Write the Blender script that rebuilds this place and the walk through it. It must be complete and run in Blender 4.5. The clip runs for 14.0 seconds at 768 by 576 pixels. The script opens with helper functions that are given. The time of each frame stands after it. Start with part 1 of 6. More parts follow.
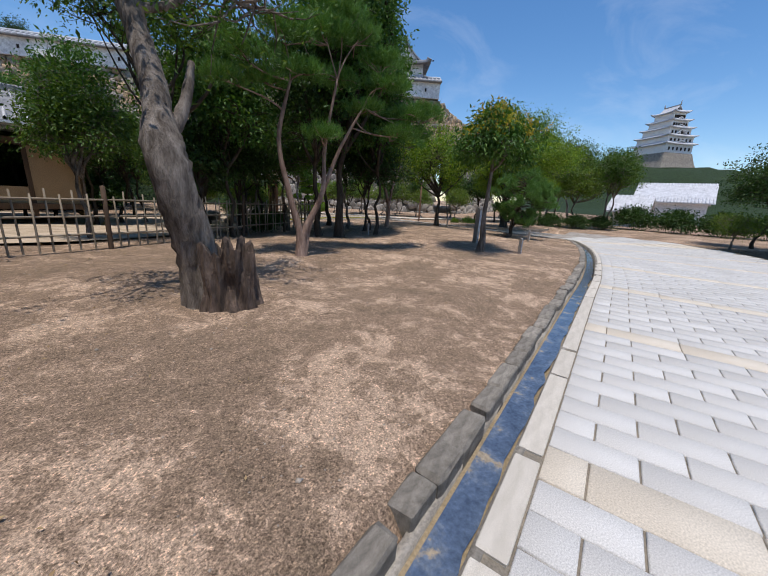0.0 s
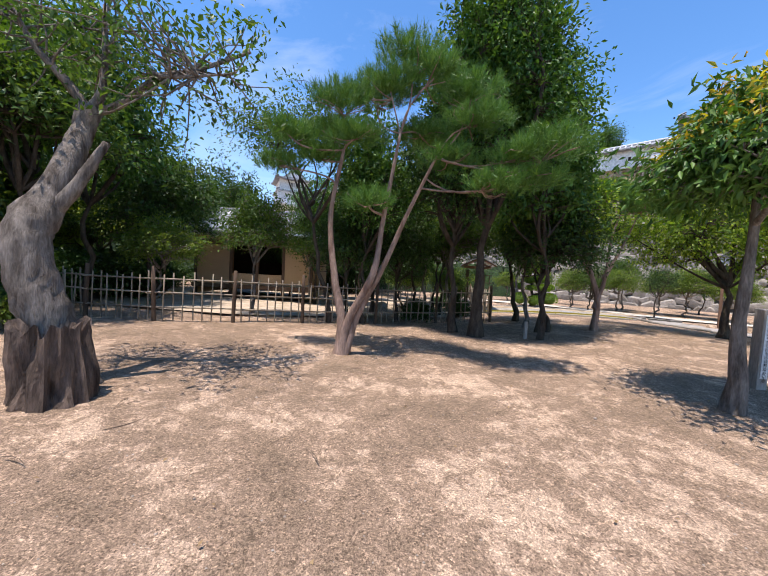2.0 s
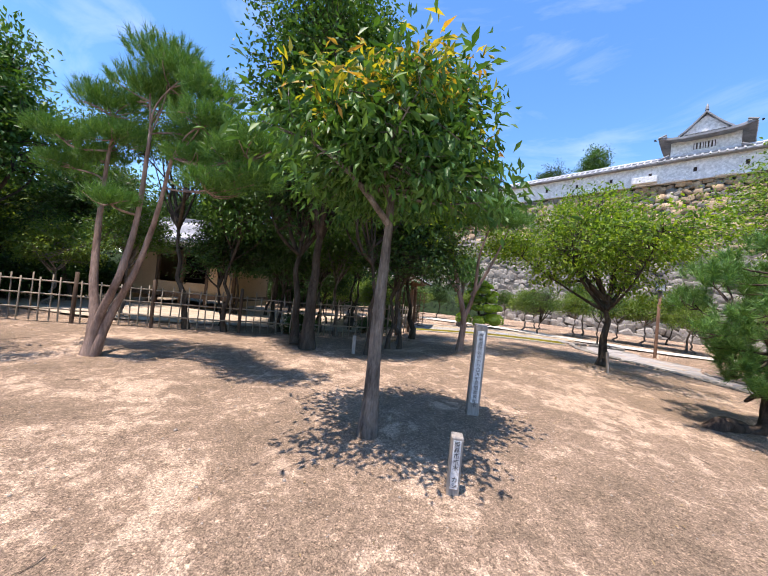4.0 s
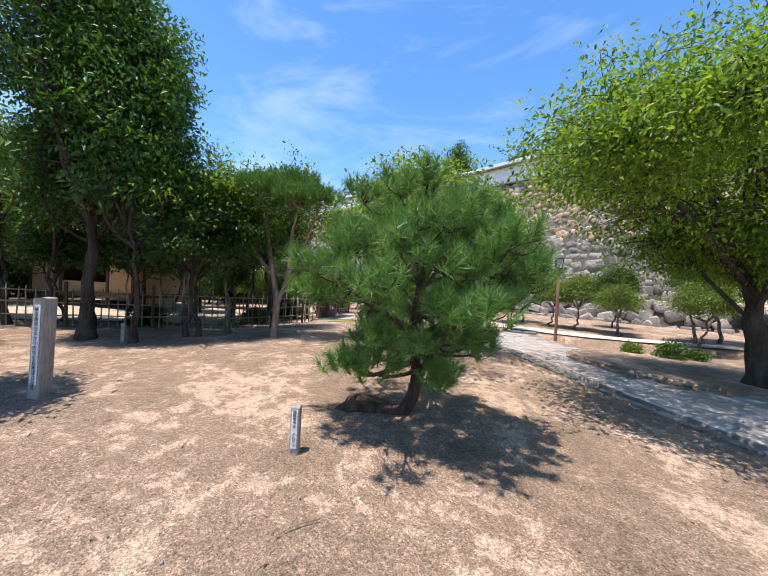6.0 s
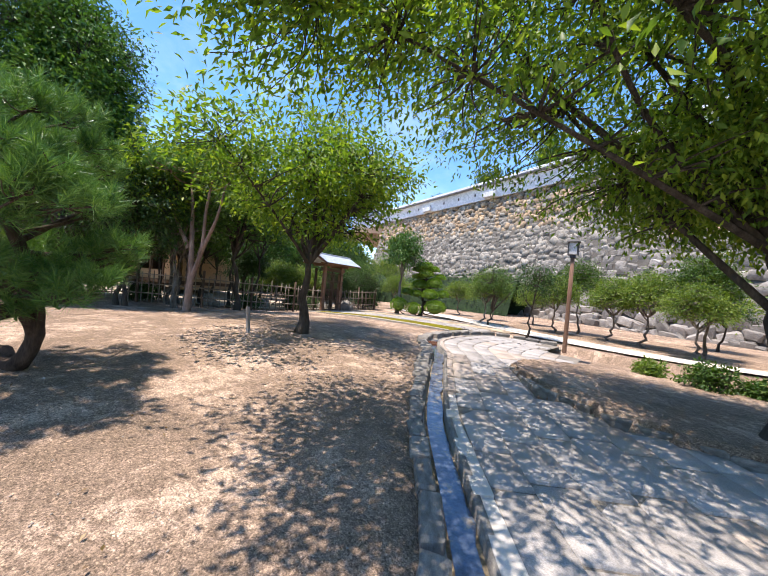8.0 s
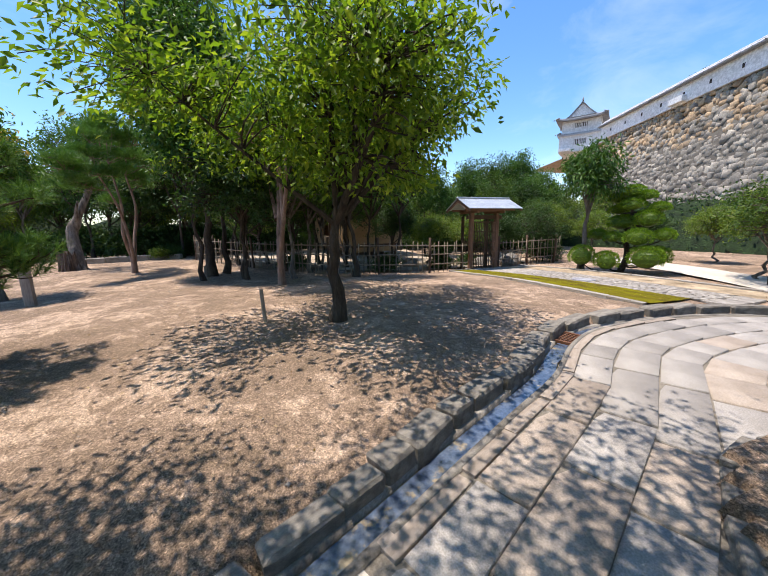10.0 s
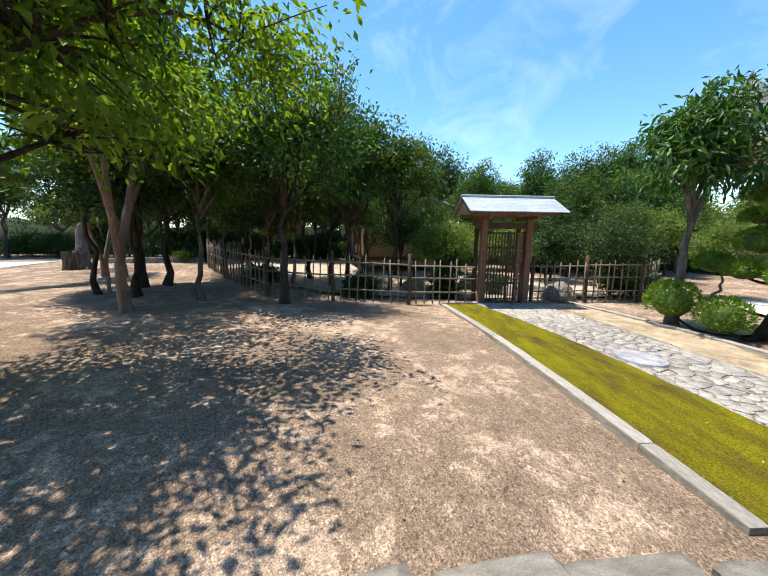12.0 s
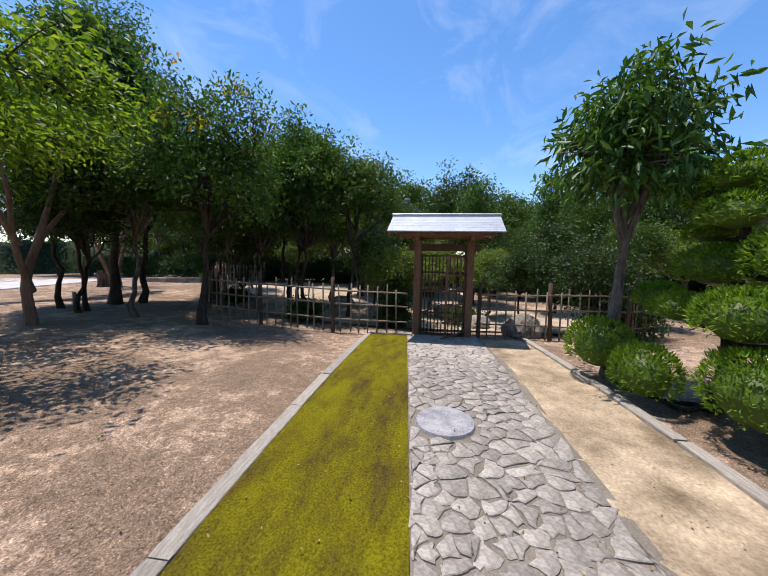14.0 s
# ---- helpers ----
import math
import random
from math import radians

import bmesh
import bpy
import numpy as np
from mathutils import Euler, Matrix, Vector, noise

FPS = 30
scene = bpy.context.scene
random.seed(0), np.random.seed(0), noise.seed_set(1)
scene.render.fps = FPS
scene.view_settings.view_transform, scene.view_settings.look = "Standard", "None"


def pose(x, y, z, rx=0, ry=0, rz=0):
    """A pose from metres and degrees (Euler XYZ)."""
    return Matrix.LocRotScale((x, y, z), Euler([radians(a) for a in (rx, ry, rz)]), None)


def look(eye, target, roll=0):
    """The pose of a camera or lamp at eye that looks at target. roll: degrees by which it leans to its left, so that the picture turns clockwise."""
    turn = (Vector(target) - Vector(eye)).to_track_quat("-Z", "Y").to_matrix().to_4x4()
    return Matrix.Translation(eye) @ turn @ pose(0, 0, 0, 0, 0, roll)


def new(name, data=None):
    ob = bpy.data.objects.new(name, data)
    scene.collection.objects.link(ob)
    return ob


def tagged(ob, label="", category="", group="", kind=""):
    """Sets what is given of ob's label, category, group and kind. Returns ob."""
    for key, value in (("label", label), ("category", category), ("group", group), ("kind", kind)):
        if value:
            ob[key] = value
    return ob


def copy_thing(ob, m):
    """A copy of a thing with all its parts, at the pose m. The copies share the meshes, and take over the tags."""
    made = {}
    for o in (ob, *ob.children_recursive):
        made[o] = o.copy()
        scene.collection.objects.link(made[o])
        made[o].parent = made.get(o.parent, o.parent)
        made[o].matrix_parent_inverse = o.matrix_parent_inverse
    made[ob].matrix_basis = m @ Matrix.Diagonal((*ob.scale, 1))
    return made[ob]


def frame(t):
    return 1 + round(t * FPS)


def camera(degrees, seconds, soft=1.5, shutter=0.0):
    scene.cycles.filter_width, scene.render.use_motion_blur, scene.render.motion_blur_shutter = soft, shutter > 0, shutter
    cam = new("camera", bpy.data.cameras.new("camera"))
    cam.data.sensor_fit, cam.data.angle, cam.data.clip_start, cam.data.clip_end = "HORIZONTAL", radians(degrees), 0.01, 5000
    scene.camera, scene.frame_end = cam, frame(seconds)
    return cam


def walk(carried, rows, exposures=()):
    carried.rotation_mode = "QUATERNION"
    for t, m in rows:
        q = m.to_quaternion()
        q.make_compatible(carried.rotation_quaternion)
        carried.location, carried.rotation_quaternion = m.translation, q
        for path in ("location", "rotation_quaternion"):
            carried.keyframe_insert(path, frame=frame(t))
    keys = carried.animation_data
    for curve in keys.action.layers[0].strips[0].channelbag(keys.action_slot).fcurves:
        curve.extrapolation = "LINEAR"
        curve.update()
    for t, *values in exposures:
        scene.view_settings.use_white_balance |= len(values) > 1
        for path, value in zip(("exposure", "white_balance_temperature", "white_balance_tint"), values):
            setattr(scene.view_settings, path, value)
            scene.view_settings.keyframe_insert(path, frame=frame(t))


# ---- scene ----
PATH = [
    (0, (-7.954, -3.165, 1.377), (-6.811, -1.611, 0.850), 3.28),
    (0.5, (-6.999, -2.873, 1.434), (-6.487, -1.009, 0.919), -0.74),
    (1, (-6.102, -2.474, 1.489), (-6.021, -0.518, 1.081), -0.19),
    (1.5, (-5.006, -1.970, 1.476), (-5.134, 0.007, 1.205), -0.09),
    (2, (-3.816, -1.676, 1.419), (-4.172, 0.290, 1.333), 3.19),
    (2.2, (-3.315, -1.644, 1.425), (-3.710, 0.317, 1.403), 5.47),
    (4.3, (0.842, -0.299, 1.518), (0.341, 1.637, 1.560), 4.90),
    (4.5, (1.367, -0.091, 1.414), (0.828, 1.833, 1.508), 4.22),
    (5, (2.395, 0.356, 1.339), (1.902, 2.291, 1.455), 4.60),
    (5.5, (3.409, 0.709, 1.455), (2.895, 2.641, 1.497), 5.09),
    (6, (4.781, 1.154, 1.532), (4.213, 3.072, 1.525), 3.00),
    (6.5, (5.938, 1.797, 1.420), (5.271, 3.682, 1.357), 3.52),
    (7, (6.854, 2.550, 1.330), (6.114, 4.406, 1.233), 3.32),
    (7.5, (7.780, 3.294, 1.315), (6.954, 5.115, 1.253), 5.83),
    (8, (8.455, 4.209, 1.190), (7.290, 5.835, 1.193), 5.29),
    (8.2, (8.661, 4.475, 1.176), (7.295, 5.931, 1.072), 2.35),
    (10.3, (7.660, 8.250, 1.468), (5.796, 8.885, 1.116), -0.75),
    (10.5, (7.360, 8.657, 1.457), (5.501, 9.313, 1.117), -0.88),
    (11, (6.784, 9.761, 1.475), (4.887, 10.300, 1.141), -1.09),
    (11.5, (6.222, 10.773, 1.454), (4.274, 11.078, 1.120), -0.46),
    (12, (5.555, 11.893, 1.477), (3.579, 11.967, 1.177), 0.88),
    (12.5, (5.039, 12.837, 1.465), (3.052, 12.804, 1.238), 0.16),
    (13, (4.821, 13.725, 1.447), (2.831, 13.605, 1.288), 1.40),
    (13.5, (4.769, 14.493, 1.489), (2.781, 14.336, 1.341), 3.57),
    (14, (4.743, 15.010, 1.484), (2.779, 14.666, 1.325), 1.36),
]
cam = camera(98.5, 14.0, 1.1)
walk(cam, [(t, look(eye, target, roll)) for t, eye, target, roll in PATH], [(0.0, -0.2, 6500, 13), (0.5, -0.08, 6450, 12), (1.5, 0.55, 6700, 17), (2.2, 0.6, 6700, 17), (4.3, 0.82, 6700, 18), (6.0, 0.72, 6600, 16), (7.0, 0.84, 6600, 17), (8.2, 0.95, 6600, 17), (10.3, 0.55, 6700, 14), (11.0, 0.56, 6650, 9), (11.5, 0.58, 6650, 8), (12.3, 0.82, 6650, 8), (13.2, 0.42, 6600, 14), (14.0, 0.25, 6600, 16)])

# ---- world and sun ----
SUN_FROM = Vector((-0.13, -0.22, 1.0)).normalized()
world = bpy.data.worlds.new("sky")
scene.world = world
world.use_nodes = True
wn, wl = world.node_tree.nodes, world.node_tree.links
bg = wn["Background"]
sky = wn.new("ShaderNodeTexSky")
sky.sky_type = 'NISHITA'
sky.sun_disc = False
sky.sun_elevation = math.asin(SUN_FROM.z)
sky.sun_rotation = math.atan2(SUN_FROM.x, SUN_FROM.y)
sky.air_density, sky.dust_density, sky.ozone_density = 1.0, 0.25, 2.6
wc = wn.new("ShaderNodeTexCoord")
wm = wn.new("ShaderNodeMapping")
wm.inputs["Scale"].default_value = (1.3, 3.4, 5.0)
wm.inputs["Rotation"].default_value = (0.3, 0.2, 0.9)
wz = wn.new("ShaderNodeTexNoise")
wz.inputs["Scale"].default_value = 1.5
wz.inputs["Detail"].default_value = 9.0
wz.inputs["Roughness"].default_value = 0.6
wz.inputs["Distortion"].default_value = 0.7
wr = wn.new("ShaderNodeValToRGB")
wr.color_ramp.elements[0].position, wr.color_ramp.elements[0].color = 0.5, (0, 0, 0, 1)
wr.color_ramp.elements[1].position, wr.color_ramp.elements[1].color = 0.9, (0.26, 0.26, 0.26, 1)
wx = wn.new("ShaderNodeMixRGB")
wx.inputs["Color2"].default_value = (8.5, 9.0, 9.6, 1)
wl.new(wc.outputs["Generated"], wm.inputs["Vector"])
wl.new(wm.outputs["Vector"], wz.inputs["Vector"])
wl.new(wz.outputs["Fac"], wr.inputs["Fac"])
wl.new(wr.outputs["Color"], wx.inputs["Fac"])
wh = wn.new("ShaderNodeHueSaturation")
wh.inputs["Saturation"].default_value = 1.24
wh.inputs["Value"].default_value = 1.38
wl.new(sky.outputs["Color"], wh.inputs["Color"])
wl.new(wh.outputs["Color"], wx.inputs["Color1"])
wl.new(wx.outputs["Color"], bg.inputs["Color"])
bg.inputs["Strength"].default_value = 0.13
sun = new("sun", bpy.data.lights.new("sun", 'SUN'))
sun.data.energy = 4.7
sun.data.angle = radians(0.55)
sun.data.color = (1.0, 0.945, 0.87)
sun.matrix_world = look(SUN_FROM * 50, (0, 0, 0))

# ---- materials ----


def mat(name, rough=0.8, metal=0.0, spec=0.3):
    m = bpy.data.materials.new(name)
    m.use_nodes = True
    b = m.node_tree.nodes["Principled BSDF"]
    b.inputs["Roughness"].default_value = rough
    b.inputs["Metallic"].default_value = metal
    b.inputs["Specular IOR Level"].default_value = spec
    return m, m.node_tree.nodes, m.node_tree.links, b


def ramp(nodes, stops):
    r = nodes.new("ShaderNodeValToRGB")
    e = r.color_ramp.elements
    while len(e) < len(stops):
        e.new(0.5)
    for k, (p, c) in zip(e, stops):
        k.position, k.color = p, (*c, 1)
    return r


def noise_tex(nodes, links, scale, detail=6.0, rough=0.55, stretch=None, dist=0.0):
    c = nodes.new("ShaderNodeTexCoord")
    t = nodes.new("ShaderNodeTexNoise")
    t.inputs["Scale"].default_value = scale
    t.inputs["Detail"].default_value = detail
    t.inputs["Roughness"].default_value = rough
    t.inputs["Distortion"].default_value = dist
    if stretch:
        mp = nodes.new("ShaderNodeMapping")
        mp.inputs["Scale"].default_value = stretch
        links.new(c.outputs["Object"], mp.inputs["Vector"])
        links.new(mp.outputs["Vector"], t.inputs["Vector"])
    else:
        links.new(c.outputs["Object"], t.inputs["Vector"])
    return t


def mixed(nodes, links, kind, fac, a, b):
    x = nodes.new("ShaderNodeMixRGB")
    x.blend_type = kind
    for key, v in (("Fac", fac), ("Color1", a), ("Color2", b)):
        if isinstance(v, (int, float)):
            x.inputs[key].default_value = v
        elif isinstance(v, tuple):
            x.inputs[key].default_value = (*v, 1)
        else:
            links.new(v, x.inputs[key])
    return x.outputs["Color"]


def bumped(nodes, links, b, height, strength, distance):
    n = nodes.new("ShaderNodeBump")
    n.inputs["Strength"].default_value = strength
    n.inputs["Distance"].default_value = distance
    links.new(height, n.inputs["Height"])
    links.new(n.outputs["Normal"], b.inputs["Normal"])


def two_scale(name, dark, light, scale, fine, rough=0.8, bump=0.3, dist=0.01, stretch=None, vary=0.0, spec=0.3, metal=0.0):
    """A surface that varies at two scales, with relief, and from piece to piece."""
    m, n, l, b = mat(name, rough, metal, spec)
    big = noise_tex(n, l, scale, 5, 0.6, stretch)
    small = noise_tex(n, l, fine, 4, 0.65, stretch)
    r = ramp(n, [(0.28, dark), (0.72, light)])
    l.new(big.outputs["Fac"], r.inputs["Fac"])
    r2 = ramp(n, [(0.3, (0.62, 0.62, 0.62)), (0.7, (1.15, 1.15, 1.15))])
    l.new(small.outputs["Fac"], r2.inputs["Fac"])
    c = mixed(n, l, 'MULTIPLY', 1.0, r.outputs["Color"], r2.outputs["Color"])
    if vary:
        oi = n.new("ShaderNodeObjectInfo")
        r3 = ramp(n, [(0.0, (1 - vary,) * 3), (1.0, (1 + vary,) * 3)])
        l.new(oi.outputs["Random"], r3.inputs["Fac"])
        c = mixed(n, l, 'MULTIPLY', 1.0, c, r3.outputs["Color"])
    l.new(c, b.inputs["Base Color"])
    bumped(n, l, b, small.outputs["Fac"], bump, dist)
    return m


def leaf_material(name, a, b_, c_, through_=0.35, rough=0.5):
    """Leaves: colour from leaf to leaf, some light passing through."""
    m, n, l, b = mat(name, rough, 0, 0.3)
    g = n.new("ShaderNodeNewGeometry")
    r = ramp(n, [(0.0, a), (0.55, b_), (1.0, c_)])
    l.new(g.outputs["Random Per Island"], r.inputs["Fac"])
    l.new(r.outputs["Color"], b.inputs["Base Color"])
    t = n.new("ShaderNodeBsdfTranslucent")
    tc = mixed(n, l, 'MULTIPLY', 1.0, r.outputs["Color"], (1.5, 1.5, 0.5))
    l.new(tc, t.inputs["Color"])
    x = n.new("ShaderNodeMixShader")
    x.inputs["Fac"].default_value = through_
    l.new(b.outputs["BSDF"], x.inputs[1])
    l.new(t.outputs["BSDF"], x.inputs[2])
    l.new(x.outputs["Shader"], n["Material Output"].inputs["Surface"])
    return m


def dirt_material():
    m, n, l, b = mat("dry_earth", 0.95, 0, 0.1)
    big = noise_tex(n, l, 0.7, 9, 0.7, None, 0.4)
    mid = noise_tex(n, l, 5.5, 8, 0.75, None, 0.5)
    fine = noise_tex(n, l, 34, 5, 0.75)
    grit = noise_tex(n, l, 120, 3, 0.7)
    mul = n.new("ShaderNodeMath")
    mul.operation = 'MULTIPLY_ADD'
    mul.inputs[1].default_value = 0.45
    l.new(mid.outputs["Fac"], mul.inputs[0])
    half = n.new("ShaderNodeMath")
    half.operation = 'MULTIPLY'
    half.inputs[1].default_value = 0.55
    l.new(big.outputs["Fac"], half.inputs[0])
    l.new(half.outputs[0], mul.inputs[2])
    r = ramp(n, [(0.36, (0.20, 0.148, 0.102)), (0.47, (0.30, 0.215, 0.15)), (0.53, (0.37, 0.265, 0.187)), (0.545, (0.53, 0.385, 0.275)), (0.63, (0.62, 0.455, 0.33))])
    l.new(mul.outputs[0], r.inputs["Fac"])
    r2 = ramp(n, [(0.34, (0.42, 0.42, 0.42)), (0.5, (0.95, 0.95, 0.95)), (0.66, (1.55, 1.52, 1.47))])
    l.new(grit.outputs["Fac"], r2.inputs["Fac"])
    r3 = ramp(n, [(0.36, (0.74, 0.74, 0.74)), (0.64, (1.2, 1.2, 1.2))])
    l.new(fine.outputs["Fac"], r3.inputs["Fac"])
    c = mixed(n, l, 'MULTIPLY', 1.0, r.outputs["Color"], r3.outputs["Color"])
    c = mixed(n, l, 'MULTIPLY', 1.0, c, r2.outputs["Color"])
    vo = n.new("ShaderNodeTexVoronoi")
    vo.inputs["Scale"].default_value = 90.0
    l.new(n.new("ShaderNodeTexCoord").outputs["Object"], vo.inputs["Vector"])
    sp = n.new("ShaderNodeSeparateColor")
    l.new(vo.outputs["Color"], sp.inputs["Color"])
    r4 = ramp(n, [(0.0, (0.6, 0.59, 0.58)), (0.4, (0.9, 0.9, 0.9)), (0.84, (1.05, 1.05, 1.04)), (0.94, (1.4, 1.38, 1.34))])
    l.new(sp.outputs["Red"], r4.inputs["Fac"])
    c = mixed(n, l, 'MULTIPLY', 1.0, c, r4.outputs["Color"])
    l.new(c, b.inputs["Base Color"])
    add = n.new("ShaderNodeMath")
    add.operation = 'ADD'
    l.new(grit.outputs["Fac"], add.inputs[0])
    l.new(fine.outputs["Fac"], add.inputs[1])
    bumped(n, l, b, add.outputs[0], 0.8, 0.02)
    return m


def bark_material(name, dark, light, scale=9.0):
    return two_scale(name, dark, light, scale, scale * 6, 0.95, 0.9, 0.02, (1, 1, 0.22), 0.08, 0.1)


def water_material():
    """Gutter slabs under a film of water, the sky's mirrored blue painted in, with drifts of sand."""
    m, n, l, b = mat("sky_tinted_gutter", 0.1, 0, 0.8)
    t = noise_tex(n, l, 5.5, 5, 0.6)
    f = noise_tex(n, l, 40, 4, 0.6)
    # blue stops paint the sky's reflection into the base colour; the last is sand
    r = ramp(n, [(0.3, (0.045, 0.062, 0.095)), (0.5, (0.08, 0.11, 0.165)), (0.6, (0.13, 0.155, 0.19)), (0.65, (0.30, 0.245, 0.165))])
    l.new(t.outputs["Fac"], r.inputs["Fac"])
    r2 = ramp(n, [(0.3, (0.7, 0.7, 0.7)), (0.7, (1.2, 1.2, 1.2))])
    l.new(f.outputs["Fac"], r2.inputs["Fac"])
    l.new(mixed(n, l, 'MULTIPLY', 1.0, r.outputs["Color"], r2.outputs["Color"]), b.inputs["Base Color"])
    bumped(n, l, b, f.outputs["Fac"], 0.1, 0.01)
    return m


def moss_material():
    m, n, l, b = mat("moss", 0.95, 0, 0.05)
    a = noise_tex(n, l, 2.6, 8, 0.72, (0.45, 1.3, 1))
    f = noise_tex(n, l, 75, 4, 0.8)
    r = ramp(n, [(0.36, (0.085, 0.062, 0.020)), (0.45, (0.125, 0.105, 0.012)), (0.55, (0.165, 0.15, 0.009)), (0.70, (0.205, 0.195, 0.009))])
    l.new(a.outputs["Fac"], r.inputs["Fac"])
    r2 = ramp(n, [(0.34, (0.42, 0.42, 0.42)), (0.66, (1.55, 1.5, 1.3))])
    l.new(f.outputs["Fac"], r2.inputs["Fac"])
    l.new(mixed(n, l, 'MULTIPLY', 1.0, r.outputs["Color"], r2.outputs["Color"]), b.inputs["Base Color"])
    bumped(n, l, b, f.outputs["Fac"], 0.8, 0.02)
    return m


DIRT = dirt_material()
PALE_DIRT = two_scale("pale_sandy_earth", (0.33, 0.26, 0.18), (0.60, 0.49, 0.37), 2.2, 60, 0.95, 0.4, 0.01, None, 0, 0.1)
SLAB = two_scale("paving_granite", (0.50, 0.485, 0.455), (0.63, 0.615, 0.58), 0.8, 150, 0.85, 0.15, 0.004, None, 0.07)
SLAB_BEIGE = two_scale("beige_paving_stone", (0.54, 0.475, 0.38), (0.68, 0.61, 0.50), 1.5, 120, 0.85, 0.15, 0.004, None, 0.05)
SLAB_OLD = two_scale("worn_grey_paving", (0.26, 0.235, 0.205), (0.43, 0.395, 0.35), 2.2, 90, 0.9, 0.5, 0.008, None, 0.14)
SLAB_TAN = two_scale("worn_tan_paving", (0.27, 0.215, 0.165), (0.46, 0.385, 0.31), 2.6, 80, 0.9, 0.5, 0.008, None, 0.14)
GROUT = two_scale("paving_bed", (0.15, 0.13, 0.10), (0.27, 0.235, 0.185), 4, 80, 0.95, 0.3, 0.005)
KERB_PALE = two_scale("pale_border_stone", (0.46, 0.42, 0.35), (0.64, 0.59, 0.51), 2.0, 110, 0.88, 0.2, 0.005, None, 0.08)
KERB_GARDEN = two_scale("rough_pale_garden_stone", (0.27, 0.24, 0.195), (0.56, 0.51, 0.44), 7.0, 55, 0.92, 0.7, 0.012, None, 0.12)
KERB_DARK = two_scale("weathered_kerb_stone", (0.13, 0.115, 0.095), (0.37, 0.335, 0.28), 3.0, 60, 0.92, 0.6, 0.012, None, 0.22)
KERB_MID = two_scale("worn_tan_kerb_stone", (0.13, 0.115, 0.095), (0.36, 0.325, 0.27), 3.0, 60, 0.92, 0.6, 0.012, None, 0.15)
FLAG = two_scale("flagstone", (0.22, 0.198, 0.168), (0.44, 0.40, 0.345), 5.0, 42, 0.88, 0.6, 0.015, None, 0.22)
ROUND_STONE = two_scale("bluish_round_stone", (0.20, 0.20, 0.225), (0.47, 0.46, 0.45), 9.0, 60, 0.85, 0.5, 0.01)
WALL_STONE = two_scale("rampart_stone", (0.17, 0.15, 0.125), (0.42, 0.38, 0.32), 1.2, 14, 0.92, 0.7, 0.04, None, 0.38)
SAND = two_scale("ochre_sandy_earth", (0.17, 0.125, 0.075), (0.66, 0.52, 0.35), 2.4, 45, 0.95, 0.7, 0.015, None, 0, 0.1)
MORTAR = two_scale("rampart_core", (0.07, 0.06, 0.05), (0.12, 0.11, 0.09), 2, 20, 0.95)
WARM_STONE = two_scale("warm_rampart_stone", (0.36, 0.25, 0.15), (0.55, 0.42, 0.28), 1.2, 14, 0.92, 0.6, 0.04, None, 0.15)
PLASTER = two_scale("white_lime_plaster", (0.72, 0.72, 0.71), (0.84, 0.84, 0.83), 0.5, 6, 0.85, 0.05, 0.01)
TILE = two_scale("grey_roof_tile", (0.16, 0.17, 0.18), (0.34, 0.35, 0.37), 2.0, 30, 0.6, 0.3, 0.02)
TILE_PALE = two_scale("white_jointed_roof_tile", (0.42, 0.43, 0.45), (0.66, 0.67, 0.69), 2.0, 12, 0.7, 0.3, 0.02)
COPPER = two_scale("weathered_metal_roofing", (0.42, 0.46, 0.48), (0.62, 0.65, 0.66), 2.5, 40, 0.42, 0.1, 0.005, None, 0.06, 0.5, 0.3)
WOOD_DARK = two_scale("dark_weathered_timber", (0.055, 0.035, 0.022), (0.15, 0.095, 0.06), 3.0, 40, 0.8, 0.4, 0.006, (1, 1, 0.15), 0.12)
WOOD_GREY = two_scale("grey_weathered_timber", (0.24, 0.21, 0.18), (0.42, 0.38, 0.33), 3.0, 60, 0.85, 0.4, 0.004, (1, 1, 0.12), 0.1)
WOOD_BROWN = two_scale("brown_timber", (0.16, 0.085, 0.05), (0.28, 0.16, 0.10), 3.0, 40, 0.8, 0.4, 0.005, (1, 1, 0.15), 0.1)
BAMBOO = two_scale("old_bamboo", (0.17, 0.135, 0.095), (0.36, 0.30, 0.22), 2.0, 30, 0.7, 0.3, 0.004, (1, 1, 0.3), 0.25)
CLAY = two_scale("ochre_clay_wall", (0.36, 0.25, 0.14), (0.48, 0.34, 0.20), 1.0, 40, 0.95, 0.2, 0.005)
# near-black colour stands in for shade inside windows, loopholes and the tea house
SHADOW_WOOD = two_scale("shadow_dark_timber", (0.02, 0.014, 0.01), (0.05, 0.035, 0.025), 2, 30, 0.9)
SIGN_WHITE = two_scale("painted_sign_face", (0.66, 0.66, 0.64), (0.78, 0.78, 0.76), 4, 60, 0.6, 0.05, 0.002)
INK = two_scale("black_lettering", (0.015, 0.015, 0.015), (0.03, 0.03, 0.03), 5, 50, 0.6, 0.05, 0.001)
RUST = two_scale("rusty_iron", (0.10, 0.04, 0.02), (0.24, 0.11, 0.06), 12, 90, 0.9, 0.4, 0.003)
IRON = two_scale("dark_iron", (0.03, 0.03, 0.03), (0.08, 0.08, 0.075), 8, 60, 0.6, 0.2, 0.002)
GLASS_PALE = two_scale("frosted_lamp_glass", (0.6, 0.6, 0.58), (0.75, 0.75, 0.73), 5, 40, 0.3)
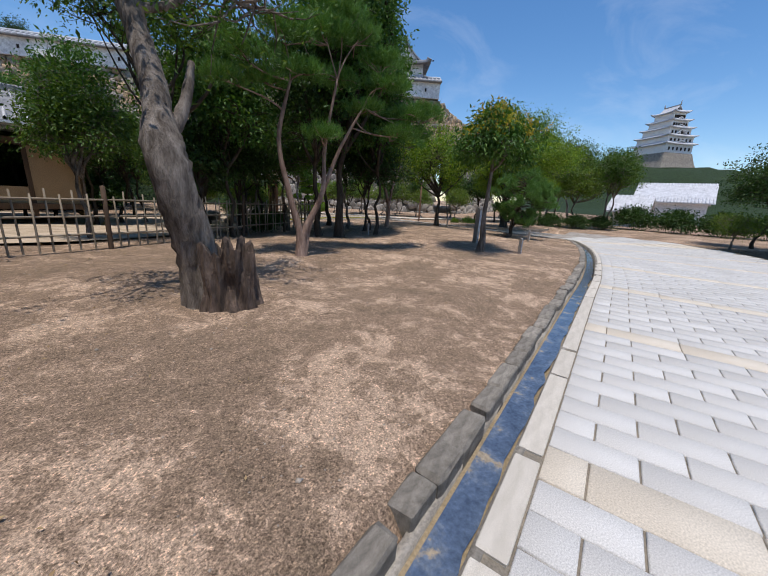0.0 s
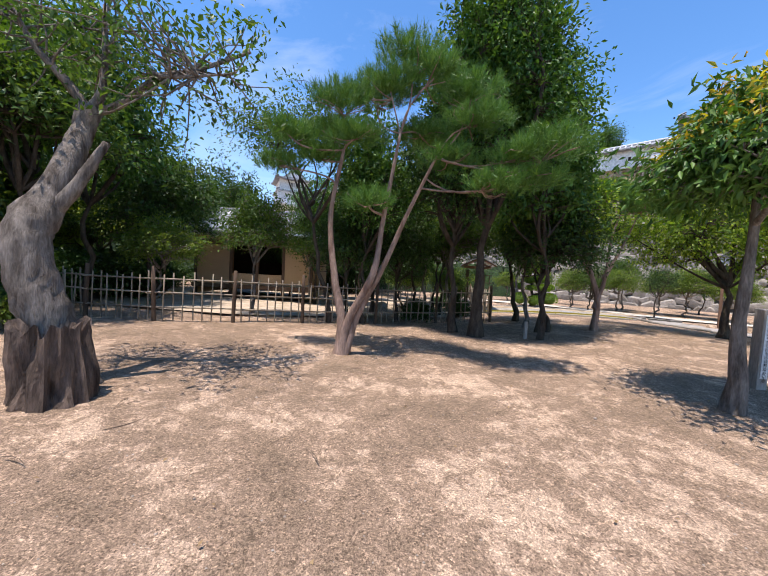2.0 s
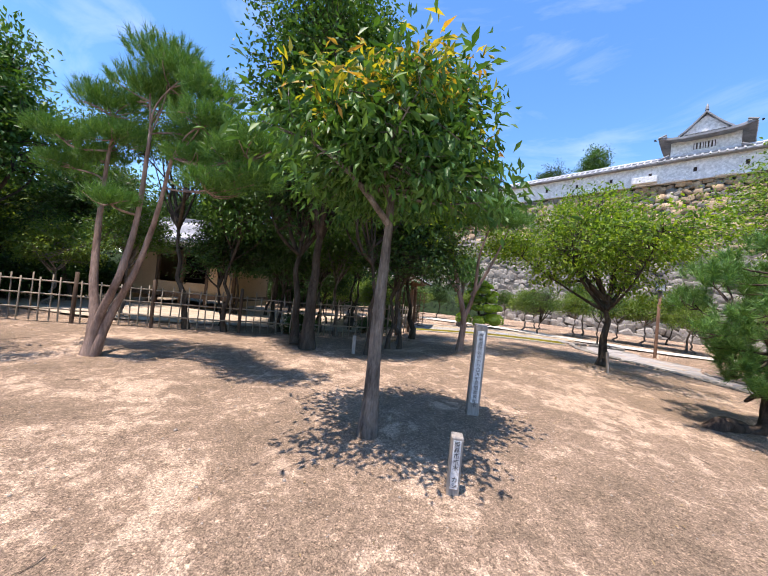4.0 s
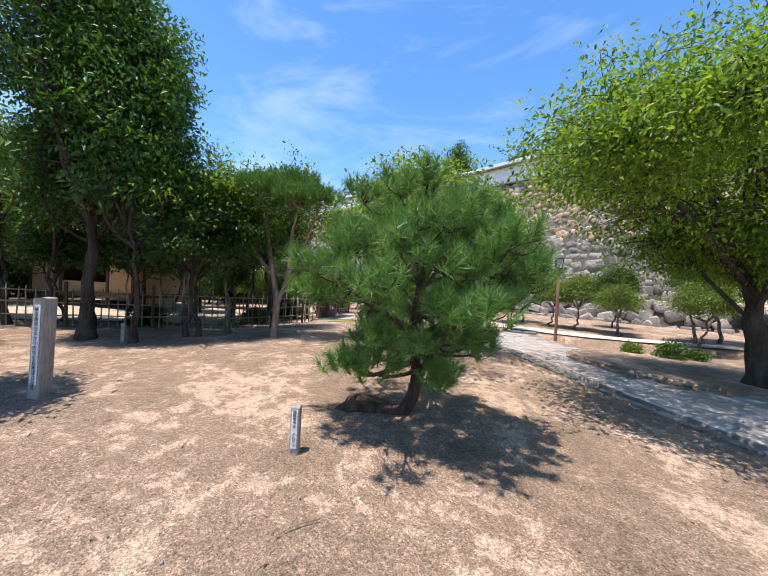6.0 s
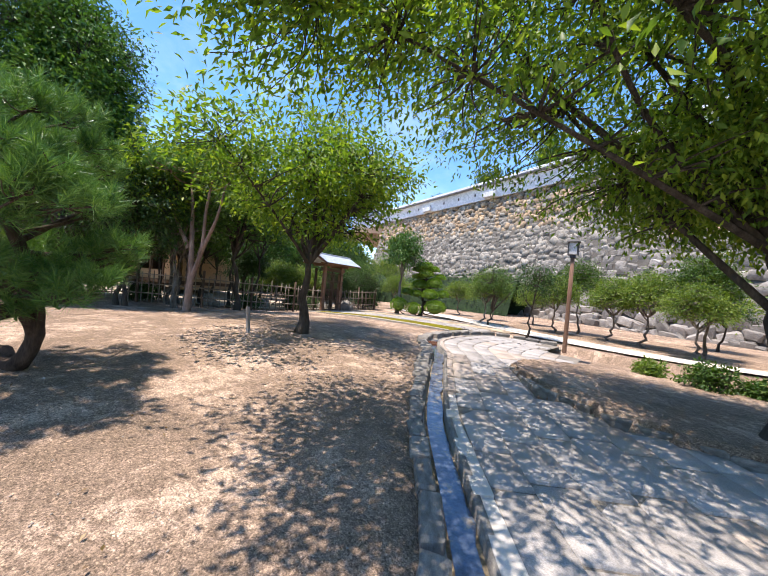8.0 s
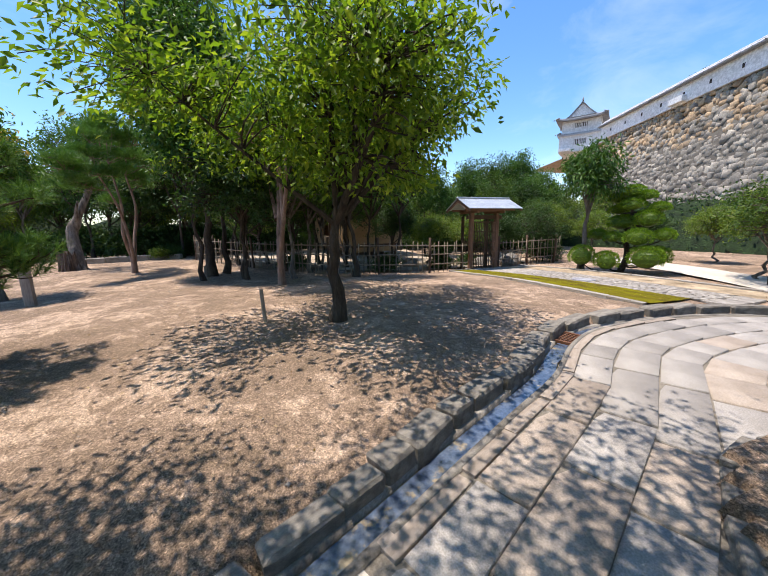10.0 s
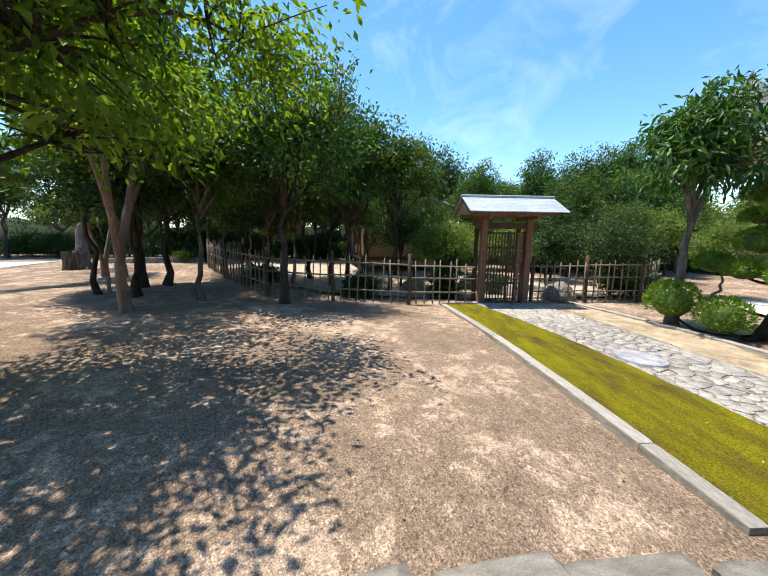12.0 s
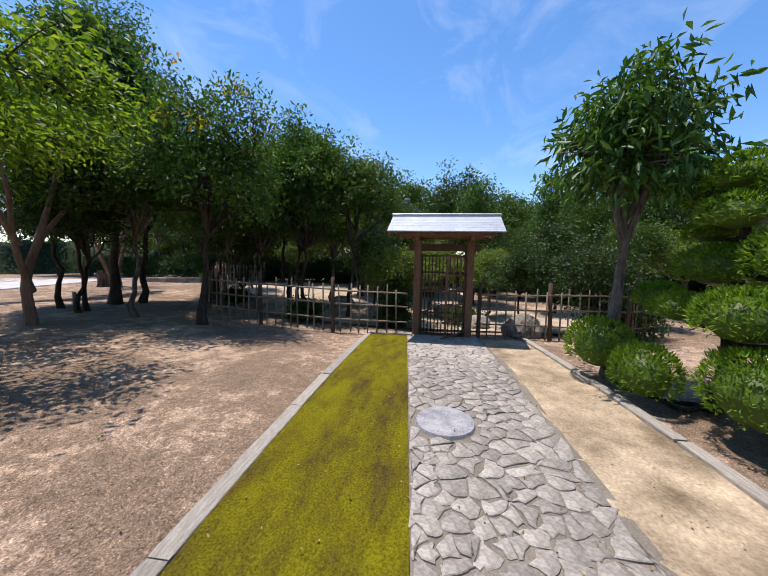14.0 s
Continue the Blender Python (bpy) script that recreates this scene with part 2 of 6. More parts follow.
BARK_GREY = bark_material("grey_bark", (0.055, 0.043, 0.034), (0.33, 0.285, 0.24), 11.0)
BARK_DARK = bark_material("dark_bark", (0.03, 0.024, 0.018), (0.11, 0.09, 0.07))
BARK_RED = bark_material("reddish_pine_bark", (0.16, 0.10, 0.075), (0.40, 0.29, 0.23), 6.0)
BARK_PINE = bark_material("black_pine_bark", (0.035, 0.026, 0.02), (0.14, 0.10, 0.075), 12.0)
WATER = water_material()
MOSS = moss_material()
SILT = two_scale("gutter_silt", (0.20, 0.16, 0.10), (0.34, 0.27, 0.17), 3, 50, 0.8, 0.3, 0.01)
LEAF_CHERRY = leaf_material("cherry_leaves", (0.06, 0.122, 0.015), (0.12, 0.208, 0.022), (0.24, 0.315, 0.04), 0.5)
LEAF_OAK = leaf_material("evergreen_oak_leaves", (0.032, 0.091, 0.017), (0.059, 0.140, 0.024), (0.110, 0.206, 0.037), 0.25, 0.5)
LEAF_DEEP = leaf_material("dark_broadleaf", (0.019, 0.049, 0.012), (0.032, 0.076, 0.015), (0.060, 0.115, 0.024), 0.25, 0.52)
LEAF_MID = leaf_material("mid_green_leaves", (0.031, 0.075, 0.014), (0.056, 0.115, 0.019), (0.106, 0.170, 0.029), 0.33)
LEAF_LIGHT = leaf_material("light_green_leaves", (0.066, 0.122, 0.02), (0.115, 0.18, 0.03), (0.19, 0.25, 0.05), 0.4)
LEAF_YELLOW = leaf_material("young_yellow_leaves", (0.30, 0.27, 0.02), (0.42, 0.36, 0.04), (0.45, 0.22, 0.05), 0.4)
NEEDLE_BLACK = leaf_material("black_pine_needles", (0.044, 0.125, 0.032), (0.088, 0.190, 0.041), (0.190, 0.323, 0.073), 0.2, 0.4)
NEEDLE_RED = leaf_material("red_pine_needles", (0.042, 0.125, 0.023), (0.083, 0.191, 0.034), (0.150, 0.266, 0.050), 0.2, 0.45)
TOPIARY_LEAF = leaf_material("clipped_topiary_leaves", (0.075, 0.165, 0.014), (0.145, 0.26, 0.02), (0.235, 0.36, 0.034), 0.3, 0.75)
# near-black green: the shade deep in dense growth is put into the colour
THICKET = two_scale("shade_dark_thicket", (0.008, 0.016, 0.006), (0.03, 0.06, 0.016), 2.5, 14, 0.9, 0.8, 0.1)
TWIG = two_scale("dry_twig", (0.10, 0.07, 0.05), (0.22, 0.16, 0.11), 10, 60, 0.9)
PEBBLE = two_scale("gravel", (0.18, 0.15, 0.12), (0.55, 0.48, 0.40), 7, 40, 0.9, 0.2, 0.003)
DEAD_LEAF = leaf_material("dead_leaves", (0.17, 0.105, 0.055), (0.30, 0.20, 0.10), (0.45, 0.34, 0.19), 0.15, 0.7)

# ---- helpers for meshes ----
rng = np.random.default_rng(7)


def mesh_from(name, verts, quads=None, tris=None, smooth=False):
    verts = np.asarray(verts, float).reshape(-1, 3)
    q = np.zeros((0, 4), int) if quads is None else np.asarray(quads, int).reshape(-1, 4)
    t = np.zeros((0, 3), int) if tris is None else np.asarray(tris, int).reshape(-1, 3)
    me = bpy.data.meshes.new(name)
    me.vertices.add(len(verts))
    me.vertices.foreach_set("co", verts.ravel())
    me.loops.add(q.size + t.size)
    me.loops.foreach_set("vertex_index", np.concatenate([q.ravel(), t.ravel()]).astype(np.int32))
    me.polygons.add(len(q) + len(t))
    start = np.concatenate([np.arange(len(q)) * 4, q.size + np.arange(len(t)) * 3]).astype(np.int32)
    me.polygons.foreach_set("loop_start", start)
    if smooth:
        me.polygons.foreach_set("use_smooth", np.ones(len(q) + len(t), bool))
    me.update()
    me.validate()
    return me


def mesh_bm(name, bm):
    me = bpy.data.meshes.new(name)
    bm.to_mesh(me)
    bm.free()
    return me


def part(name, data, material, parent, label="", m=None):
    """One mesh object under a thing or a part."""
    me = mesh_bm(name, data) if isinstance(data, bmesh.types.BMesh) else data
    if material is not None and not me.materials:
        me.materials.append(material)
    ob = new(name, me)
    ob.parent = parent
    if m is not None:
        ob.matrix_basis = m
    if label:
        ob["label"] = label
    return ob


def thing(name, label, category, place=(0, 0, 0), turn=0, group="", kind=""):
    ob = new(name)
    ob.empty_display_size = 0.1
    ob.matrix_basis = pose(*place, 0, 0, turn)
    return tagged(ob, label, category, group, kind)


def box(bm, x0, x1, y0, y1, z0, z1, bevel=0.0):
    r = bmesh.ops.create_cube(bm, size=1.0)
    vs = r["verts"]
    for v in vs:
        v.co = Vector(((x0 + x1) / 2 + v.co.x * (x1 - x0), (y0 + y1) / 2 + v.co.y * (y1 - y0), (z0 + z1) / 2 + v.co.z * (z1 - z0)))
    if bevel:
        es = list({e for v in vs for e in v.link_edges})
        bmesh.ops.bevel(bm, geom=es, offset=bevel, segments=1, affect='EDGES')
    return bm


def boxm(x0, x1, y0, y1, z0, z1, bevel=0.0):
    return box(bmesh.new(), x0, x1, y0, y1, z0, z1, bevel)


class Tubes:
    """Swept, tapered tubes joined into one mesh."""

    def __init__(self, sides=7):
        self.v, self.q, self.caps, self.n, self.s = [], [], [], 0, sides

    def add(self, pts, radii, sides=None, rough=0.0):
        s = sides or self.s
        pts = np.asarray(pts, float)
        k = len(pts)
        tan = np.gradient(pts, axis=0)
        tan /= np.linalg.norm(tan, axis=1)[:, None] + 1e-9
        ref = np.array([0.0, 0.0, 1.0]) if abs(tan[0, 2]) < 0.8 else np.array([1.0, 0.0, 0.0])
        a = np.arange(s) * 2 * np.pi / s
        rings = []
        u = np.cross(tan[0], ref)
        for i in range(k):
            u = u - tan[i] * np.dot(u, tan[i])
            u /= np.linalg.norm(u) + 1e-9
            w = np.cross(tan[i], u)
            r = radii[i] * (1 + rough * rng.normal(0, 1, s))
            rings.append(pts[i] + (np.cos(a) * r)[:, None] * u + (np.sin(a) * r)[:, None] * w)
        v = np.concatenate(rings + [pts[-1:] + tan[-1:] * radii[-1] * 0.3])
        i0 = self.n
        ii, jj = np.meshgrid(np.arange(k - 1), np.arange(s), indexing="ij")
        jn = (jj + 1) % s
        q = np.stack([ii * s + jj, ii * s + jn, (ii + 1) * s + jn, (ii + 1) * s + jj], -1).reshape(-1, 4)
        cap = np.array([[(k - 1) * s + j, (k - 1) * s + (j + 1) % s, k * s, k * s] for j in range(s)])
        self.v.append(v)
        self.q.append(q + i0)
        self.caps.append(cap[:, :3] + i0)
        self.n += len(v)

    def mesh(self, name):
        return mesh_from(name, np.concatenate(self.v), np.concatenate(self.q), np.concatenate(self.caps), True)


def curve_between(a, b, bend=0.12, n=6, sag=0.0):
    a, b = np.asarray(a, float), np.asarray(b, float)
    t = np.linspace(0, 1, n)[:, None]
    d = np.linalg.norm(b - a)
    off = rng.normal(0, bend * d, 3)
    p = a + (b - a) * t + np.sin(t * np.pi) * off
    p[:, 2] += (np.sin(t[:, 0] * np.pi)) * sag * d
    return p


def leaves(name, centres, size, material, parent, wide=0.42, up=0.6, droop=0.3, outward=None, label=""):
    """Folded leaves, one island each, round the given places."""
    c = np.asarray(centres, float)
    n = len(c)
    d = rng.normal(0, 1, (n, 3))
    if outward is not None:
        d = d * 0.7 + outward
    d[:, 2] -= droop
    d /= np.linalg.norm(d, axis=1)[:, None] + 1e-9
    nrm = rng.normal(0, 1, (n, 3)) * (1 - up)
    nrm[:, 2] += up
    side = np.cross(d, nrm)
    side /= np.linalg.norm(side, axis=1)[:, None] + 1e-9
    nn = np.cross(side, d)
    L = size * rng.uniform(0.65, 1.25, n)[:, None]
    w = L * wide * 0.5
    lift = nn * L * 0.09
    v = np.stack([c, c + d * L * 0.45 + side * w + lift, c + d * L - nn * L * 0.08, c + d * L * 0.45 - side * w + lift], 1)
    i = np.arange(n)[:, None] * 4
    tris = np.concatenate([i + [0, 2, 1], i + [0, 3, 2]])
    return part(name, mesh_from(name, v.reshape(-1, 3), None, tris), material, parent, label)


def needles(name, tips, axes, per, length, width, material, parent, spread=0.9, label=""):
    """Pine needles: tufts of thin blades round each tip."""
    n = len(tips)
    c = np.repeat(np.asarray(tips, float), per, 0)
    a = np.repeat(np.asarray(axes, float), per, 0)
    d = a + rng.normal(0, spread, (n * per, 3)) * 0.62
    d /= np.linalg.norm(d, axis=1)[:, None] + 1e-9
    s = np.cross(d, rng.normal(0, 1, (n * per, 3)))
    s /= np.linalg.norm(s, axis=1)[:, None] + 1e-9
    L = length * rng.uniform(0.7, 1.15, n * per)[:, None]
    c = c - a * rng.uniform(0, 0.9, (n * per, 1)) * length
    v = np.stack([c + s * width * 0.5, c - s * width * 0.5, c + d * L], 1)
    t = np.arange(n * per * 3).reshape(-1, 3)
    return part(name, mesh_from(name, v.reshape(-1, 3), None, t), material, parent, label)


# ---- the lie of the land ----
HILLS = [(-8.0, 1.0, 0.078), (-4.0, 4.0, -0.023), (0.0, 5.0, 0.143), (4.0, 8.0, 0.240), (4.0, 13.0, 0.005), (0.0, 16.0, 0.114), (-5.0, 14.0, -0.246), (8.0, 14.0, -0.106), (8.0, 6.0, -0.194), (0.0, 0.0, -0.019), (-10.0, 6.0, 0.097)]


def lie(x, y):
    """Height of the ground at a place, before the gutter is cut."""
    z = 0.0
    for cx, cy, k in HILLS:
        z = z + k * np.exp(-((x - cx) ** 2 + (y - cy) ** 2) / 32.0)
    return z


def lift(x, y, more=0.0):
    return (x, y, float(lie(x, y)) + more)


def spline(points, step=0.1):
    """A smooth curve through places of the plan, at even steps."""
    p = np.asarray(points, float)
    p = np.vstack([2 * p[0] - p[1], p, 2 * p[-1] - p[-2]])
    out = []
    for i in range(1, len(p) - 2):
        t = np.linspace(0, 1, 24, endpoint=False)[:, None]
        a, b, c, d = p[i - 1], p[i], p[i + 1], p[i + 2]
        out.append(0.5 * ((2 * b) + (c - a) * t + (2 * a - 5 * b + 4 * c - d) * t ** 2 + (3 * b - a - 3 * c + d) * t ** 3))
    out = np.vstack(out + [p[-2:-1]])
    s = np.concatenate([[0], np.cumsum(np.linalg.norm(np.diff(out, axis=0), axis=1))])
    k = np.arange(0, s[-1], step)
    return np.stack([np.interp(k, s, out[:, 0]), np.interp(k, s, out[:, 1])], 1), k


GUTTER, GUTTER_S = spline([(-16, -5.5), (-9.5, -3.25), (-7.2, -2.43), (-4.4, -1.44), (-2.5, -0.77), (-0.5, -0.07), (2.0, 0.95), (4.2, 2.0), (6.2, 3.1), (7.4, 3.8), (8.15, 4.35), (8.4, 4.75), (8.1, 5.4), (7.5, 6.35), (6.95, 7.2), (6.45, 8.2), (6.0, 9.15), (5.6, 10.0), (5.1, 10.75), (4.75, 11.5), (4.6, 12.3), (4.57, 13.2), (4.65, 14.1), (4.95, 15.0), (5.7, 15.6), (7.2, 15.5)], 0.08)
TAN = np.gradient(GUTTER, axis=0)
TAN /= np.linalg.norm(TAN, axis=1)[:, None]
NRM = np.stack([TAN[:, 1], -TAN[:, 0]], 1)
BED = 0.2


def from_gutter(x, y):
    """Distance to the right of the gutter's left edge (left is negative) and the nearest step of it."""
    p = np.stack([np.ravel(x), np.ravel(y)], 1)
    side, near = np.empty(len(p)), np.empty(len(p), int)
    for k in range(0, len(p), 4000):
        d = p[k:k + 4000, None, :] - GUTTER[None]
        e = (d ** 2).sum(2)
        j = e.argmin(1)
        q = d[np.arange(len(j)), j]
        side[k:k + 4000] = np.sign((q * NRM[j]).sum(1)) * np.sqrt(e[np.arange(len(j)), j])
        near[k:k + 4000] = j
    return side.reshape(np.shape(x)), near.reshape(np.shape(x))


ISLAND = np.array([(6.95, 10.3), (7.25, 9.65), (7.65, 9.2), (8.25, 8.85), (9.1, 8.6), (10.3, 8.45), (12, 8.3), (15, 8.4), (15, 12.9), (10.4, 12.6), (8.4, 12.2), (7.2, 11.4), (6.95, 10.8)])


def inside(poly, x, y):
    x, y = np.asarray(x, float), np.asarray(y, float)
    r = np.zeros(np.shape(x), bool)
    n = len(poly)
    for i in range(n):
        x0, y0 = poly[i]
        x1, y1 = poly[(i + 1) % n]
        hit = ((y0 > y) != (y1 > y)) & (x < (x1 - x0) * (y - y0) / (y1 - y0 + 1e-12) + x0)
        r ^= hit
    return r


def axis_steps(lo, hi, step, far):
    inner = np.arange(lo, hi + 1e-6, step)
    out, d, left, right = step, step, [], []
    while d < far:
        out *= 1.35
        d += out
        left.append(lo - d)
        right.append(hi + d)
    return np.concatenate([left[::-1], inner, right])


def build_ground():
    xs, ys = axis_steps(-13, 13, 0.11, 900), axis_steps(-6, 20.5, 0.11, 900)
    X, Y = np.meshgrid(xs, ys, indexing="ij")
    Z = lie(X, Y)
    near = (X > -13.5) & (X < 13.5) & (Y > -6.5) & (Y < 21)
    side = np.full(X.shape, -9.0)
    side[near], _ = from_gutter(X[near], Y[near])
    rough = np.array([noise.noise(Vector((x * 0.9, y * 0.9, 0.3))) * 0.035 + noise.noise(Vector((x * 3.1, y * 3.1, 1.7))) * 0.012 + noise.noise(Vector((x * 9, y * 9, 4.0))) * 0.005 for x, y in zip(X[near], Y[near])])
    Z[near] += rough * np.clip(-side[near] / 0.5, 0, 1)
    Z -= np.clip((side + 0.12) / 0.12, 0, 1) * 0.24 * near
    isl = inside(ISLAND, X, Y)
    Z[isl] = lie(X, Y)[isl] + 0.10 + 0.05 * np.random.default_rng(2).random(isl.sum()) * 0.3
    n, m = X.shape
    i, j = np.meshgrid(np.arange(n - 1), np.arange(m - 1), indexing="ij")
    q = np.stack([i * m + j, (i + 1) * m + j, (i + 1) * m + j + 1, i * m + j + 1], -1).reshape(-1, 4)
    me = mesh_from("ground", np.stack([X, Y, Z], -1).reshape(-1, 3), q, None, True)
    me.materials.append(DIRT)
    tagged(new("ground", me), "dry tan earth with gravelly worn patches", "ground", kind="structure")


build_ground()

# ---- trees ----


def crown_points(n, centre, radii, low=-0.75, outer=2.4):
    """Places inside an uneven ellipsoid, denser towards its rim."""
    d = rng.normal(0, 1, (n * 4, 3))
    d /= np.linalg.norm(d, axis=1)[:, None]
    d = d[d[:, 2] > low][:n]
    bumps = np.array([0.84 + 0.55 * noise.noise(Vector(q * 1.8) + Vector(centre)) + 0.22 * noise.noise(Vector(q * 4.3) + Vector(centre)) for q in d])
    bumps = bumps + (rng.random(len(d)) < 0.03) * rng.uniform(0.06, 0.2, len(d)) * (d[:, 2] > -0.1)
    return np.asarray(centre) + d * np.asarray(radii) * (rng.random(len(d)) ** (1 / outer) * bumps)[:, None]


def limb_tree(tubes, trunk, radius, tips, limbs, top_r, twig=0.012, fork=2):
    """A trunk, limbs that rise from its upper part, and thin branches to each tip. Gives the start of each twig."""
    trunk = np.asarray(trunk, float)
    k = len(trunk)
    rad = radius * (1 - 0.55 * np.linspace(0, 1, k)) + radius * 0.5 * np.exp(-np.linspace(0, 1, k) * 11)
    tubes.add(trunk, rad, 11, 0.05)
    nodes = [trunk[-1]]
    size = [rad[-1]]
    for tip in limbs:
        start = trunk[rng.integers(max(1, k - fork), k)]
        p = curve_between(start, tip, 0.12, 9, 0.08)
        r = top_r * rng.uniform(0.65, 1.1) * np.linspace(1, 0.12, 9) ** 0.8
        tubes.add(p, r, 7, 0.04)
        nodes += list(p[2:])
        size += list(r[2:])
    nodes, size = np.array(nodes), np.array(size)
    for tip in tips:
        d = np.linalg.norm(nodes - tip, axis=1) + 0.4 * np.maximum(0, nodes[:, 2] - tip[2])
        j = int(d.argmin())
        p = curve_between(nodes[j], tip, 0.10, 5, 0.06)
        tubes.add(p, np.linspace(min(size[j] * 0.7, twig * 1.5), twig * 0.35, 5), 4)


def broadleaf(name, label, place, radius, trunk, centre, radii, clumps, per, leaf, clump_r, leaf_mat, bark, limbs=6, top_r=0.06, low=-0.75, wide=0.42, droop=0.3, young=None, turn=0, category="tree", up=0.6, extra=(), fork=2):
    root = thing(name, label, category, place, turn)
    t = Tubes(7)
    tips = crown_points(clumps, centre, radii, low)
    big = crown_points(limbs, centre, np.asarray(radii) * 0.8, -0.2, 6)
    for c_, r_, n_ in extra:
        tips = np.vstack([tips, crown_points(n_, c_, r_, -0.9)])
        big = np.vstack([big, np.asarray([c_], float)])
    limb_tree(t, trunk, radius, tips, big, top_r, 0.012, fork)
    part("trunk", t.mesh("trunk"), bark, root)
    out = (tips - np.asarray(centre)) / np.asarray(radii)
    c = np.repeat(tips, per, 0) + rng.normal(0, 1, (len(tips) * per, 3)) * clump_r * np.array([1, 1, 0.6])
    leaves("crown", c, leaf, leaf_mat, root, wide, up, droop, np.repeat(out, per, 0) * 0.6)
    if young is not None:
        top = tips[(out[:, 2] > 0.0) & (np.linalg.norm(out, axis=1) > 0.62)][:young]
        c = np.repeat(top, 16, 0) + rng.normal(0, 1, (len(top) * 16, 3)) * clump_r * 0.45 + out[:1] * 0
        c[:, 2] += clump_r * 0.6
        leaves("young_leaves", c, leaf, LEAF_YELLOW, root, 0.3, 0.5, 0.4, None, "yellow and bronze young leaves")
    return root


def tufts_of(pads, per_area):
    """Tips and directions of pine shoots on flattened pads (x, y, z, rx, ry, rz)."""
    tips, axes = [], []
    for x, y, z, rx, ry, rz in pads:
        n = max(10, int(per_area * rx * ry))
        d = rng.normal(0, 1, (n, 3))
        d /= np.linalg.norm(d, axis=1)[:, None]
        d[:, 2] = np.where(d[:, 2] < -0.35, -d[:, 2], d[:, 2])
        q = d * (rng.random(n) ** 0.45)[:, None] * np.array([rx, ry, rz])
        tips.append(q + np.array([x, y, z]))
        a = d * 0.55 + np.array([0, 0, 0.75])
        axes.append(a / np.linalg.norm(a, axis=1)[:, None])
    return np.concatenate(tips), np.concatenate(axes)


def pine(name, label, place, trunks, pads, per_area, per, length, width, needle_mat, bark, radius, turn=0, twig=0.012, spread=0.9):
    root = thing(name, label, "pine tree", place, turn)
    t = Tubes(8)
    nodes, size = [], []
    for k, pts in enumerate(trunks):
        p, _ = spline3(pts)
        n = len(p)
        r = radius[k] * (1 - 0.72 * np.linspace(0, 1, n)) * (1 + 0.35 * np.exp(-np.linspace(0, 1, n) * 14))
        t.add(p, r, 10, 0.06)
        up = p[:, 2] > 0.4
        nodes += list(p[up])
        size += list(r[up])
    nodes, size = np.array(nodes), np.array(size)
    for x, y, z, rx, ry, rz in pads:
        c = np.array([x, y, z - rz * 0.3])
        j = int((np.linalg.norm(nodes - c, axis=1) + 0.6 * np.maximum(0, nodes[:, 2] - c[2])).argmin())
        p = curve_between(nodes[j], c, 0.10, 7, -0.04)
        t.add(p, np.linspace(min(size[j] * 0.6, 0.035), twig, 7), 6)
        for _ in range(max(3, int(9 * rx))):
            a = rng.random() * 6.283
            e = c + np.array([math.cos(a) * rx * 0.8, math.sin(a) * ry * 0.8, rz * rng.uniform(-0.2, 0.6)])
            t.add(curve_between(p[-2], e, 0.12, 4, -0.05), np.linspace(twig, twig * 0.35, 4), 4)
    part("trunk", t.mesh("trunk"), bark, root)
    tips, axes = tufts_of(pads, per_area)
    needles("crown", tips, axes, per, length, width, needle_mat, root, spread)
    return root


def spline3(points, n=22):
    p = np.asarray(points, float)
    p = np.vstack([2 * p[0] - p[1], p, 2 * p[-1] - p[-2]])
    out = []
    for i in range(1, len(p) - 2):
        t = np.linspace(0, 1, 6, endpoint=False)[:, None]
        a, b, c, d = p[i - 1], p[i], p[i + 1], p[i + 2]
        out.append(0.5 * ((2 * b) + (c - a) * t + (2 * a - 5 * b + 4 * c - d) * t ** 2 + (3 * b - a - 3 * c + d) * t ** 3))
    return np.vstack(out + [p[-2:-1]]), n


def straight(h, lean=(0, 0), bend=0.03, n=8):
    t = np.linspace(0, 1, n)
    p = np.stack([lean[0] * t, lean[1] * t, h * t], 1)
    p[1:, :2] += rng.normal(0, bend, (n - 1, 2))
    return p


ROTTEN = two_scale("rotten_wood", (0.022, 0.015, 0.011), (0.23, 0.165, 0.125), 9.0, 48, 0.92, 1.0, 0.03, (1, 1, 0.22))


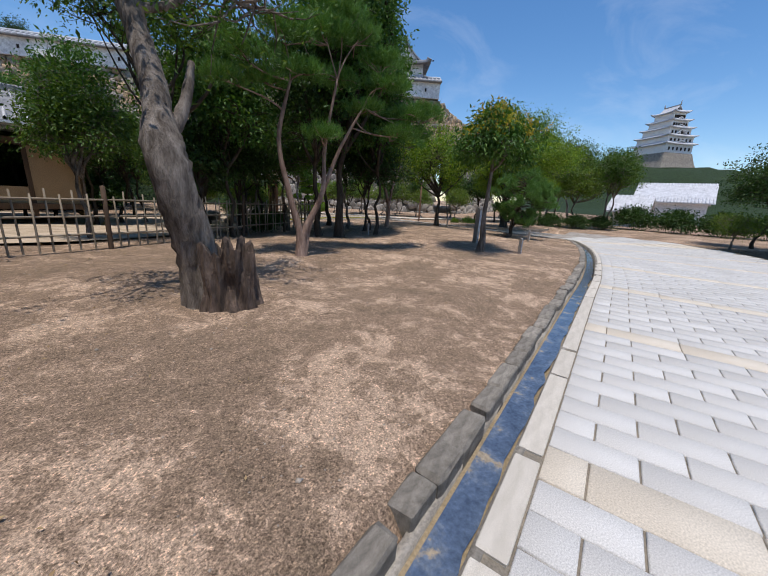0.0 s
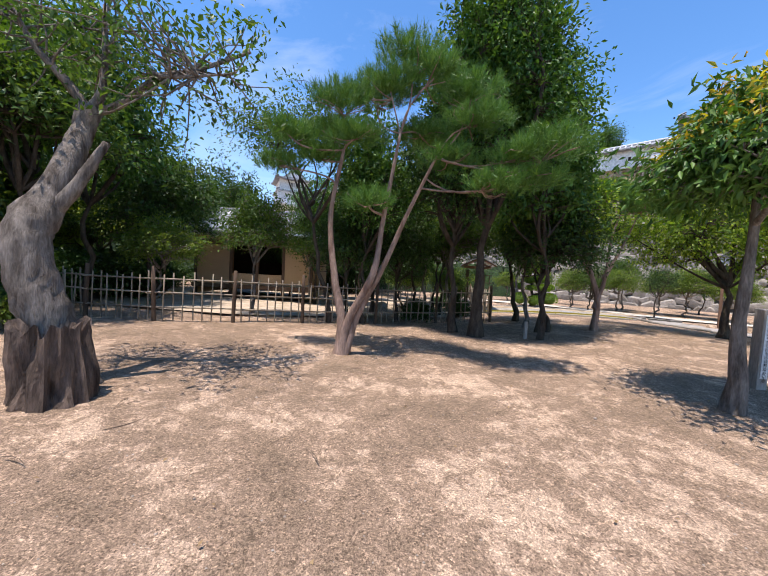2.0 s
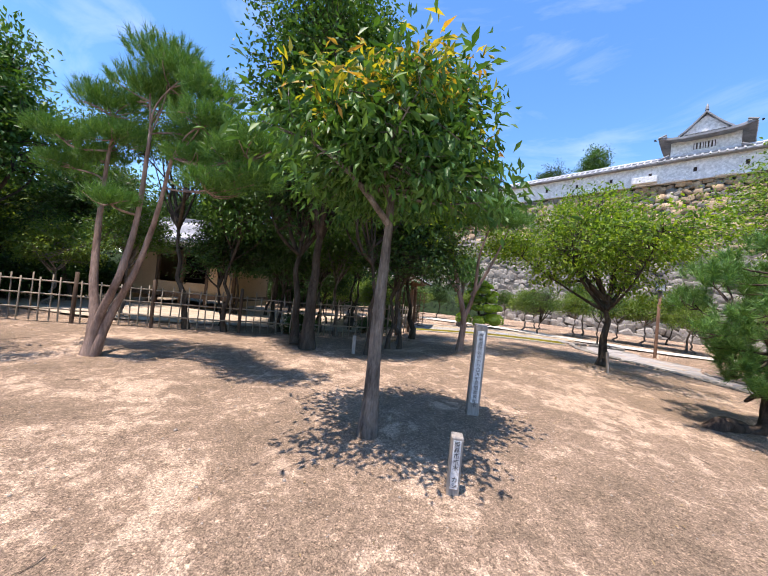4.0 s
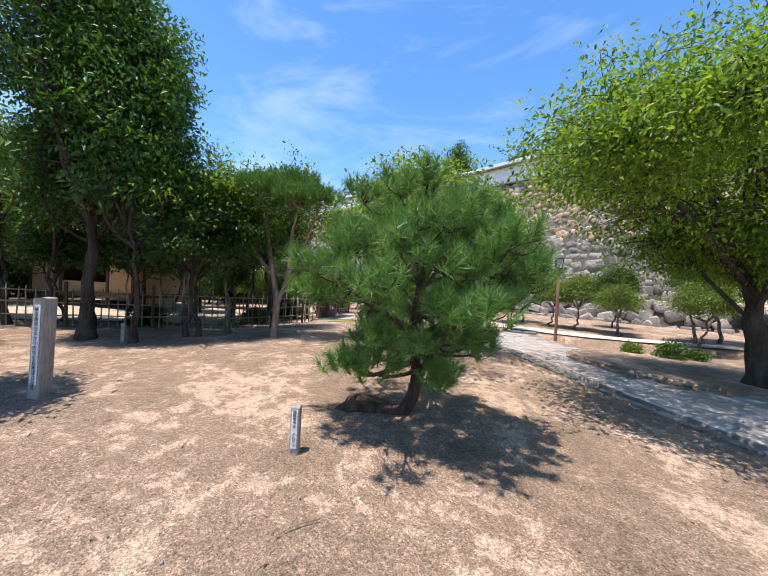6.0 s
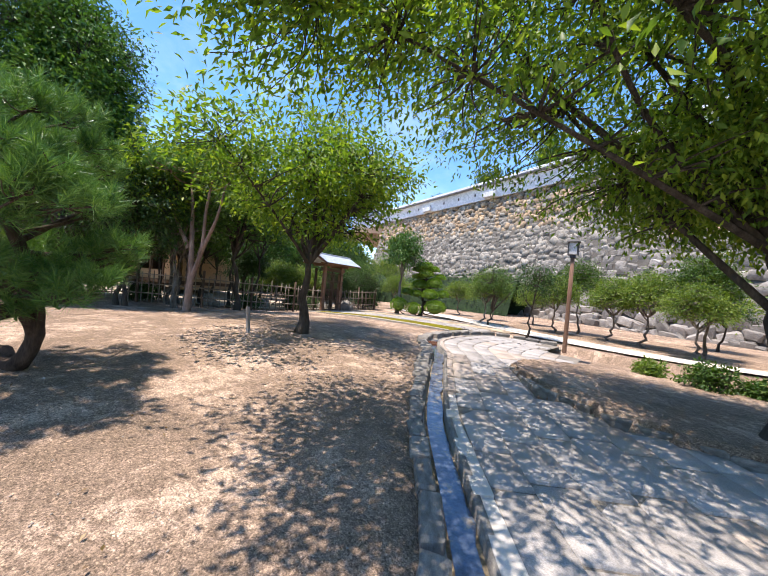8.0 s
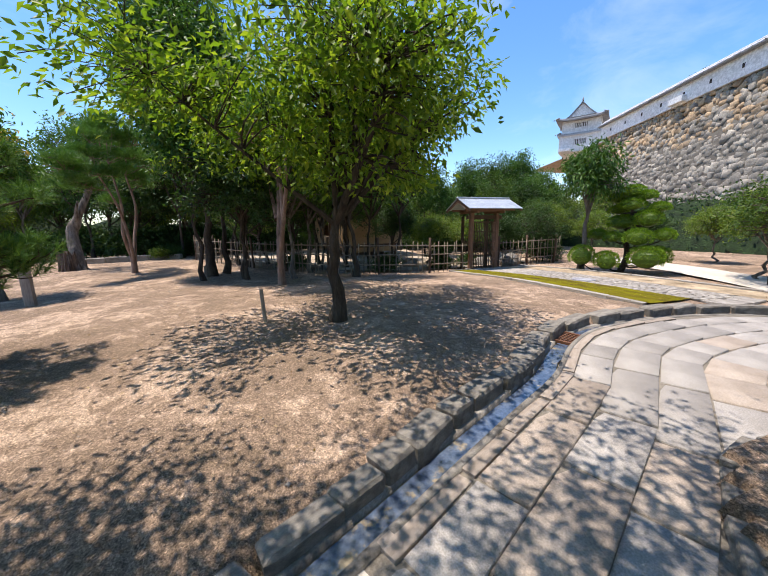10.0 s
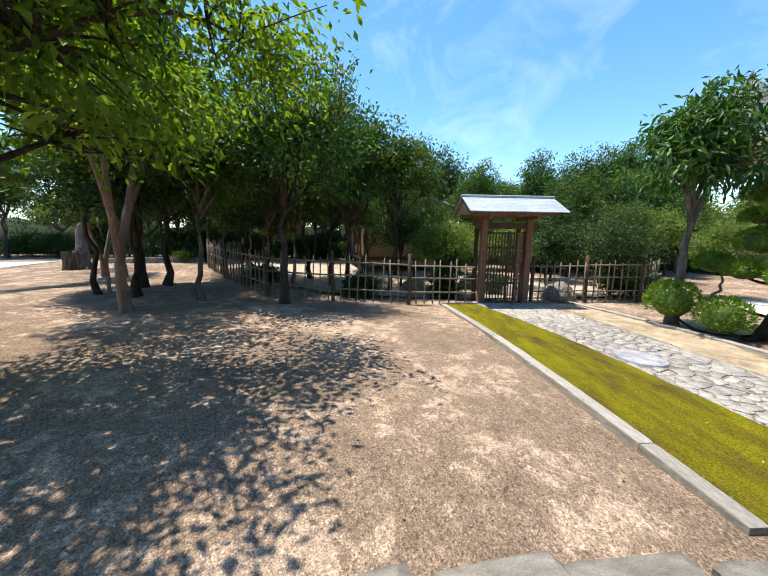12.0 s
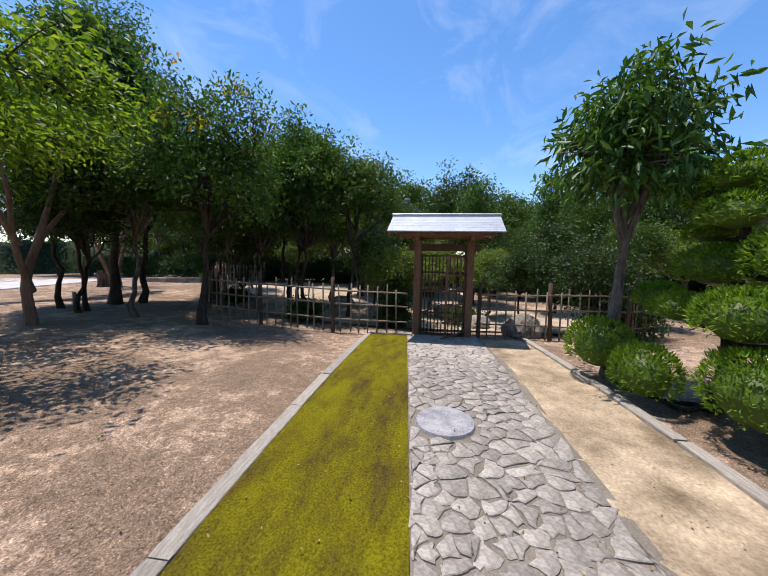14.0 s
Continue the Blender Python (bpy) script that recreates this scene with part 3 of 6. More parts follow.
# the old tree beside the path, with its hollow stump
def old_tree(place):
    root = thing("old_tree", "old grey-barked tree with a rotten hollow stump at its foot", "tree", place)
    t = Tubes(14)
    p, _ = spline3([(0.06, 0.0, -0.15), (0.02, -0.02, 0.5), (-0.08, -0.1, 1.0), (-0.17, -0.12, 1.45), (-0.2, 0.02, 1.75), (-0.2, 0.22, 2.2), (-0.26, 0.4, 2.6), (-0.31, 0.54, 2.95)])
    n = len(p)
    r = np.interp(np.linspace(0, 1, n), [0, 0.1, 0.35, 0.55, 0.62, 0.9, 1], [0.27, 0.21, 0.18, 0.18, 0.13, 0.10, 0.115])
    t.add(p, r, 18, 0.05)
    t.add(spline3([(-0.18, 0.02, 1.65), (0.0, 0.14, 1.95), (0.1, 0.24, 2.25), (0.16, 0.34, 2.5)])[0], np.linspace(0.078, 0.035, 19), 10, 0.05)
    for k in range(7):
        a = k * 0.9 + 0.3
        t.add(spline3([(0.12, 0.02, 0.34), (0.12 + 0.16 * math.cos(a), 0.02 + 0.16 * math.sin(a), 0.10), (0.12 + 0.34 * math.cos(a), 0.02 + 0.34 * math.sin(a), -0.10)])[0], np.linspace(0.11, 0.04, 13), 8, 0.08)
    limbs = [[(0.0, 0.42, 2.68), (-0.22, 0.35, 3.0), (-0.45, 0.2, 3.3), (-0.8, 0.1, 3.9)], [(0.0, 0.42, 2.70), (0.12, 0.45, 2.95), (0.08, 0.5, 3.35), (-0.05, 0.6, 4.0)], [(0.0, 0.42, 2.68), (0.32, 0.5, 2.82), (0.7, 0.6, 3.15), (1.05, 0.75, 3.3), (1.5, 1.1, 3.7)], [(0.7, 0.5, 3.15), (1.0, 0.45, 3.05), (1.5, 0.7, 3.2)]]
    limbs = [[(x - 0.31, y + 0.12, z + 0.23) for x, y, z in q] for q in limbs]
    tips, radius = [], [0.055, 0.06, 0.05, 0.028]
    for pts, rr in zip(limbs, radius):
        q, _ = spline3(pts)
        t.add(q, np.linspace(rr, rr * 0.35, len(q)), 8, 0.03)
        for _ in range(26):
            s = q[rng.integers(len(q) // 2, len(q))]
            e = s + rng.normal(0, 0.42, 3) + np.array([0, 0, 0.22])
            t.add(curve_between(s, e, 0.1, 4), np.linspace(0.014, 0.004, 4), 4)
            tips.append(e)
    part("trunk", t.mesh("trunk"), BARK_GREY, root)
    c = np.repeat(np.array(tips), 26, 0) + rng.normal(0, 0.15, (len(tips) * 26, 3))
    leaves("crown", c, 0.09, LEAF_MID, root, 0.42, 0.6, 0.4)
    # the broken, hollow stump
    st = bmesh.new()
    s, h = 54, 17
    ring = []
    for i in range(h):
        z = -0.12 + i * 0.049
        row = []
        for j in range(s):
            a = j * 2 * math.pi / s
            ca, sa = math.cos(a), math.sin(a)
            rr = 0.285 + 0.10 * math.exp(-i * 0.3) + 0.07 * noise.noise(Vector((ca * 2.4, sa * 2.4, z * 2.6))) + 0.055 * noise.noise(Vector((ca * 6, sa * 6, z * 1.6))) + 0.032 * noise.noise(Vector((ca * 17, sa * 17, z * 4)))
            top = (0.16 * noise.noise(Vector((ca * 3.0, sa * 3.0, 5.0))) + 0.09 * noise.noise(Vector((ca * 11, sa * 11, 2.0)))) * (i / (h - 1)) ** 3
            hollow = 0.13 * math.exp(-((a - 4.5) / 0.4) ** 2) * math.exp(-((z - 0.22) / 0.22) ** 2)
            row.append(st.verts.new((0.27 + ca * (rr - hollow), -0.20 + sa * (rr - hollow) * 0.9, z + top)))
        ring.append(row)
    inner = [st.verts.new((0.27 + (v.co.x - 0.27) * 0.72, -0.20 + (v.co.y + 0.20) * 0.72, v.co.z - 0.03 - 0.10 * rng.random())) for v in ring[-1]]
    deep = [st.verts.new((0.27 + (v.co.x - 0.27) * 0.35, -0.20 + (v.co.y + 0.20) * 0.35, 0.40 + 0.05 * rng.random())) for v in ring[-1]]
    ring += [inner, deep]
    for a, b in zip(ring, ring[1:]):
        for j in range(s):
            st.faces.new((a[j], a[(j + 1) % s], b[(j + 1) % s], b[j]))
    st.faces.new(deep)
    part("stump", st, ROTTEN, root, "split rotten stump, dark and reddish inside")
    return root


# ---- paving, gutter and kerbs ----


def gutter_strip(name, n0, n1, dz, material, label, i0=0, i1=None, category="drain", wobble=0.0):
    i1 = len(GUTTER) if i1 is None else i1
    g, r = GUTTER[i0:i1:2], NRM[i0:i1:2]
    a, b = g + r * n0, g + r * n1
    if wobble:
        b = b + r * (rng.normal(0, wobble, len(g)))[:, None]
    z = lie(g[:, 0], g[:, 1]) + dz
    v = np.concatenate([np.c_[a, z], np.c_[b, z]])
    k = len(g)
    q = [(i, i + k, i + k + 1, i + 1) for i in range(k - 1)]
    me = mesh_from(name, v, q)
    me.materials.append(material)
    return tagged(new(name, me), label, category, kind="structure")


def gutter_wall(name, n, z0, z1, material, label):
    g, r = GUTTER[::2], NRM[::2]
    a = g + r * n
    b = g + r * (n + 0.05)
    z = lie(g[:, 0], g[:, 1])
    k = len(g)
    v = np.concatenate([np.c_[a, z + z0], np.c_[a, z + z1], np.c_[b, z + z1], np.c_[b, z + z0]])
    q = []
    for i in range(k - 1):
        for w in range(3):
            q.append((w * k + i, w * k + i + 1, (w + 1) * k + i + 1, (w + 1) * k + i))
    me = mesh_from(name, v, q)
    me.materials.append(material)
    return tagged(new(name, me), label, "drain", kind="structure")


WIDTH = 0.21
gutter_strip("gutter_bed", -0.03, WIDTH + 0.06, -0.115, SILT, "silty bed of the stone gutter")
gutter_strip("gutter_water", 0.03, WIDTH - 0.02, -0.085, WATER, "shallow water in the stone gutter with the sky's blue painted in", category="water", wobble=0.015)
gutter_wall("gutter_wall_left", -0.05, -0.22, -0.07, KERB_DARK, "dark stone side of the gutter")
gutter_wall("gutter_wall_right", WIDTH, -0.22, -0.005, KERB_DARK, "stone side of the gutter")


def rough_stone(seed, lx, ly, lz, rnd=0.12):
    """A worn block: a bevelled box, its corners pushed about."""
    r = np.random.default_rng(seed)
    bm = boxm(-lx / 2, lx / 2, -ly / 2, ly / 2, -lz, 0, min(lx, ly, lz) * 0.09)
    for v in bm.verts:
        v.co += Vector(r.normal(0, rnd * 0.12, 3)) * Vector((lx, ly, lz * 0.6)).length
    return mesh_bm("kerb_stone", bm)


def along(s):
    i = int(np.clip(np.searchsorted(GUTTER_S, s), 1, len(GUTTER) - 2))
    return GUTTER[i], TAN[i], NRM[i]


def kerb_row():
    root = thing("stone_kerb", "row of dark worn kerb stones beside the gutter", "kerb", kind="structure")
    shapes = [rough_stone(k % 7, 1, 1, 1) for k in range(14)]
    s = 0.3
    k = 0
    while s < GUTTER_S[-1] - 0.5:
        p, t, n = along(s)
        north = p[1] > 8.0
        big = p[1] > 10.7
        L = rng.uniform(0.30, 0.60) * (1.2 if big else 0.8)
        w = rng.uniform(0.20, 0.26) * (0.95 if north else 0.64)
        h = 0.2 if not north else (0.3 if big else 0.26)
        top = rng.uniform(0.0, 0.02) + (0.035 if north else 0.012) + (0.02 if big else 0)
        c = p + t * L / 2 - n * (w / 2 + rng.uniform(0.0, 0.03))
        ang = math.degrees(math.atan2(t[1], t[0])) + rng.normal(0, 2.5)
        me = shapes[k % 7 + (7 if north else 0)]
        part("kerb_stone", me, KERB_MID if north else KERB_DARK, root, "", pose(c[0], c[1], float(lie(c[0], c[1])) + top, rng.normal(0, 1.0), rng.normal(0, 1.0), ang) @ Matrix.Diagonal((L * 0.97, w, h, 1)))
        k += 1
        s += L


def border_row():
    """The pale stone edge between gutter and paving."""
    root = thing("border_stones", "pale smooth border stones between gutter and paving", "kerb", kind="structure")
    pale, worn = (mesh_bm("border_stone", boxm(-0.5, 0.5, -0.5, 0.5, -1, 0, 0.03)) for _ in range(2))
    s = 0.1
    while s < GUTTER_S[-1] - 1.0:
        p, t, n = along(s + 0.3)
        L = rng.uniform(0.5, 0.75)
        if 13.6 < p[1]:
            break
        c = p + n * (WIDTH + 0.075)
        part("border_stone", pale if p[1] < 8.0 else worn, KERB_PALE if p[1] < 8.0 else SLAB_TAN, root, "", pose(c[0], c[1], float(lie(c[0], c[1])) + 0.003, 0, 0, math.degrees(math.atan2(t[1], t[0]))) @ Matrix.Diagonal((L - 0.012, 0.13, 0.12, 1)))
        s += L


def slab_corners(s0, s1, n0, n1):
    """A slab's corners in the plan, bent along the gutter's curve."""
    out = []
    for s, n in ((s0, n0), (s1, n0), (s1, n1), (s0, n1)):
        p = np.array([np.interp(s, GUTTER_S, GUTTER[:, 0]), np.interp(s, GUTTER_S, GUTTER[:, 1])])
        t = np.array([np.interp(s, GUTTER_S, SMOOTH_NRM[:, 0]), np.interp(s, GUTTER_S, SMOOTH_NRM[:, 1])])
        out.append(p + t / np.linalg.norm(t) * n)
    return np.array(out)


k_ = np.ones(19) / 19
SMOOTH_NRM = np.stack([np.convolve(np.pad(NRM[:, i], 9, mode="edge"), k_, "valid") for i in (0, 1)], 1)


def slab_mesh(c, z, gap=0.005):
    """A thin slab with a chamfered rim on the given corners."""
    m = c.mean(0)
    v = []
    for dz, g in ((-0.05, gap), (-0.006, gap), (0.0, gap + 0.006)):
        for p in c:
            d = p - m
            k = 1 - g / max(0.05, np.linalg.norm(d)) * 1.4
            v.append((m[0] + d[0] * k, m[1] + d[1] * k, z + dz))
    q = [(8, 9, 10, 11)]
    for base in (0, 4):
        for j in range(4):
            q.append((base + j, base + (j + 1) % 4, base + 4 + (j + 1) % 4, base + 4 + j))
    return np.array(v), np.array(q)


def build_paving():
    bed = thing("paving", "light grey granite paving slabs with beige bands", "paving", kind="structure")
    places = []

    def lay(s0, s1, n0, n1, band, most):
        c = slab_corners(s0, s1, n0, n1)
        m = c.mean(0)
        if n1 - n0 < 0.05 or inside(ISLAND, m[0], m[1]) or np.linalg.norm(c[2] - c[3]) < 0.1:
            return
        side, _ = from_gutter(m[:1], m[1:])
        if side[0] > (n0 + n1) / 2 - 0.25 and side[0] < most:
            places.append((c, band))

    first = WIDTH + 0.145
    s, row = 4.0, 0
    turn_s = float(GUTTER_S[np.argmin(np.hypot(GUTTER[:, 0] - 8.2, GUTTER[:, 1] - 5.2))])
    while s < turn_s:
        band = row % 12 == 3
        w, L = (0.30, 0.66) if band else (0.215, 0.44)
        x = first - (row % 2) * L * 0.5 - (0.12 if band else 0)
        while x < 5.8:
            lay(s, s + w, max(first, x), x + L, band, 6.0)
            x += L
        s += w
        row += 1
    for col in range(9):
        w = (0.30, 0.36, 0.33, 0.42, 0.30, 0.38, 0.33, 0.36, 0.4)[col]
        n0 = first + sum((0.30, 0.36, 0.33, 0.42, 0.30, 0.38, 0.33, 0.36, 0.4)[:col])
        s = turn_s
        while s < GUTTER_S[-1] - 0.6:
            L = rng.uniform(0.45, 1.0)
            lay(s, s + L, n0, n0 + w, rng.random() < 0.22, 4.0)
            s += L
    return bed, places


def slab_pieces(bed, places):
    """The nearest slabs singly, the rest joined."""
    spots = np.array([(-7.0, -2.6), (-5.0, -2.2), (8.8, 6.0), (7.5, 8.5), (6.3, 10.5)])
    order = sorted(places, key=lambda q: float(np.min(np.hypot(*(spots - q[0].mean(0)).T))))
    heap = {k: ([], [], 0) for k in range(3)}
    for k, (c, band) in enumerate(order):
        m = c.mean(0)
        z = float(lie(*m)) + rng.uniform(-0.002, 0.003)
        if k < 300:
            v, q = slab_mesh(c - m, 0.0)
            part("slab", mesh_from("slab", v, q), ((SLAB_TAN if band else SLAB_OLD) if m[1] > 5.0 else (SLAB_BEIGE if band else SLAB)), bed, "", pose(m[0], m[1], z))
        else:
            v, q = slab_mesh(c, z)
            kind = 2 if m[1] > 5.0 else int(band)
            vs, qs, n = heap[kind]
            vs.append(v)
            qs.append(q + n)
            heap[kind] = (vs, qs, n + len(v))
    for kind, material in enumerate((SLAB, SLAB_BEIGE, SLAB_OLD)):
        vs, qs, n = heap[kind]
        if not vs:
            continue
        ob = part("slabs", mesh_from("slabs", np.concatenate(vs), np.concatenate(qs)), material, bed)
        ob["kind"] = "stuff"


def paving_bed():
    """Packed sand under the slabs."""
    ns = np.concatenate([[WIDTH + 0.05, WIDTH + 0.14], np.arange(0.8, 6.6, 0.6)])
    v, q = [], []
    k = len(ns)
    step = range(0, len(GUTTER), 3)
    for i in step:
        for n in ns:
            p = GUTTER[i] + SMOOTH_NRM[i] / np.linalg.norm(SMOOTH_NRM[i]) * n
            v.append((p[0], p[1], float(lie(*p)) - 0.014))
    for a in range(len(step) - 1):
        for b in range(k - 1):
            m = np.mean([v[a * k + b][:2], v[(a + 1) * k + b + 1][:2]], 0)
            if not inside(ISLAND, m[0], m[1]) and not (m[1] > 16.4) and (b < 6 or m[1] < 5):
                q.append((a * k + b, (a + 1) * k + b, (a + 1) * k + b + 1, a * k + b + 1))
    me = mesh_from("paving_bed", v, q)
    me.materials.append(GROUT)
    tagged(new("paving_bed", me), "grey sandy bed showing between paving slabs", "paving", kind="structure")


paving_bed()

# ---- ramparts and castle ----


def rampart():
    """The long stone rampart with its white wall, in two straight runs, and the turret's corner."""
    root = thing("rampart_wall", "high dry-stone rampart of grey boulders", "stone wall", kind="structure")
    line = [(19.3, 26.0), (3.0, 36.4), (-24.0, 47.8)]
    lean = 3.3
    v, q = [], []
    runs = []
    top, foot = 11.8, -0.3
    pts = [(44.0, 39.0)] + line
    for (x0, y0), (x1, y1) in zip(pts, pts[1:]):
        d = np.array([x1 - x0, y1 - y0])
        L = np.linalg.norm(d)
        d /= L
        n = np.array([d[1], -d[0]])
        if np.dot(n, np.array([5.0, 8.0]) - np.array([x0, y0])) < 0:
            n = -n
        runs.append((np.array([x0, y0]), d, n, L))
    # core
    for (o, d, n, L) in runs:
        k = len(v)
        for s, z, out in ((0, foot, lean), (L, foot, lean), (L, top, 0), (0, top, 0), (0, top, -6), (L, top, -6)):
            p = o + d * s + n * (out - 0.25)
            v.append((p[0], p[1], z))
        q += [(k, k + 1, k + 2, k + 3), (k + 3, k + 2, k + 5, k + 4)]
    part("core", mesh_from("core", v, q), MORTAR, root)
    # boulders
    shapes = []
    for sd in range(8):
        r = np.random.default_rng(sd + 40)
        bm = boxm(-0.5, 0.5, -0.5, 0.5, -0.5, 0.5, 0.15)
        for w in bm.verts:
            w.co = w.co * float(r.uniform(0.94, 1.06)) + Vector(r.normal(0, 0.05, 3))
        bmesh.ops.triangulate(bm, faces=bm.faces)
        me = mesh_bm("boulder", bm)
        shapes.append(me)
    base = [np.array([w.co[:] for w in me.vertices]) for me in shapes]
    faces = [np.array([p.vertices[:] for p in me.polygons]) for me in shapes]
    placed = []
    for ri, (o, d, n, L) in enumerate(runs):
        z = foot + 0.25
        while z < top - 0.1:
            size = (0.62 - 0.22 * (z - foot) / (top - foot)) * rng.uniform(0.85, 1.15)
            s = rng.uniform(0, 0.4)
            while s < L:
                w = size * rng.uniform(0.6, 1.6)
                out = lean * (1 - (z - foot) / (top - foot)) ** 1.25
                p = o + d * s + n * (out - 0.22)
                placed.append((p[0], p[1], z + rng.normal(0, size * 0.22), math.atan2(d[1], d[0]) + rng.normal(0, 0.15), w, size * rng.uniform(0.7, 1.25), ri))
                s += w * 0.93
            z += size * 0.84
    placed = np.array(placed)
    focus = np.hypot(placed[:, 0] - 6, placed[:, 1] - 31) + placed[:, 2] * 2.0
    order = np.argsort(focus)
    for k, j in enumerate(order[:300]):
        x, y, z, a, w, h, ri = placed[j]
        part("boulder", shapes[k % 8], WALL_STONE, root, "", pose(x, y, z, 0, rng.normal(0, 18), math.degrees(a)) @ Matrix.Diagonal((w * 1.0, 0.55, h * 1.02, 1)))
    groups = {0: ([], [], 0), 1: ([], [], 0)}
    for k, j in enumerate(order[300:]):
        x, y, z, a, w, h, ri = placed[j]
        warm = 1 if (z > 5.8 and x > 9.0 and rng.random() < 0.6) or (z > 7.8 and rng.random() < 0.5) else 0
        vs, fs, cnt = groups[warm]
        tw = rng.normal(0, 0.35)
        b = base[k % 8] * np.array([w, 0.55, h * 1.02])
        b = np.stack([b[:, 0] * math.cos(tw) - b[:, 2] * math.sin(tw), b[:, 1], b[:, 0] * math.sin(tw) + b[:, 2] * math.cos(tw)], 1)
        ca, sa = math.cos(a), math.sin(a)
        vs.append(np.stack([x + b[:, 0] * ca - b[:, 1] * sa, y + b[:, 0] * sa + b[:, 1] * ca, z + b[:, 2]], 1))
        fs.append(faces[k % 8] + cnt)
        groups[warm] = (vs, fs, cnt + len(b))
    for w, material in ((0, ISLAND_STONE), (1, WARM_ISLAND_STONE)):
        vs, fs, cnt = groups[w]
        ob = part("boulders", mesh_from("boulders", np.concatenate(vs), None, np.concatenate(fs)), material, root)
        ob["kind"] = "stuff"
    # white wall on top
    for ri, (o, d, n, L) in enumerate(runs[1:]):
        wall = thing("castle_wall", "white plastered castle wall with tiled coping", "wall", (o[0], o[1], top), math.degrees(math.atan2(d[1], d[0])), kind="structure")
        sg = -1 if np.dot(n, np.array([-d[1], d[0]])) < 0 else 1
        part("plaster", boxm(0, L + 0.2, -0.25, 0.25, 0.0, 1.6), PLASTER, wall)
        bm = bmesh.new()
        prof = [(-0.7, 1.56), (0, 1.95), (0.7, 1.56), (0.7, 1.48), (-0.7, 1.48)]
        e = [[bm.verts.new((x, y, z)) for y, z in prof] for x in (-0.1, L + 0.3)]
        for i in range(5):
            bm.faces.new((e[0][i], e[0][(i + 1) % 5], e[1][(i + 1) % 5], e[1][i]))
        bm.faces.new(e[0])
        bm.faces.new(e[1][::-1])
        part("coping", bm, TILE, wall)
        rib = Tubes(5)
        for s in np.arange(0, L, 0.42):
            rib.add([(s, sg * 0.75, 1.54), (s, sg * 0.05, 1.95)], [0.07, 0.07], 5)
        rib.add([(0, 0, 1.99), (L, 0, 1.99)], [0.13, 0.13], 6)
        part("tile_ribs", rib.mesh("tile_ribs"), TILE_PALE, wall)
        # dark block painted as the shade inside a loophole
        hole = boxm(-0.1, 0.1, -0.03, 0.03, -0.16, 0.16)
        me = mesh_bm("loophole", hole)
        for k, s in enumerate(np.arange(1.5, L - 1, 2.6)):
            part("loophole", me, SHADOW_WOOD, wall, "", pose(s, sg * 0.24, 0.75))
        drop = mesh_bm("stone_drop", boxm(-0.8, 0.8, 0, 0.45, 0, 0.5, 0.03))
        for s in np.arange(7.0, L - 3, 10.5):
            part("stone_drop", drop, PLASTER, wall, "", pose(s, sg * 0.22 if sg > 0 else -0.66, 0.1))


def roof_skirt(bm, x0, x1, y0, y1, z0, out, rise, thick=0.16):
    """A hipped skirt of roof round a box: eaves out and down, its corners swept up."""
    n = 8
    def ring(ox, z, up):
        pts = []
        cs = [(x0 - ox, y0 - ox), (x1 + ox, y0 - ox), (x1 + ox, y1 + ox), (x0 - ox, y1 + ox)]
        for k in range(4):
            a, b = cs[k], cs[(k + 1) % 4]
            for i in range(n):
                t = i / n
                c = (2 * t - 1) ** 4
                pts.append(bm.verts.new((a[0] + (b[0] - a[0]) * t, a[1] + (b[1] - a[1]) * t, z + up * c)))
        return pts
    up = out * 0.22
    rings = [ring(0.0, z0 + rise, 0), ring(out * 0.5, z0 + rise * 0.42, up * 0.3), ring(out, z0, up), ring(out, z0 - thick, up), ring(0.0, z0 - thick * 0.4, 0)]
    m = 4 * n
    for a, b in zip(rings, rings[1:]):
        for i in range(m):
            bm.faces.new((a[i], a[(i + 1) % m], b[(i + 1) % m], b[i]))
    return bm


def gable_roof(bm, x0, x1, y0, y1, z0, rise, out, along_x=True, thick=0.14):
    """A ridge roof over a box, curved a little, with thickness."""
    n = 6
    rows = []
    for e in ((x0 - out, x1 + out) if along_x else (y0 - out, y1 + out)):
        top, low = [], []
        for i in range(2 * n + 1):
            t = i / n - 1
            a = abs(t)
            z = z0 + rise * ((1 - a) ** 1.18)
            if along_x:
                w = (y0 + y1) / 2 + t * ((y1 - y0) / 2 + out)
                top.append(bm.verts.new((e, w, z)))
                low.append(bm.verts.new((e, w, z - thick)))
            else:
                w = (x0 + x1) / 2 + t * ((x1 - x0) / 2 + out)
                top.append(bm.verts.new((w, e, z)))
                low.append(bm.verts.new((w, e, z - thick)))
        rows.append((top, low))
    (t0, l0), (t1, l1) = rows
    for i in range(2 * n):
        bm.faces.new((t0[i], t0[i + 1], t1[i + 1], t1[i]))
        bm.faces.new((l0[i], l1[i], l1[i + 1], l0[i + 1]))
        bm.faces.new((t0[i], l0[i], l0[i + 1], t0[i + 1]))
        bm.faces.new((t1[i], t1[i + 1], l1[i + 1], l1[i]))
    for i in (0, 2 * n):
        bm.faces.new((t0[i], t1[i], l1[i], l0[i]))
    return bm


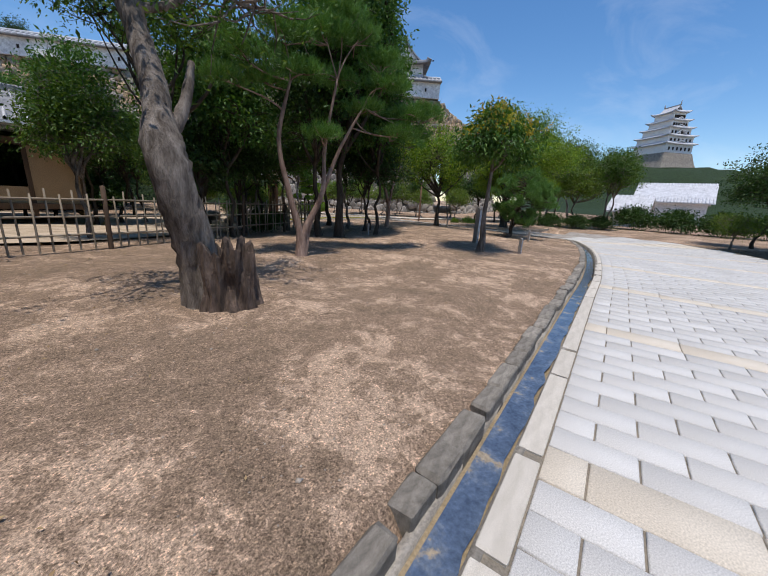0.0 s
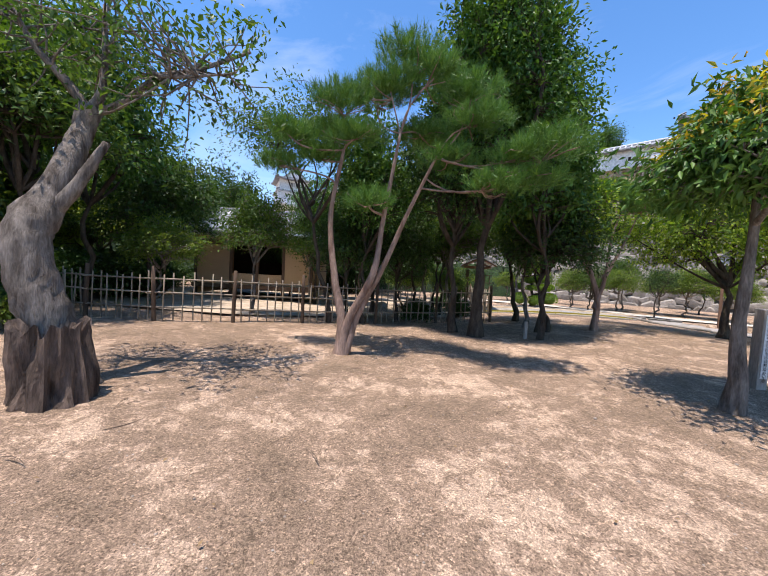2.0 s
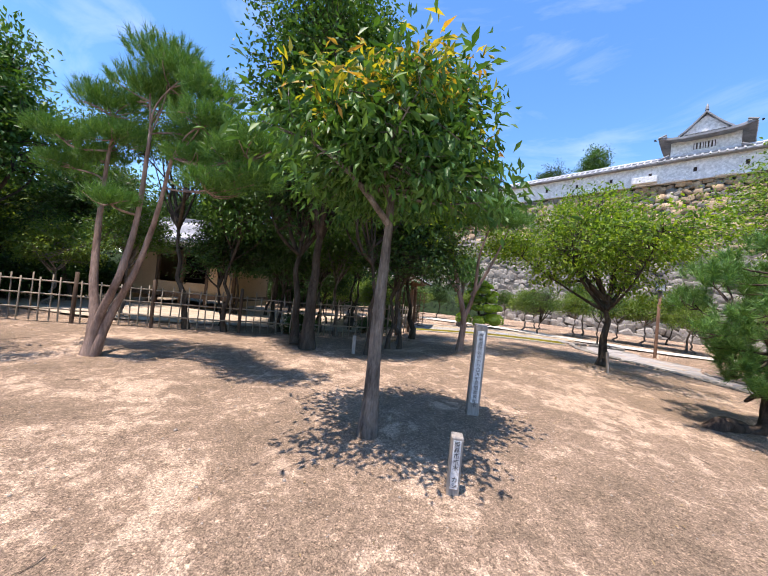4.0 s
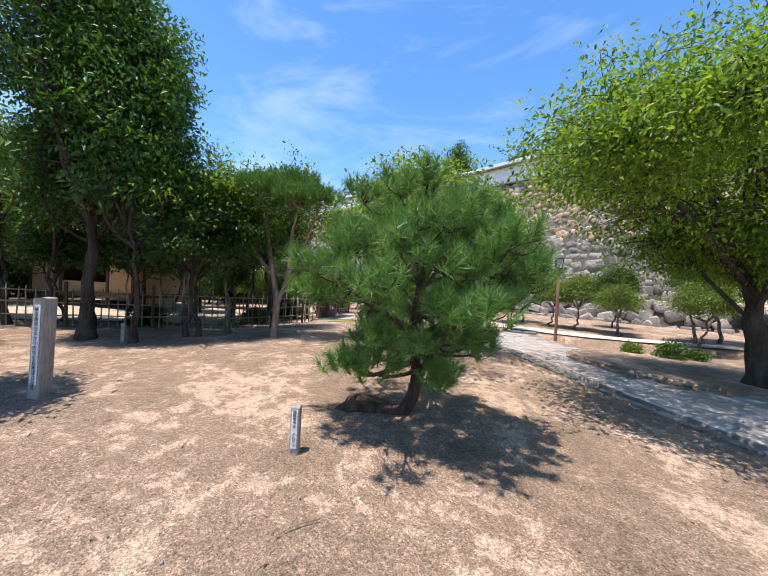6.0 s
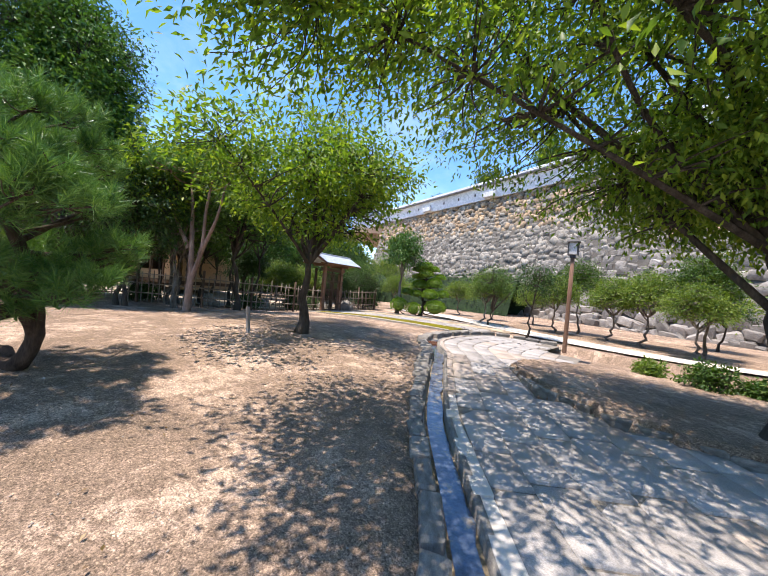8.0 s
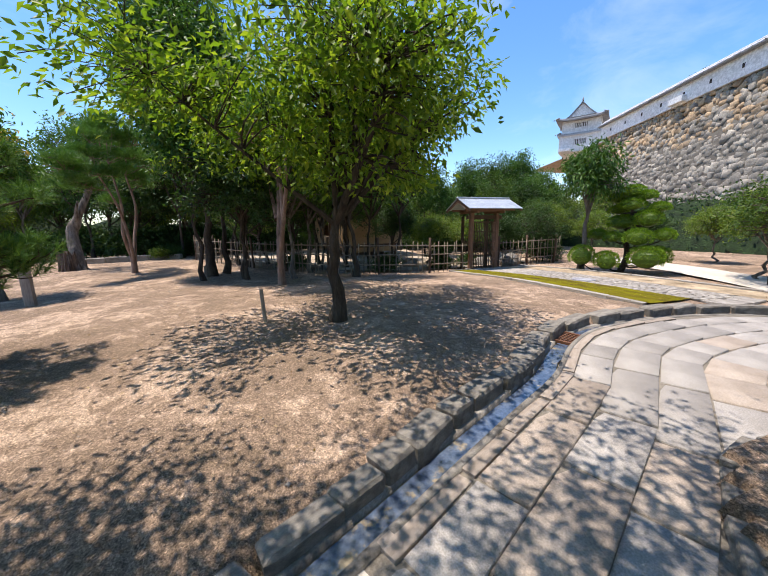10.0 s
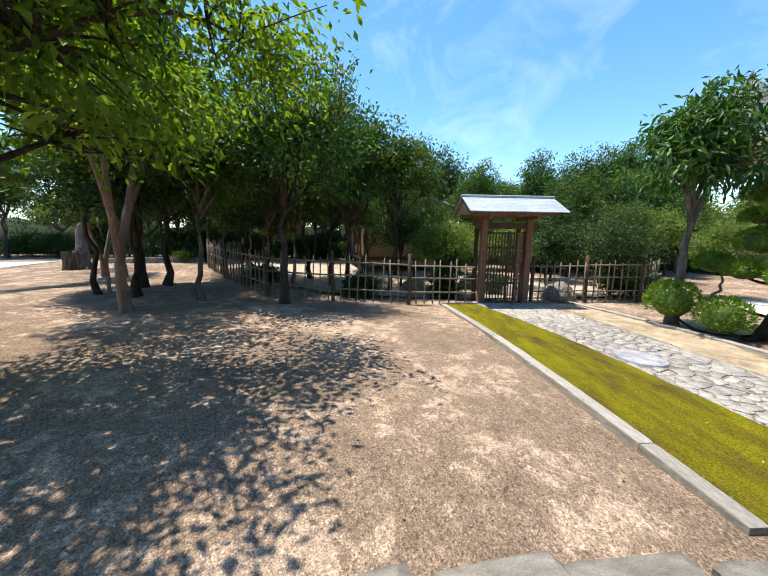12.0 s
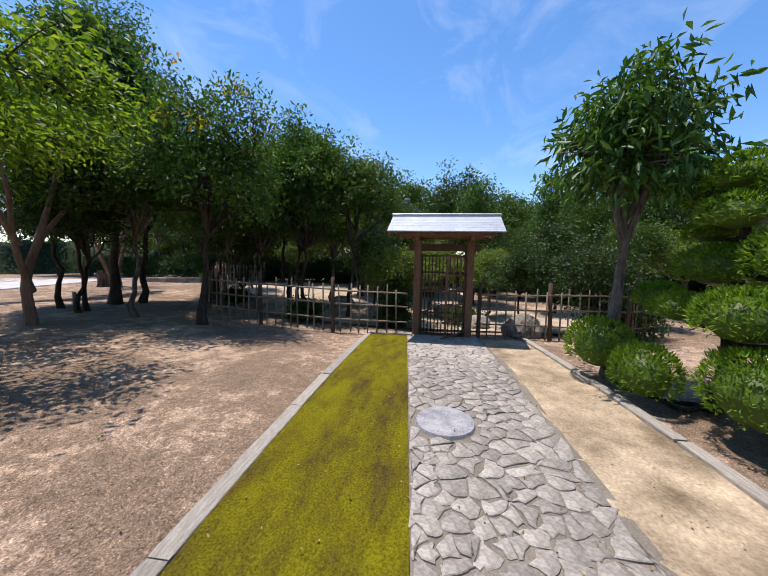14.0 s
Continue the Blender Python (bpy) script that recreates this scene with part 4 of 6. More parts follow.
def ridge_ends(root, x0, x1, y, z, along_x, r=0.09, h=0.45):
    t = Tubes(7)
    a, b = ((x0, y, z), (x1, y, z)) if along_x else ((y, x0, z), (y, x1, z))
    t.add([a, b], [r, r], 7)
    for p in (a, b):
        t.add([p, (p[0], p[1], p[2] + h * 0.5), (p[0], p[1], p[2] + h)], [r * 1.3, r * 1.1, r * 0.3], 7)
    part("ridge", t.mesh("ridge"), TILE, root, "ridge tiles with upright finials")


def barred_window(root, x, y, z, w, h, turn, bars=4):
    # dark pane paints the shade behind the bars
    win = part("window", boxm(-w / 2, w / 2, -0.03, 0.03, -h / 2, h / 2), SHADOW_WOOD, root, "dark barred window", pose(x, y, z, 0, 0, turn))
    me = mesh_bm("bar", boxm(-0.05, 0.05, -0.07, 0.04, -h / 2, h / 2))
    for i in range(bars):
        part("bar", me, PLASTER, win, "", pose(-w / 2 + (i + 0.5) * w / bars, 0, 0))


def turret(name, label, place, turn, w, d, h1, h2, scale_win=1.0, front=-1):
    """A two-storey white corner turret with tiled roofs."""
    root = thing(name, label, "castle turret", place, turn)
    part("lower_wall", boxm(0, w, 0, d, 0, h1 + 0.3), PLASTER, root)
    i = w * 0.05
    part("upper_wall", boxm(i, w - i, i, d - i, h1 + 0.2, h1 + h2), PLASTER, root)
    part("lower_roof", roof_skirt(bmesh.new(), i, w - i, i, d - i, h1, 0.5, 0.32), TILE_PALE, root)
    part("upper_roof", roof_skirt(bmesh.new(), w * 0.2, w * 0.8, i + d * 0.1, d - i - d * 0.1, h1 + h2, w * 0.2 + 0.45, 0.6), TILE, root)
    gb = bmesh.new()
    gable_roof(gb, w * 0.18, w * 0.82, 0, d, h1 + h2 + 0.35, w * 0.36, 0.15, False)
    part("gable_roof", gb, TILE, root)
    for yy in (0.12, d - 0.12):
        tri = bmesh.new()
        a = [tri.verts.new((w * 0.2, yy, h1 + h2 + 0.4)), tri.verts.new((w * 0.8, yy, h1 + h2 + 0.4)), tri.verts.new((w * 0.5, yy, h1 + h2 + 0.25 + w * 0.33))]
        tri.faces.new(a)
        part("gable_wall", tri, PLASTER, root)
    ridge_ends(root, 0, d, w / 2, h1 + h2 + 0.4 + w * 0.36, False)
    rib = Tubes(4)
    for zz, o, lx in ((h1, 0.5, w), (h1 + h2, 0.5 + w * 0.05, w)):
        for s in np.arange(-o, lx + o, 0.28):
            for yy, sg in ((-o + i, -1), (d + o - i, 1)):
                c = (2 * (s + o) / (lx + 2 * o) - 1) ** 4 * o * 0.22
                rib.add([(s, yy, zz + 0.02 + c), (s, yy - sg * 0.5, zz + 0.28 + c * 0.4)], [0.07, 0.07], 5)
        for s in np.arange(-o, d + o, 0.28):
            for xx, sg in ((-o + i, -1), (w + o - i, 1)):
                c = (2 * (s + o) / (d + 2 * o) - 1) ** 4 * o * 0.22
                rib.add([(xx, s, zz + 0.02 + c), (xx - sg * 0.5, s, zz + 0.28 + c * 0.4)], [0.07, 0.07], 5)
    part("tile_ends", rib.mesh("tile_ends"), TILE, root)["kind"] = "stuff"
    for zz, hh in ((h1 * 0.55, h1 * 0.3), (h1 + h2 * 0.62, h2 * 0.3)):
        for k in (-0.5, 0.5):
            barred_window(root, w * 0.5 + k * w * 0.15, -0.01 + (i if zz > h1 else 0), zz, w * 0.13, hh * scale_win, 0, 3)
            barred_window(root, w + 0.01 - (i if zz > h1 else 0), d * 0.5 + k * d * 0.2, zz, d * 0.13, hh * scale_win, 90, 3)
    for x in (0.1, w * 0.66):
        part("stone_drop", boxm(x, x + w * 0.28, -0.4, 0.05, h1 * 0.05, h1 * 0.22, 0.04), PLASTER, root)
    return root


def keep(place, turn):
    """The great white keep, far off on its hill."""
    root = thing("castle_keep", "tall white castle keep with stacked grey tiled roofs", "castle", place, turn)
    part("stone_base", roof_skirt(boxm(-13, 13, -10, 10, -9, 0), -13, 13, -10, 10, -9.2, 3, 9, 0.3), WALL_STONE, root)
    z, w, d = 0.0, 12.5, 9.5
    for k, (hh, shrink) in enumerate(((4.6, 0.5), (4.0, 1.6), (4.2, 1.7), (4.0, 1.5), (4.2, 0))):
        part("wall", boxm(-w, w, -d, d, z, z + hh + 0.5), PLASTER, root)
        nw, nd = w - shrink, d - shrink
        if k < 4:
            part("roof", roof_skirt(bmesh.new(), -nw, nw, -nd, nd, z + hh, shrink + 1.7, 1.3, 0.4), TILE_PALE, root)
            g = gable_roof(bmesh.new(), -w * (0.45 if k % 2 else 0.3), w * (0.45 if k % 2 else 0.3), -nd - 1.4, -nd + 1.2, z + hh + 0.2, 2.6 if k % 2 else 1.6, 0.2, False, 0.4)
            part("gable", g, TILE_PALE, root)
            g = gable_roof(bmesh.new(), -nw - 1.4, -nw + 1.2, -d * 0.55, d * 0.55, z + hh + 0.2, 3.4 if k == 1 else 1.6, 0.2, True, 0.4)
            part("gable", g, TILE_PALE, root)
        # dark blocks paint the shade within the keep's windows
        me = mesh_bm("window", boxm(-0.55, 0.55, -0.1, 0.1, -0.8, 0.8))
        for i in range(6):
            x = -w * 0.75 + i * w * 0.3
            part("window", me, SHADOW_WOOD, root, "", pose(x, -d - 0.02, z + hh * 0.45))
            part("window", me, SHADOW_WOOD, root, "", pose(-w - 0.02, -d * 0.75 + i * d * 0.3, z + hh * 0.45, 0, 0, 90))
        z, w, d = z + hh, nw, nd
    part("roof", roof_skirt(bmesh.new(), -w * 0.7, w * 0.7, -d * 0.45, d * 0.45, z, w * 0.3 + 1.9, 1.5, 0.4), TILE_PALE, root)
    part("roof", gable_roof(bmesh.new(), -w * 0.75, w * 0.75, -d * 0.6, d * 0.6, z + 0.9, 2.8, 0.4, True, 0.4), TILE_PALE, root)
    ridge_ends(root, -w * 0.8, w * 0.8, 0, z + 3.8, True, 0.3, 2.2)
    return root


def white_storehouse(place, turn, w, d, h, label, roof=TILE_PALE):
    root = thing("storehouse", label, "building", place, turn)
    part("wall", boxm(0, w, 0, d, -0.4, h), PLASTER, root)
    part("roof", gable_roof(bmesh.new(), 0, w, 0, d, h, d * 0.3, 0.6, True), roof, root)
    rib = Tubes(4)
    for s in np.arange(-0.5, w + 0.5, 0.35):
        for sg in (-1, 1):
            rib.add([(s, d / 2 + sg * (d / 2 + 0.58), h + 0.02), (s, d / 2 + sg * d * 0.25, h + d * 0.13 + 0.02), (s, d / 2, h + d * 0.3)], [0.08, 0.08, 0.08], 4)
    part("tile_ribs", rib.mesh("tile_ribs"), roof, root)
    for x in np.arange(2.0, w - 1.5, 3.2):
        barred_window(root, x, -0.02, h * 0.6, 0.9, 0.7, 0, 5)
    return root


ISLAND_STONE = two_scale("rampart_stone_far", (0.17, 0.155, 0.13), (0.44, 0.40, 0.34), 0.9, 9, 0.92, 0.6, 0.05)
WARM_ISLAND_STONE = two_scale("warm_rampart_stone_far", (0.32, 0.22, 0.13), (0.55, 0.42, 0.28), 0.9, 9, 0.92, 0.6, 0.05)

# ---- fence, gate and garden house ----
for m_ in (ISLAND_STONE, WARM_ISLAND_STONE):
    n_, l_ = m_.node_tree.nodes, m_.node_tree.links
    b_ = n_["Principled BSDF"]
    old = b_.inputs["Base Color"].links[0].from_socket
    g_ = n_.new("ShaderNodeNewGeometry")
    r_ = ramp(n_, [(0.0, (0.6, 0.6, 0.6)), (0.7, (1.0, 0.98, 0.95)), (1.0, (1.3, 1.27, 1.22))])
    l_.new(g_.outputs["Random Per Island"], r_.inputs["Fac"])
    l_.new(mixed(n_, l_, 'MULTIPLY', 1.0, old, r_.outputs["Color"]), b_.inputs["Base Color"])
FENCE = [(-13.2, 4.7), (-11.5, 4.25), (-9.9, 4.4), (-8.5, 5.1), (-7.2, 5.95), (-5.6, 7.1), (-4.0, 8.2), (-2.3, 9.4), (-2.08, 11.0), (-1.95, 12.75), (-2.1, 14.28)]
FENCE_RIGHT = [(-2.28, 15.78), (-2.36, 17.2), (-2.42, 18.6), (-3.4, 20.0)]


def pole(r, h, sides=7, taper=0.9):
    t = Tubes(sides)
    t.add([(0, 0, 0), (0, 0, h * 0.5), (0, 0, h)], [r, r * (1 + taper) / 2, r * taper], sides)
    return t.mesh("pole")


POST, PICKET, RAIL = pole(0.045, 1.22), pole(0.0165, 1.0), pole(0.019, 1.0)


def bamboo_fence(a, b):
    a, b = np.array(a), np.array(b)
    L = float(np.linalg.norm(b - a))
    ang = math.degrees(math.atan2(b[1] - a[1], b[0] - a[0]))
    za, zb = float(lie(*a)), float(lie(*b))
    root = thing("bamboo_fence", "old open-lattice bamboo garden fence with wooden posts", "fence", (a[0], a[1], za), ang, "bamboo fence panels")
    part("post", POST, WOOD_DARK, root, "", pose(0, 0, -0.05, rng.normal(0, 1.2), rng.normal(0, 1.2), 0))
    slope = math.degrees(math.atan2(zb - za, L))
    for h in (0.30, 0.62, 0.92):
        part("rail", RAIL, BAMBOO, root, "", pose(-0.06, rng.uniform(-0.012, 0.012), h + rng.normal(0, 0.008), 0, 90 - slope, 0) @ Matrix.Diagonal((1, 1, L + 0.1, 1)))
    s = 0.17
    k = 0
    while s < L - 0.08:
        top = (1.04 if k % 2 else 0.98) + rng.normal(0, 0.025)
        part("picket", PICKET, BAMBOO, root, "", pose(s, 0.028 if k % 2 else -0.028, (zb - za) * s / L + 0.02, rng.normal(0, 1), rng.normal(0, 1.3), rng.random() * 90) @ Matrix.Diagonal((1, 1, top, 1)))
        s += rng.uniform(0.17, 0.21)
        k += 1


def garden_gate():
    root = thing("garden_gate", "small roofed wooden garden gate with lattice door", "gate", (-2.19, 15.03, float(lie(-2.19, 15.03))), 90)
    h = 2.02
    for x in (-0.53, 0.53):
        part("post", boxm(x - 0.072, x + 0.072, -0.07, 0.07, -0.1, h, 0.014), WOOD_BROWN, root)
        part("rear_post", boxm(x - 0.045, x + 0.045, 0.5, 0.59, -0.1, h - 0.1, 0.01), WOOD_DARK, root)
        part("tie_beam", boxm(x - 0.035, x + 0.035, -0.42, 0.72, h - 0.02, h + 0.07, 0.008), WOOD_BROWN, root)
        part("base_stone", rough_stone(int(x * 10) + 30, 0.26, 0.26, 0.2), KERB_DARK, root, "", pose(x, 0, 0.05))
    part("lintel", boxm(-0.72, 0.72, -0.05, 0.05, h - 0.22, h - 0.08, 0.01), WOOD_DARK, root)
    part("head_beam", boxm(-0.78, 0.78, -0.05, 0.05, h + 0.05, h + 0.15, 0.01), WOOD_BROWN, root)
    part("eave_beam", boxm(-0.95, 0.95, -0.46, -0.40, h + 0.06, h + 0.13, 0.008), WOOD_BROWN, root)
    part("eave_beam", boxm(-0.95, 0.95, 0.58, 0.64, h + 0.06, h + 0.13, 0.008), WOOD_BROWN, root)
    part("sill", boxm(-0.5, 0.5, -0.07, 0.07, -0.02, 0.06, 0.01), WOOD_DARK, root)
    yc = 0.08
    for sg in (-1, 1):
        steps = 9
        for k in range(steps):
            f0, f1 = k / steps, (k + 1) / steps
            y0, y1 = yc + sg * (0.02 + 0.72 * f0), yc + sg * (0.02 + 0.72 * f1 + 0.03)
            z0, z1 = h + 0.50 - 0.36 * f0, h + 0.50 - 0.36 * f1 - 0.012
            x0 = -1.08
            bm = bmesh.new()
            vs = [bm.verts.new(p) for p in ((x0, y0, z0), (-x0, y0, z0), (-x0, y1, z1), (x0, y1, z1), (x0, y0, z0 - 0.018), (-x0, y0, z0 - 0.018), (-x0, y1, z1 - 0.018), (x0, y1, z1 - 0.018))]
            for f in ((0, 1, 2, 3), (7, 6, 5, 4), (0, 4, 5, 1), (1, 5, 6, 2), (2, 6, 7, 3), (3, 7, 4, 0)):
                bm.faces.new([vs[i] for i in f])
            part("roof_strip", bm, COPPER, root, "pale metal roof strip")
    part("ridge", boxm(-1.1, 1.1, yc - 0.06, yc + 0.06, h + 0.49, h + 0.545, 0.012), COPPER, root)
    for x in (-1.06, 1.06):
        for sg in (-1, 1):
            b2 = bmesh.new()
            q = [(x, yc, h + 0.47), (x, yc + sg * 0.76, h + 0.10), (x, yc + sg * 0.76, h + 0.03), (x, yc, h + 0.36)]
            vs = [b2.verts.new(p) for p in q] + [b2.verts.new((p[0] * 0.965, p[1], p[2])) for p in q]
            for f in ((0, 1, 2, 3), (7, 6, 5, 4), (0, 4, 5, 1), (1, 5, 6, 2), (2, 6, 7, 3), (3, 7, 4, 0)):
                b2.faces.new([vs[i] for i in f])
            part("barge_board", b2, WOOD_BROWN, root)
    # half-open lattice door
    door = part("door", boxm(-0.02, 0.02, -0.02, 0.02, 0.06, 1.74), WOOD_BROWN, root, "lattice door standing partly open", pose(0.44, 0.07, 0, 0, 0, 58))
    for x in (0.2, 0.45, 0.7):
        part("stile", boxm(-x - 0.012, -x + 0.012, -0.012, 0.012, 0.1, 1.7), WOOD_BROWN, door)
    for z in (0.12, 0.42, 0.72, 1.02, 1.32, 1.68):
        part("door_rail", boxm(-0.84, 0, -0.014, 0.014, z - 0.014, z + 0.014), WOOD_BROWN, door)
    # the closed lattice leaf
    leaf = part("lattice_leaf", boxm(-0.46, -0.42, 0.01, 0.05, 0.05, 1.74), WOOD_DARK, root, "dark closed lattice leaf")
    part("stile", boxm(0.05, 0.10, 0.01, 0.05, 0.05, 1.74), WOOD_DARK, leaf)
    bar = mesh_bm("lattice_bar", boxm(-0.011, 0.011, -0.011, 0.011, 0.05, 1.72))
    for i in range(11):
        x = -0.37 + i * 0.072
        if abs(x - 0.07) > 0.03:
            part("lattice_bar", bar, WOOD_DARK, leaf, "", pose(x, 0.03, 0))
    for z in (0.08, 0.52, 0.98, 1.36, 1.70):
        part("lattice_rail", boxm(-0.44, 0.42, 0.008, 0.024, z - 0.02, z + 0.02), WOOD_DARK, leaf)
    return root


def garden_house():
    """The tea house behind the fence."""
    root = thing("tea_house", "low dark timber tea house with grey tiled roof and copper eaves", "house", (-14.2, 10.6, 0.2), 11)
    root.scale = (0.92, 1, 1.2)
    w, d = 5.4, 3.6
    part("wall", boxm(0.1, 1.6, 0.05, 0.2, 0.35, 2.15), CLAY, root, "ochre clay wall")
    part("wall", boxm(4.0, w - 0.1, 0.05, 0.2, 0.35, 2.15), CLAY, root, "ochre clay wall")
    part("wall", boxm(1.6, 4.0, 0.05, 0.2, 0.35, 0.75), CLAY, root, "ochre clay wall under the window")
    # back wall and ceiling carry the room's shade as near-black colour
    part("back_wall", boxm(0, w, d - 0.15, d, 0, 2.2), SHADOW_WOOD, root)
    part("side_wall", boxm(0, 0.15, 0.2, d, 0, 2.2), CLAY, root)
    part("side_wall", boxm(w - 0.15, w, 0.2, d, 0, 2.2), CLAY, root)
    part("floor_frame", boxm(-0.05, w + 0.05, -0.1, d, 0.22, 0.36), WOOD_DARK, root)
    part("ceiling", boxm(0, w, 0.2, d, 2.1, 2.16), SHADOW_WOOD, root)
    for x in (0.0, 1.6, 2.8, 4.0, w - 0.12):
        part("post", boxm(x, x + 0.12, 0.0, 0.12, 0, 2.2), WOOD_DARK, root)
    part("beam", boxm(-0.2, w + 0.2, 0.0, 0.14, 1.72, 1.88), WOOD_DARK, root)
    part("awning", boxm(-0.5, w + 0.5, -0.95, 0.05, 2.02, 2.07), COPPER, root, "pale copper eave", pose(0, 0, 0, -7, 0, 0))
    part("roof", gable_roof(bmesh.new(), 0, w, 0.1, d, 2.2, 0.95, 0.55, True), TILE, root)
    rib = Tubes(4)
    for s in np.arange(-0.5, w + 0.5, 0.24):
        for sg in (-1, 1):
            rib.add([(s, d / 2 + 0.05 + sg * (d / 2 + 0.5), 2.24), (s, d / 2 + 0.05 + sg * d * 0.25, 2.62), (s, d / 2 + 0.05, 3.15)], [0.055] * 3, 4)
    part("tile_ribs", rib.mesh("tile_ribs"), TILE_PALE, root)
    part("ridge", boxm(-0.6, w + 0.6, d / 2 - 0.08, d / 2 + 0.18, 3.08, 3.26, 0.03), TILE, root)
    return root


# ---- signs, lamp, small fittings ----


def lettering(text, height, name="lettering"):
    cu = bpy.data.curves.new("text", 'FONT')
    cu.body = "\n".join(text)
    cu.align_x = 'CENTER'
    cu.size = height
    cu.space_line = 0.98
    cu.extrude = 0.0006
    ob = bpy.data.objects.new("text", cu)
    me = bpy.data.meshes.new_from_object(ob)
    bpy.data.objects.remove(ob)
    me.name = name
    return me


def marker_post(name, label, place, turn, w, d, h, text, size, top, lean=(0, 0), slope=True, text_h=None):
    """A square timber post with a white written board on its face."""
    root = thing(name, label, "sign", place, turn)
    bm = boxm(-w / 2, w / 2, -d / 2, d / 2, -0.1, h, 0.006)
    for v in bm.verts:
        if slope and v.co.z > h * 0.9 and v.co.y < 0:
            v.co.z -= 0.012
    part("post", bm, WOOD_GREY, root, "", pose(0, 0, 0, lean[0], lean[1], 0))
    b = part("board", boxm(-w * 0.33, w * 0.33, -d / 2 - 0.007, -d / 2 - 0.002, h * 0.14, h * 0.93, 0.0015), SIGN_WHITE, root, "white board with black lettering", pose(0, 0, 0, lean[0], lean[1], 0))
    part("lettering", lettering(text, size), INK, b, "black brush-style characters", pose(0, -d / 2 - 0.0085, top, 90, 0, 0))
    return root


def lamp_post(place):
    root = thing("garden_lamp", "slender brown lamp post with a small lantern", "lamp", place)
    part("post", pole(0.055, 2.55, 10, 0.9), WOOD_BROWN, root)
    part("collar", pole(0.075, 0.08, 10, 1.0), IRON, root, "", pose(0, 0, 2.5))
    lan = part("lantern", boxm(-0.1, 0.1, -0.1, 0.1, 2.58, 2.9, 0.01), GLASS_PALE, root, "frosted lantern")
    for x in (-0.105, 0.105):
        for y in (-0.105, 0.105):
            part("frame_bar", boxm(x - 0.012, x + 0.012, y - 0.012, y + 0.012, 2.56, 2.92), IRON, lan)
    cap = bmesh.new()
    bmesh.ops.create_cone(cap, cap_ends=True, segments=4, radius1=0.22, radius2=0.04, depth=0.14, matrix=pose(0, 0, 2.98, 0, 0, 45))
    part("cap", cap, IRON, root)


def grate(place, turn):
    root = thing("drain_grate", "rusty iron grate over the gutter's sump", "grate", place, turn)
    for i in range(9):
        part("bar", boxm(-0.19 + i * 0.0475 - 0.006, -0.19 + i * 0.0475 + 0.006, -0.19, 0.19, -0.02, 0), RUST, root)
    for i in range(7):
        part("cross_bar", boxm(-0.2, 0.2, -0.18 + i * 0.06 - 0.004, -0.18 + i * 0.06 + 0.004, -0.016, -0.004), RUST, root)
    part("frame", boxm(-0.22, 0.22, 0.19, 0.22, -0.03, 0.004), RUST, root)
    part("frame", boxm(-0.22, 0.22, -0.22, -0.19, -0.03, 0.004), RUST, root)


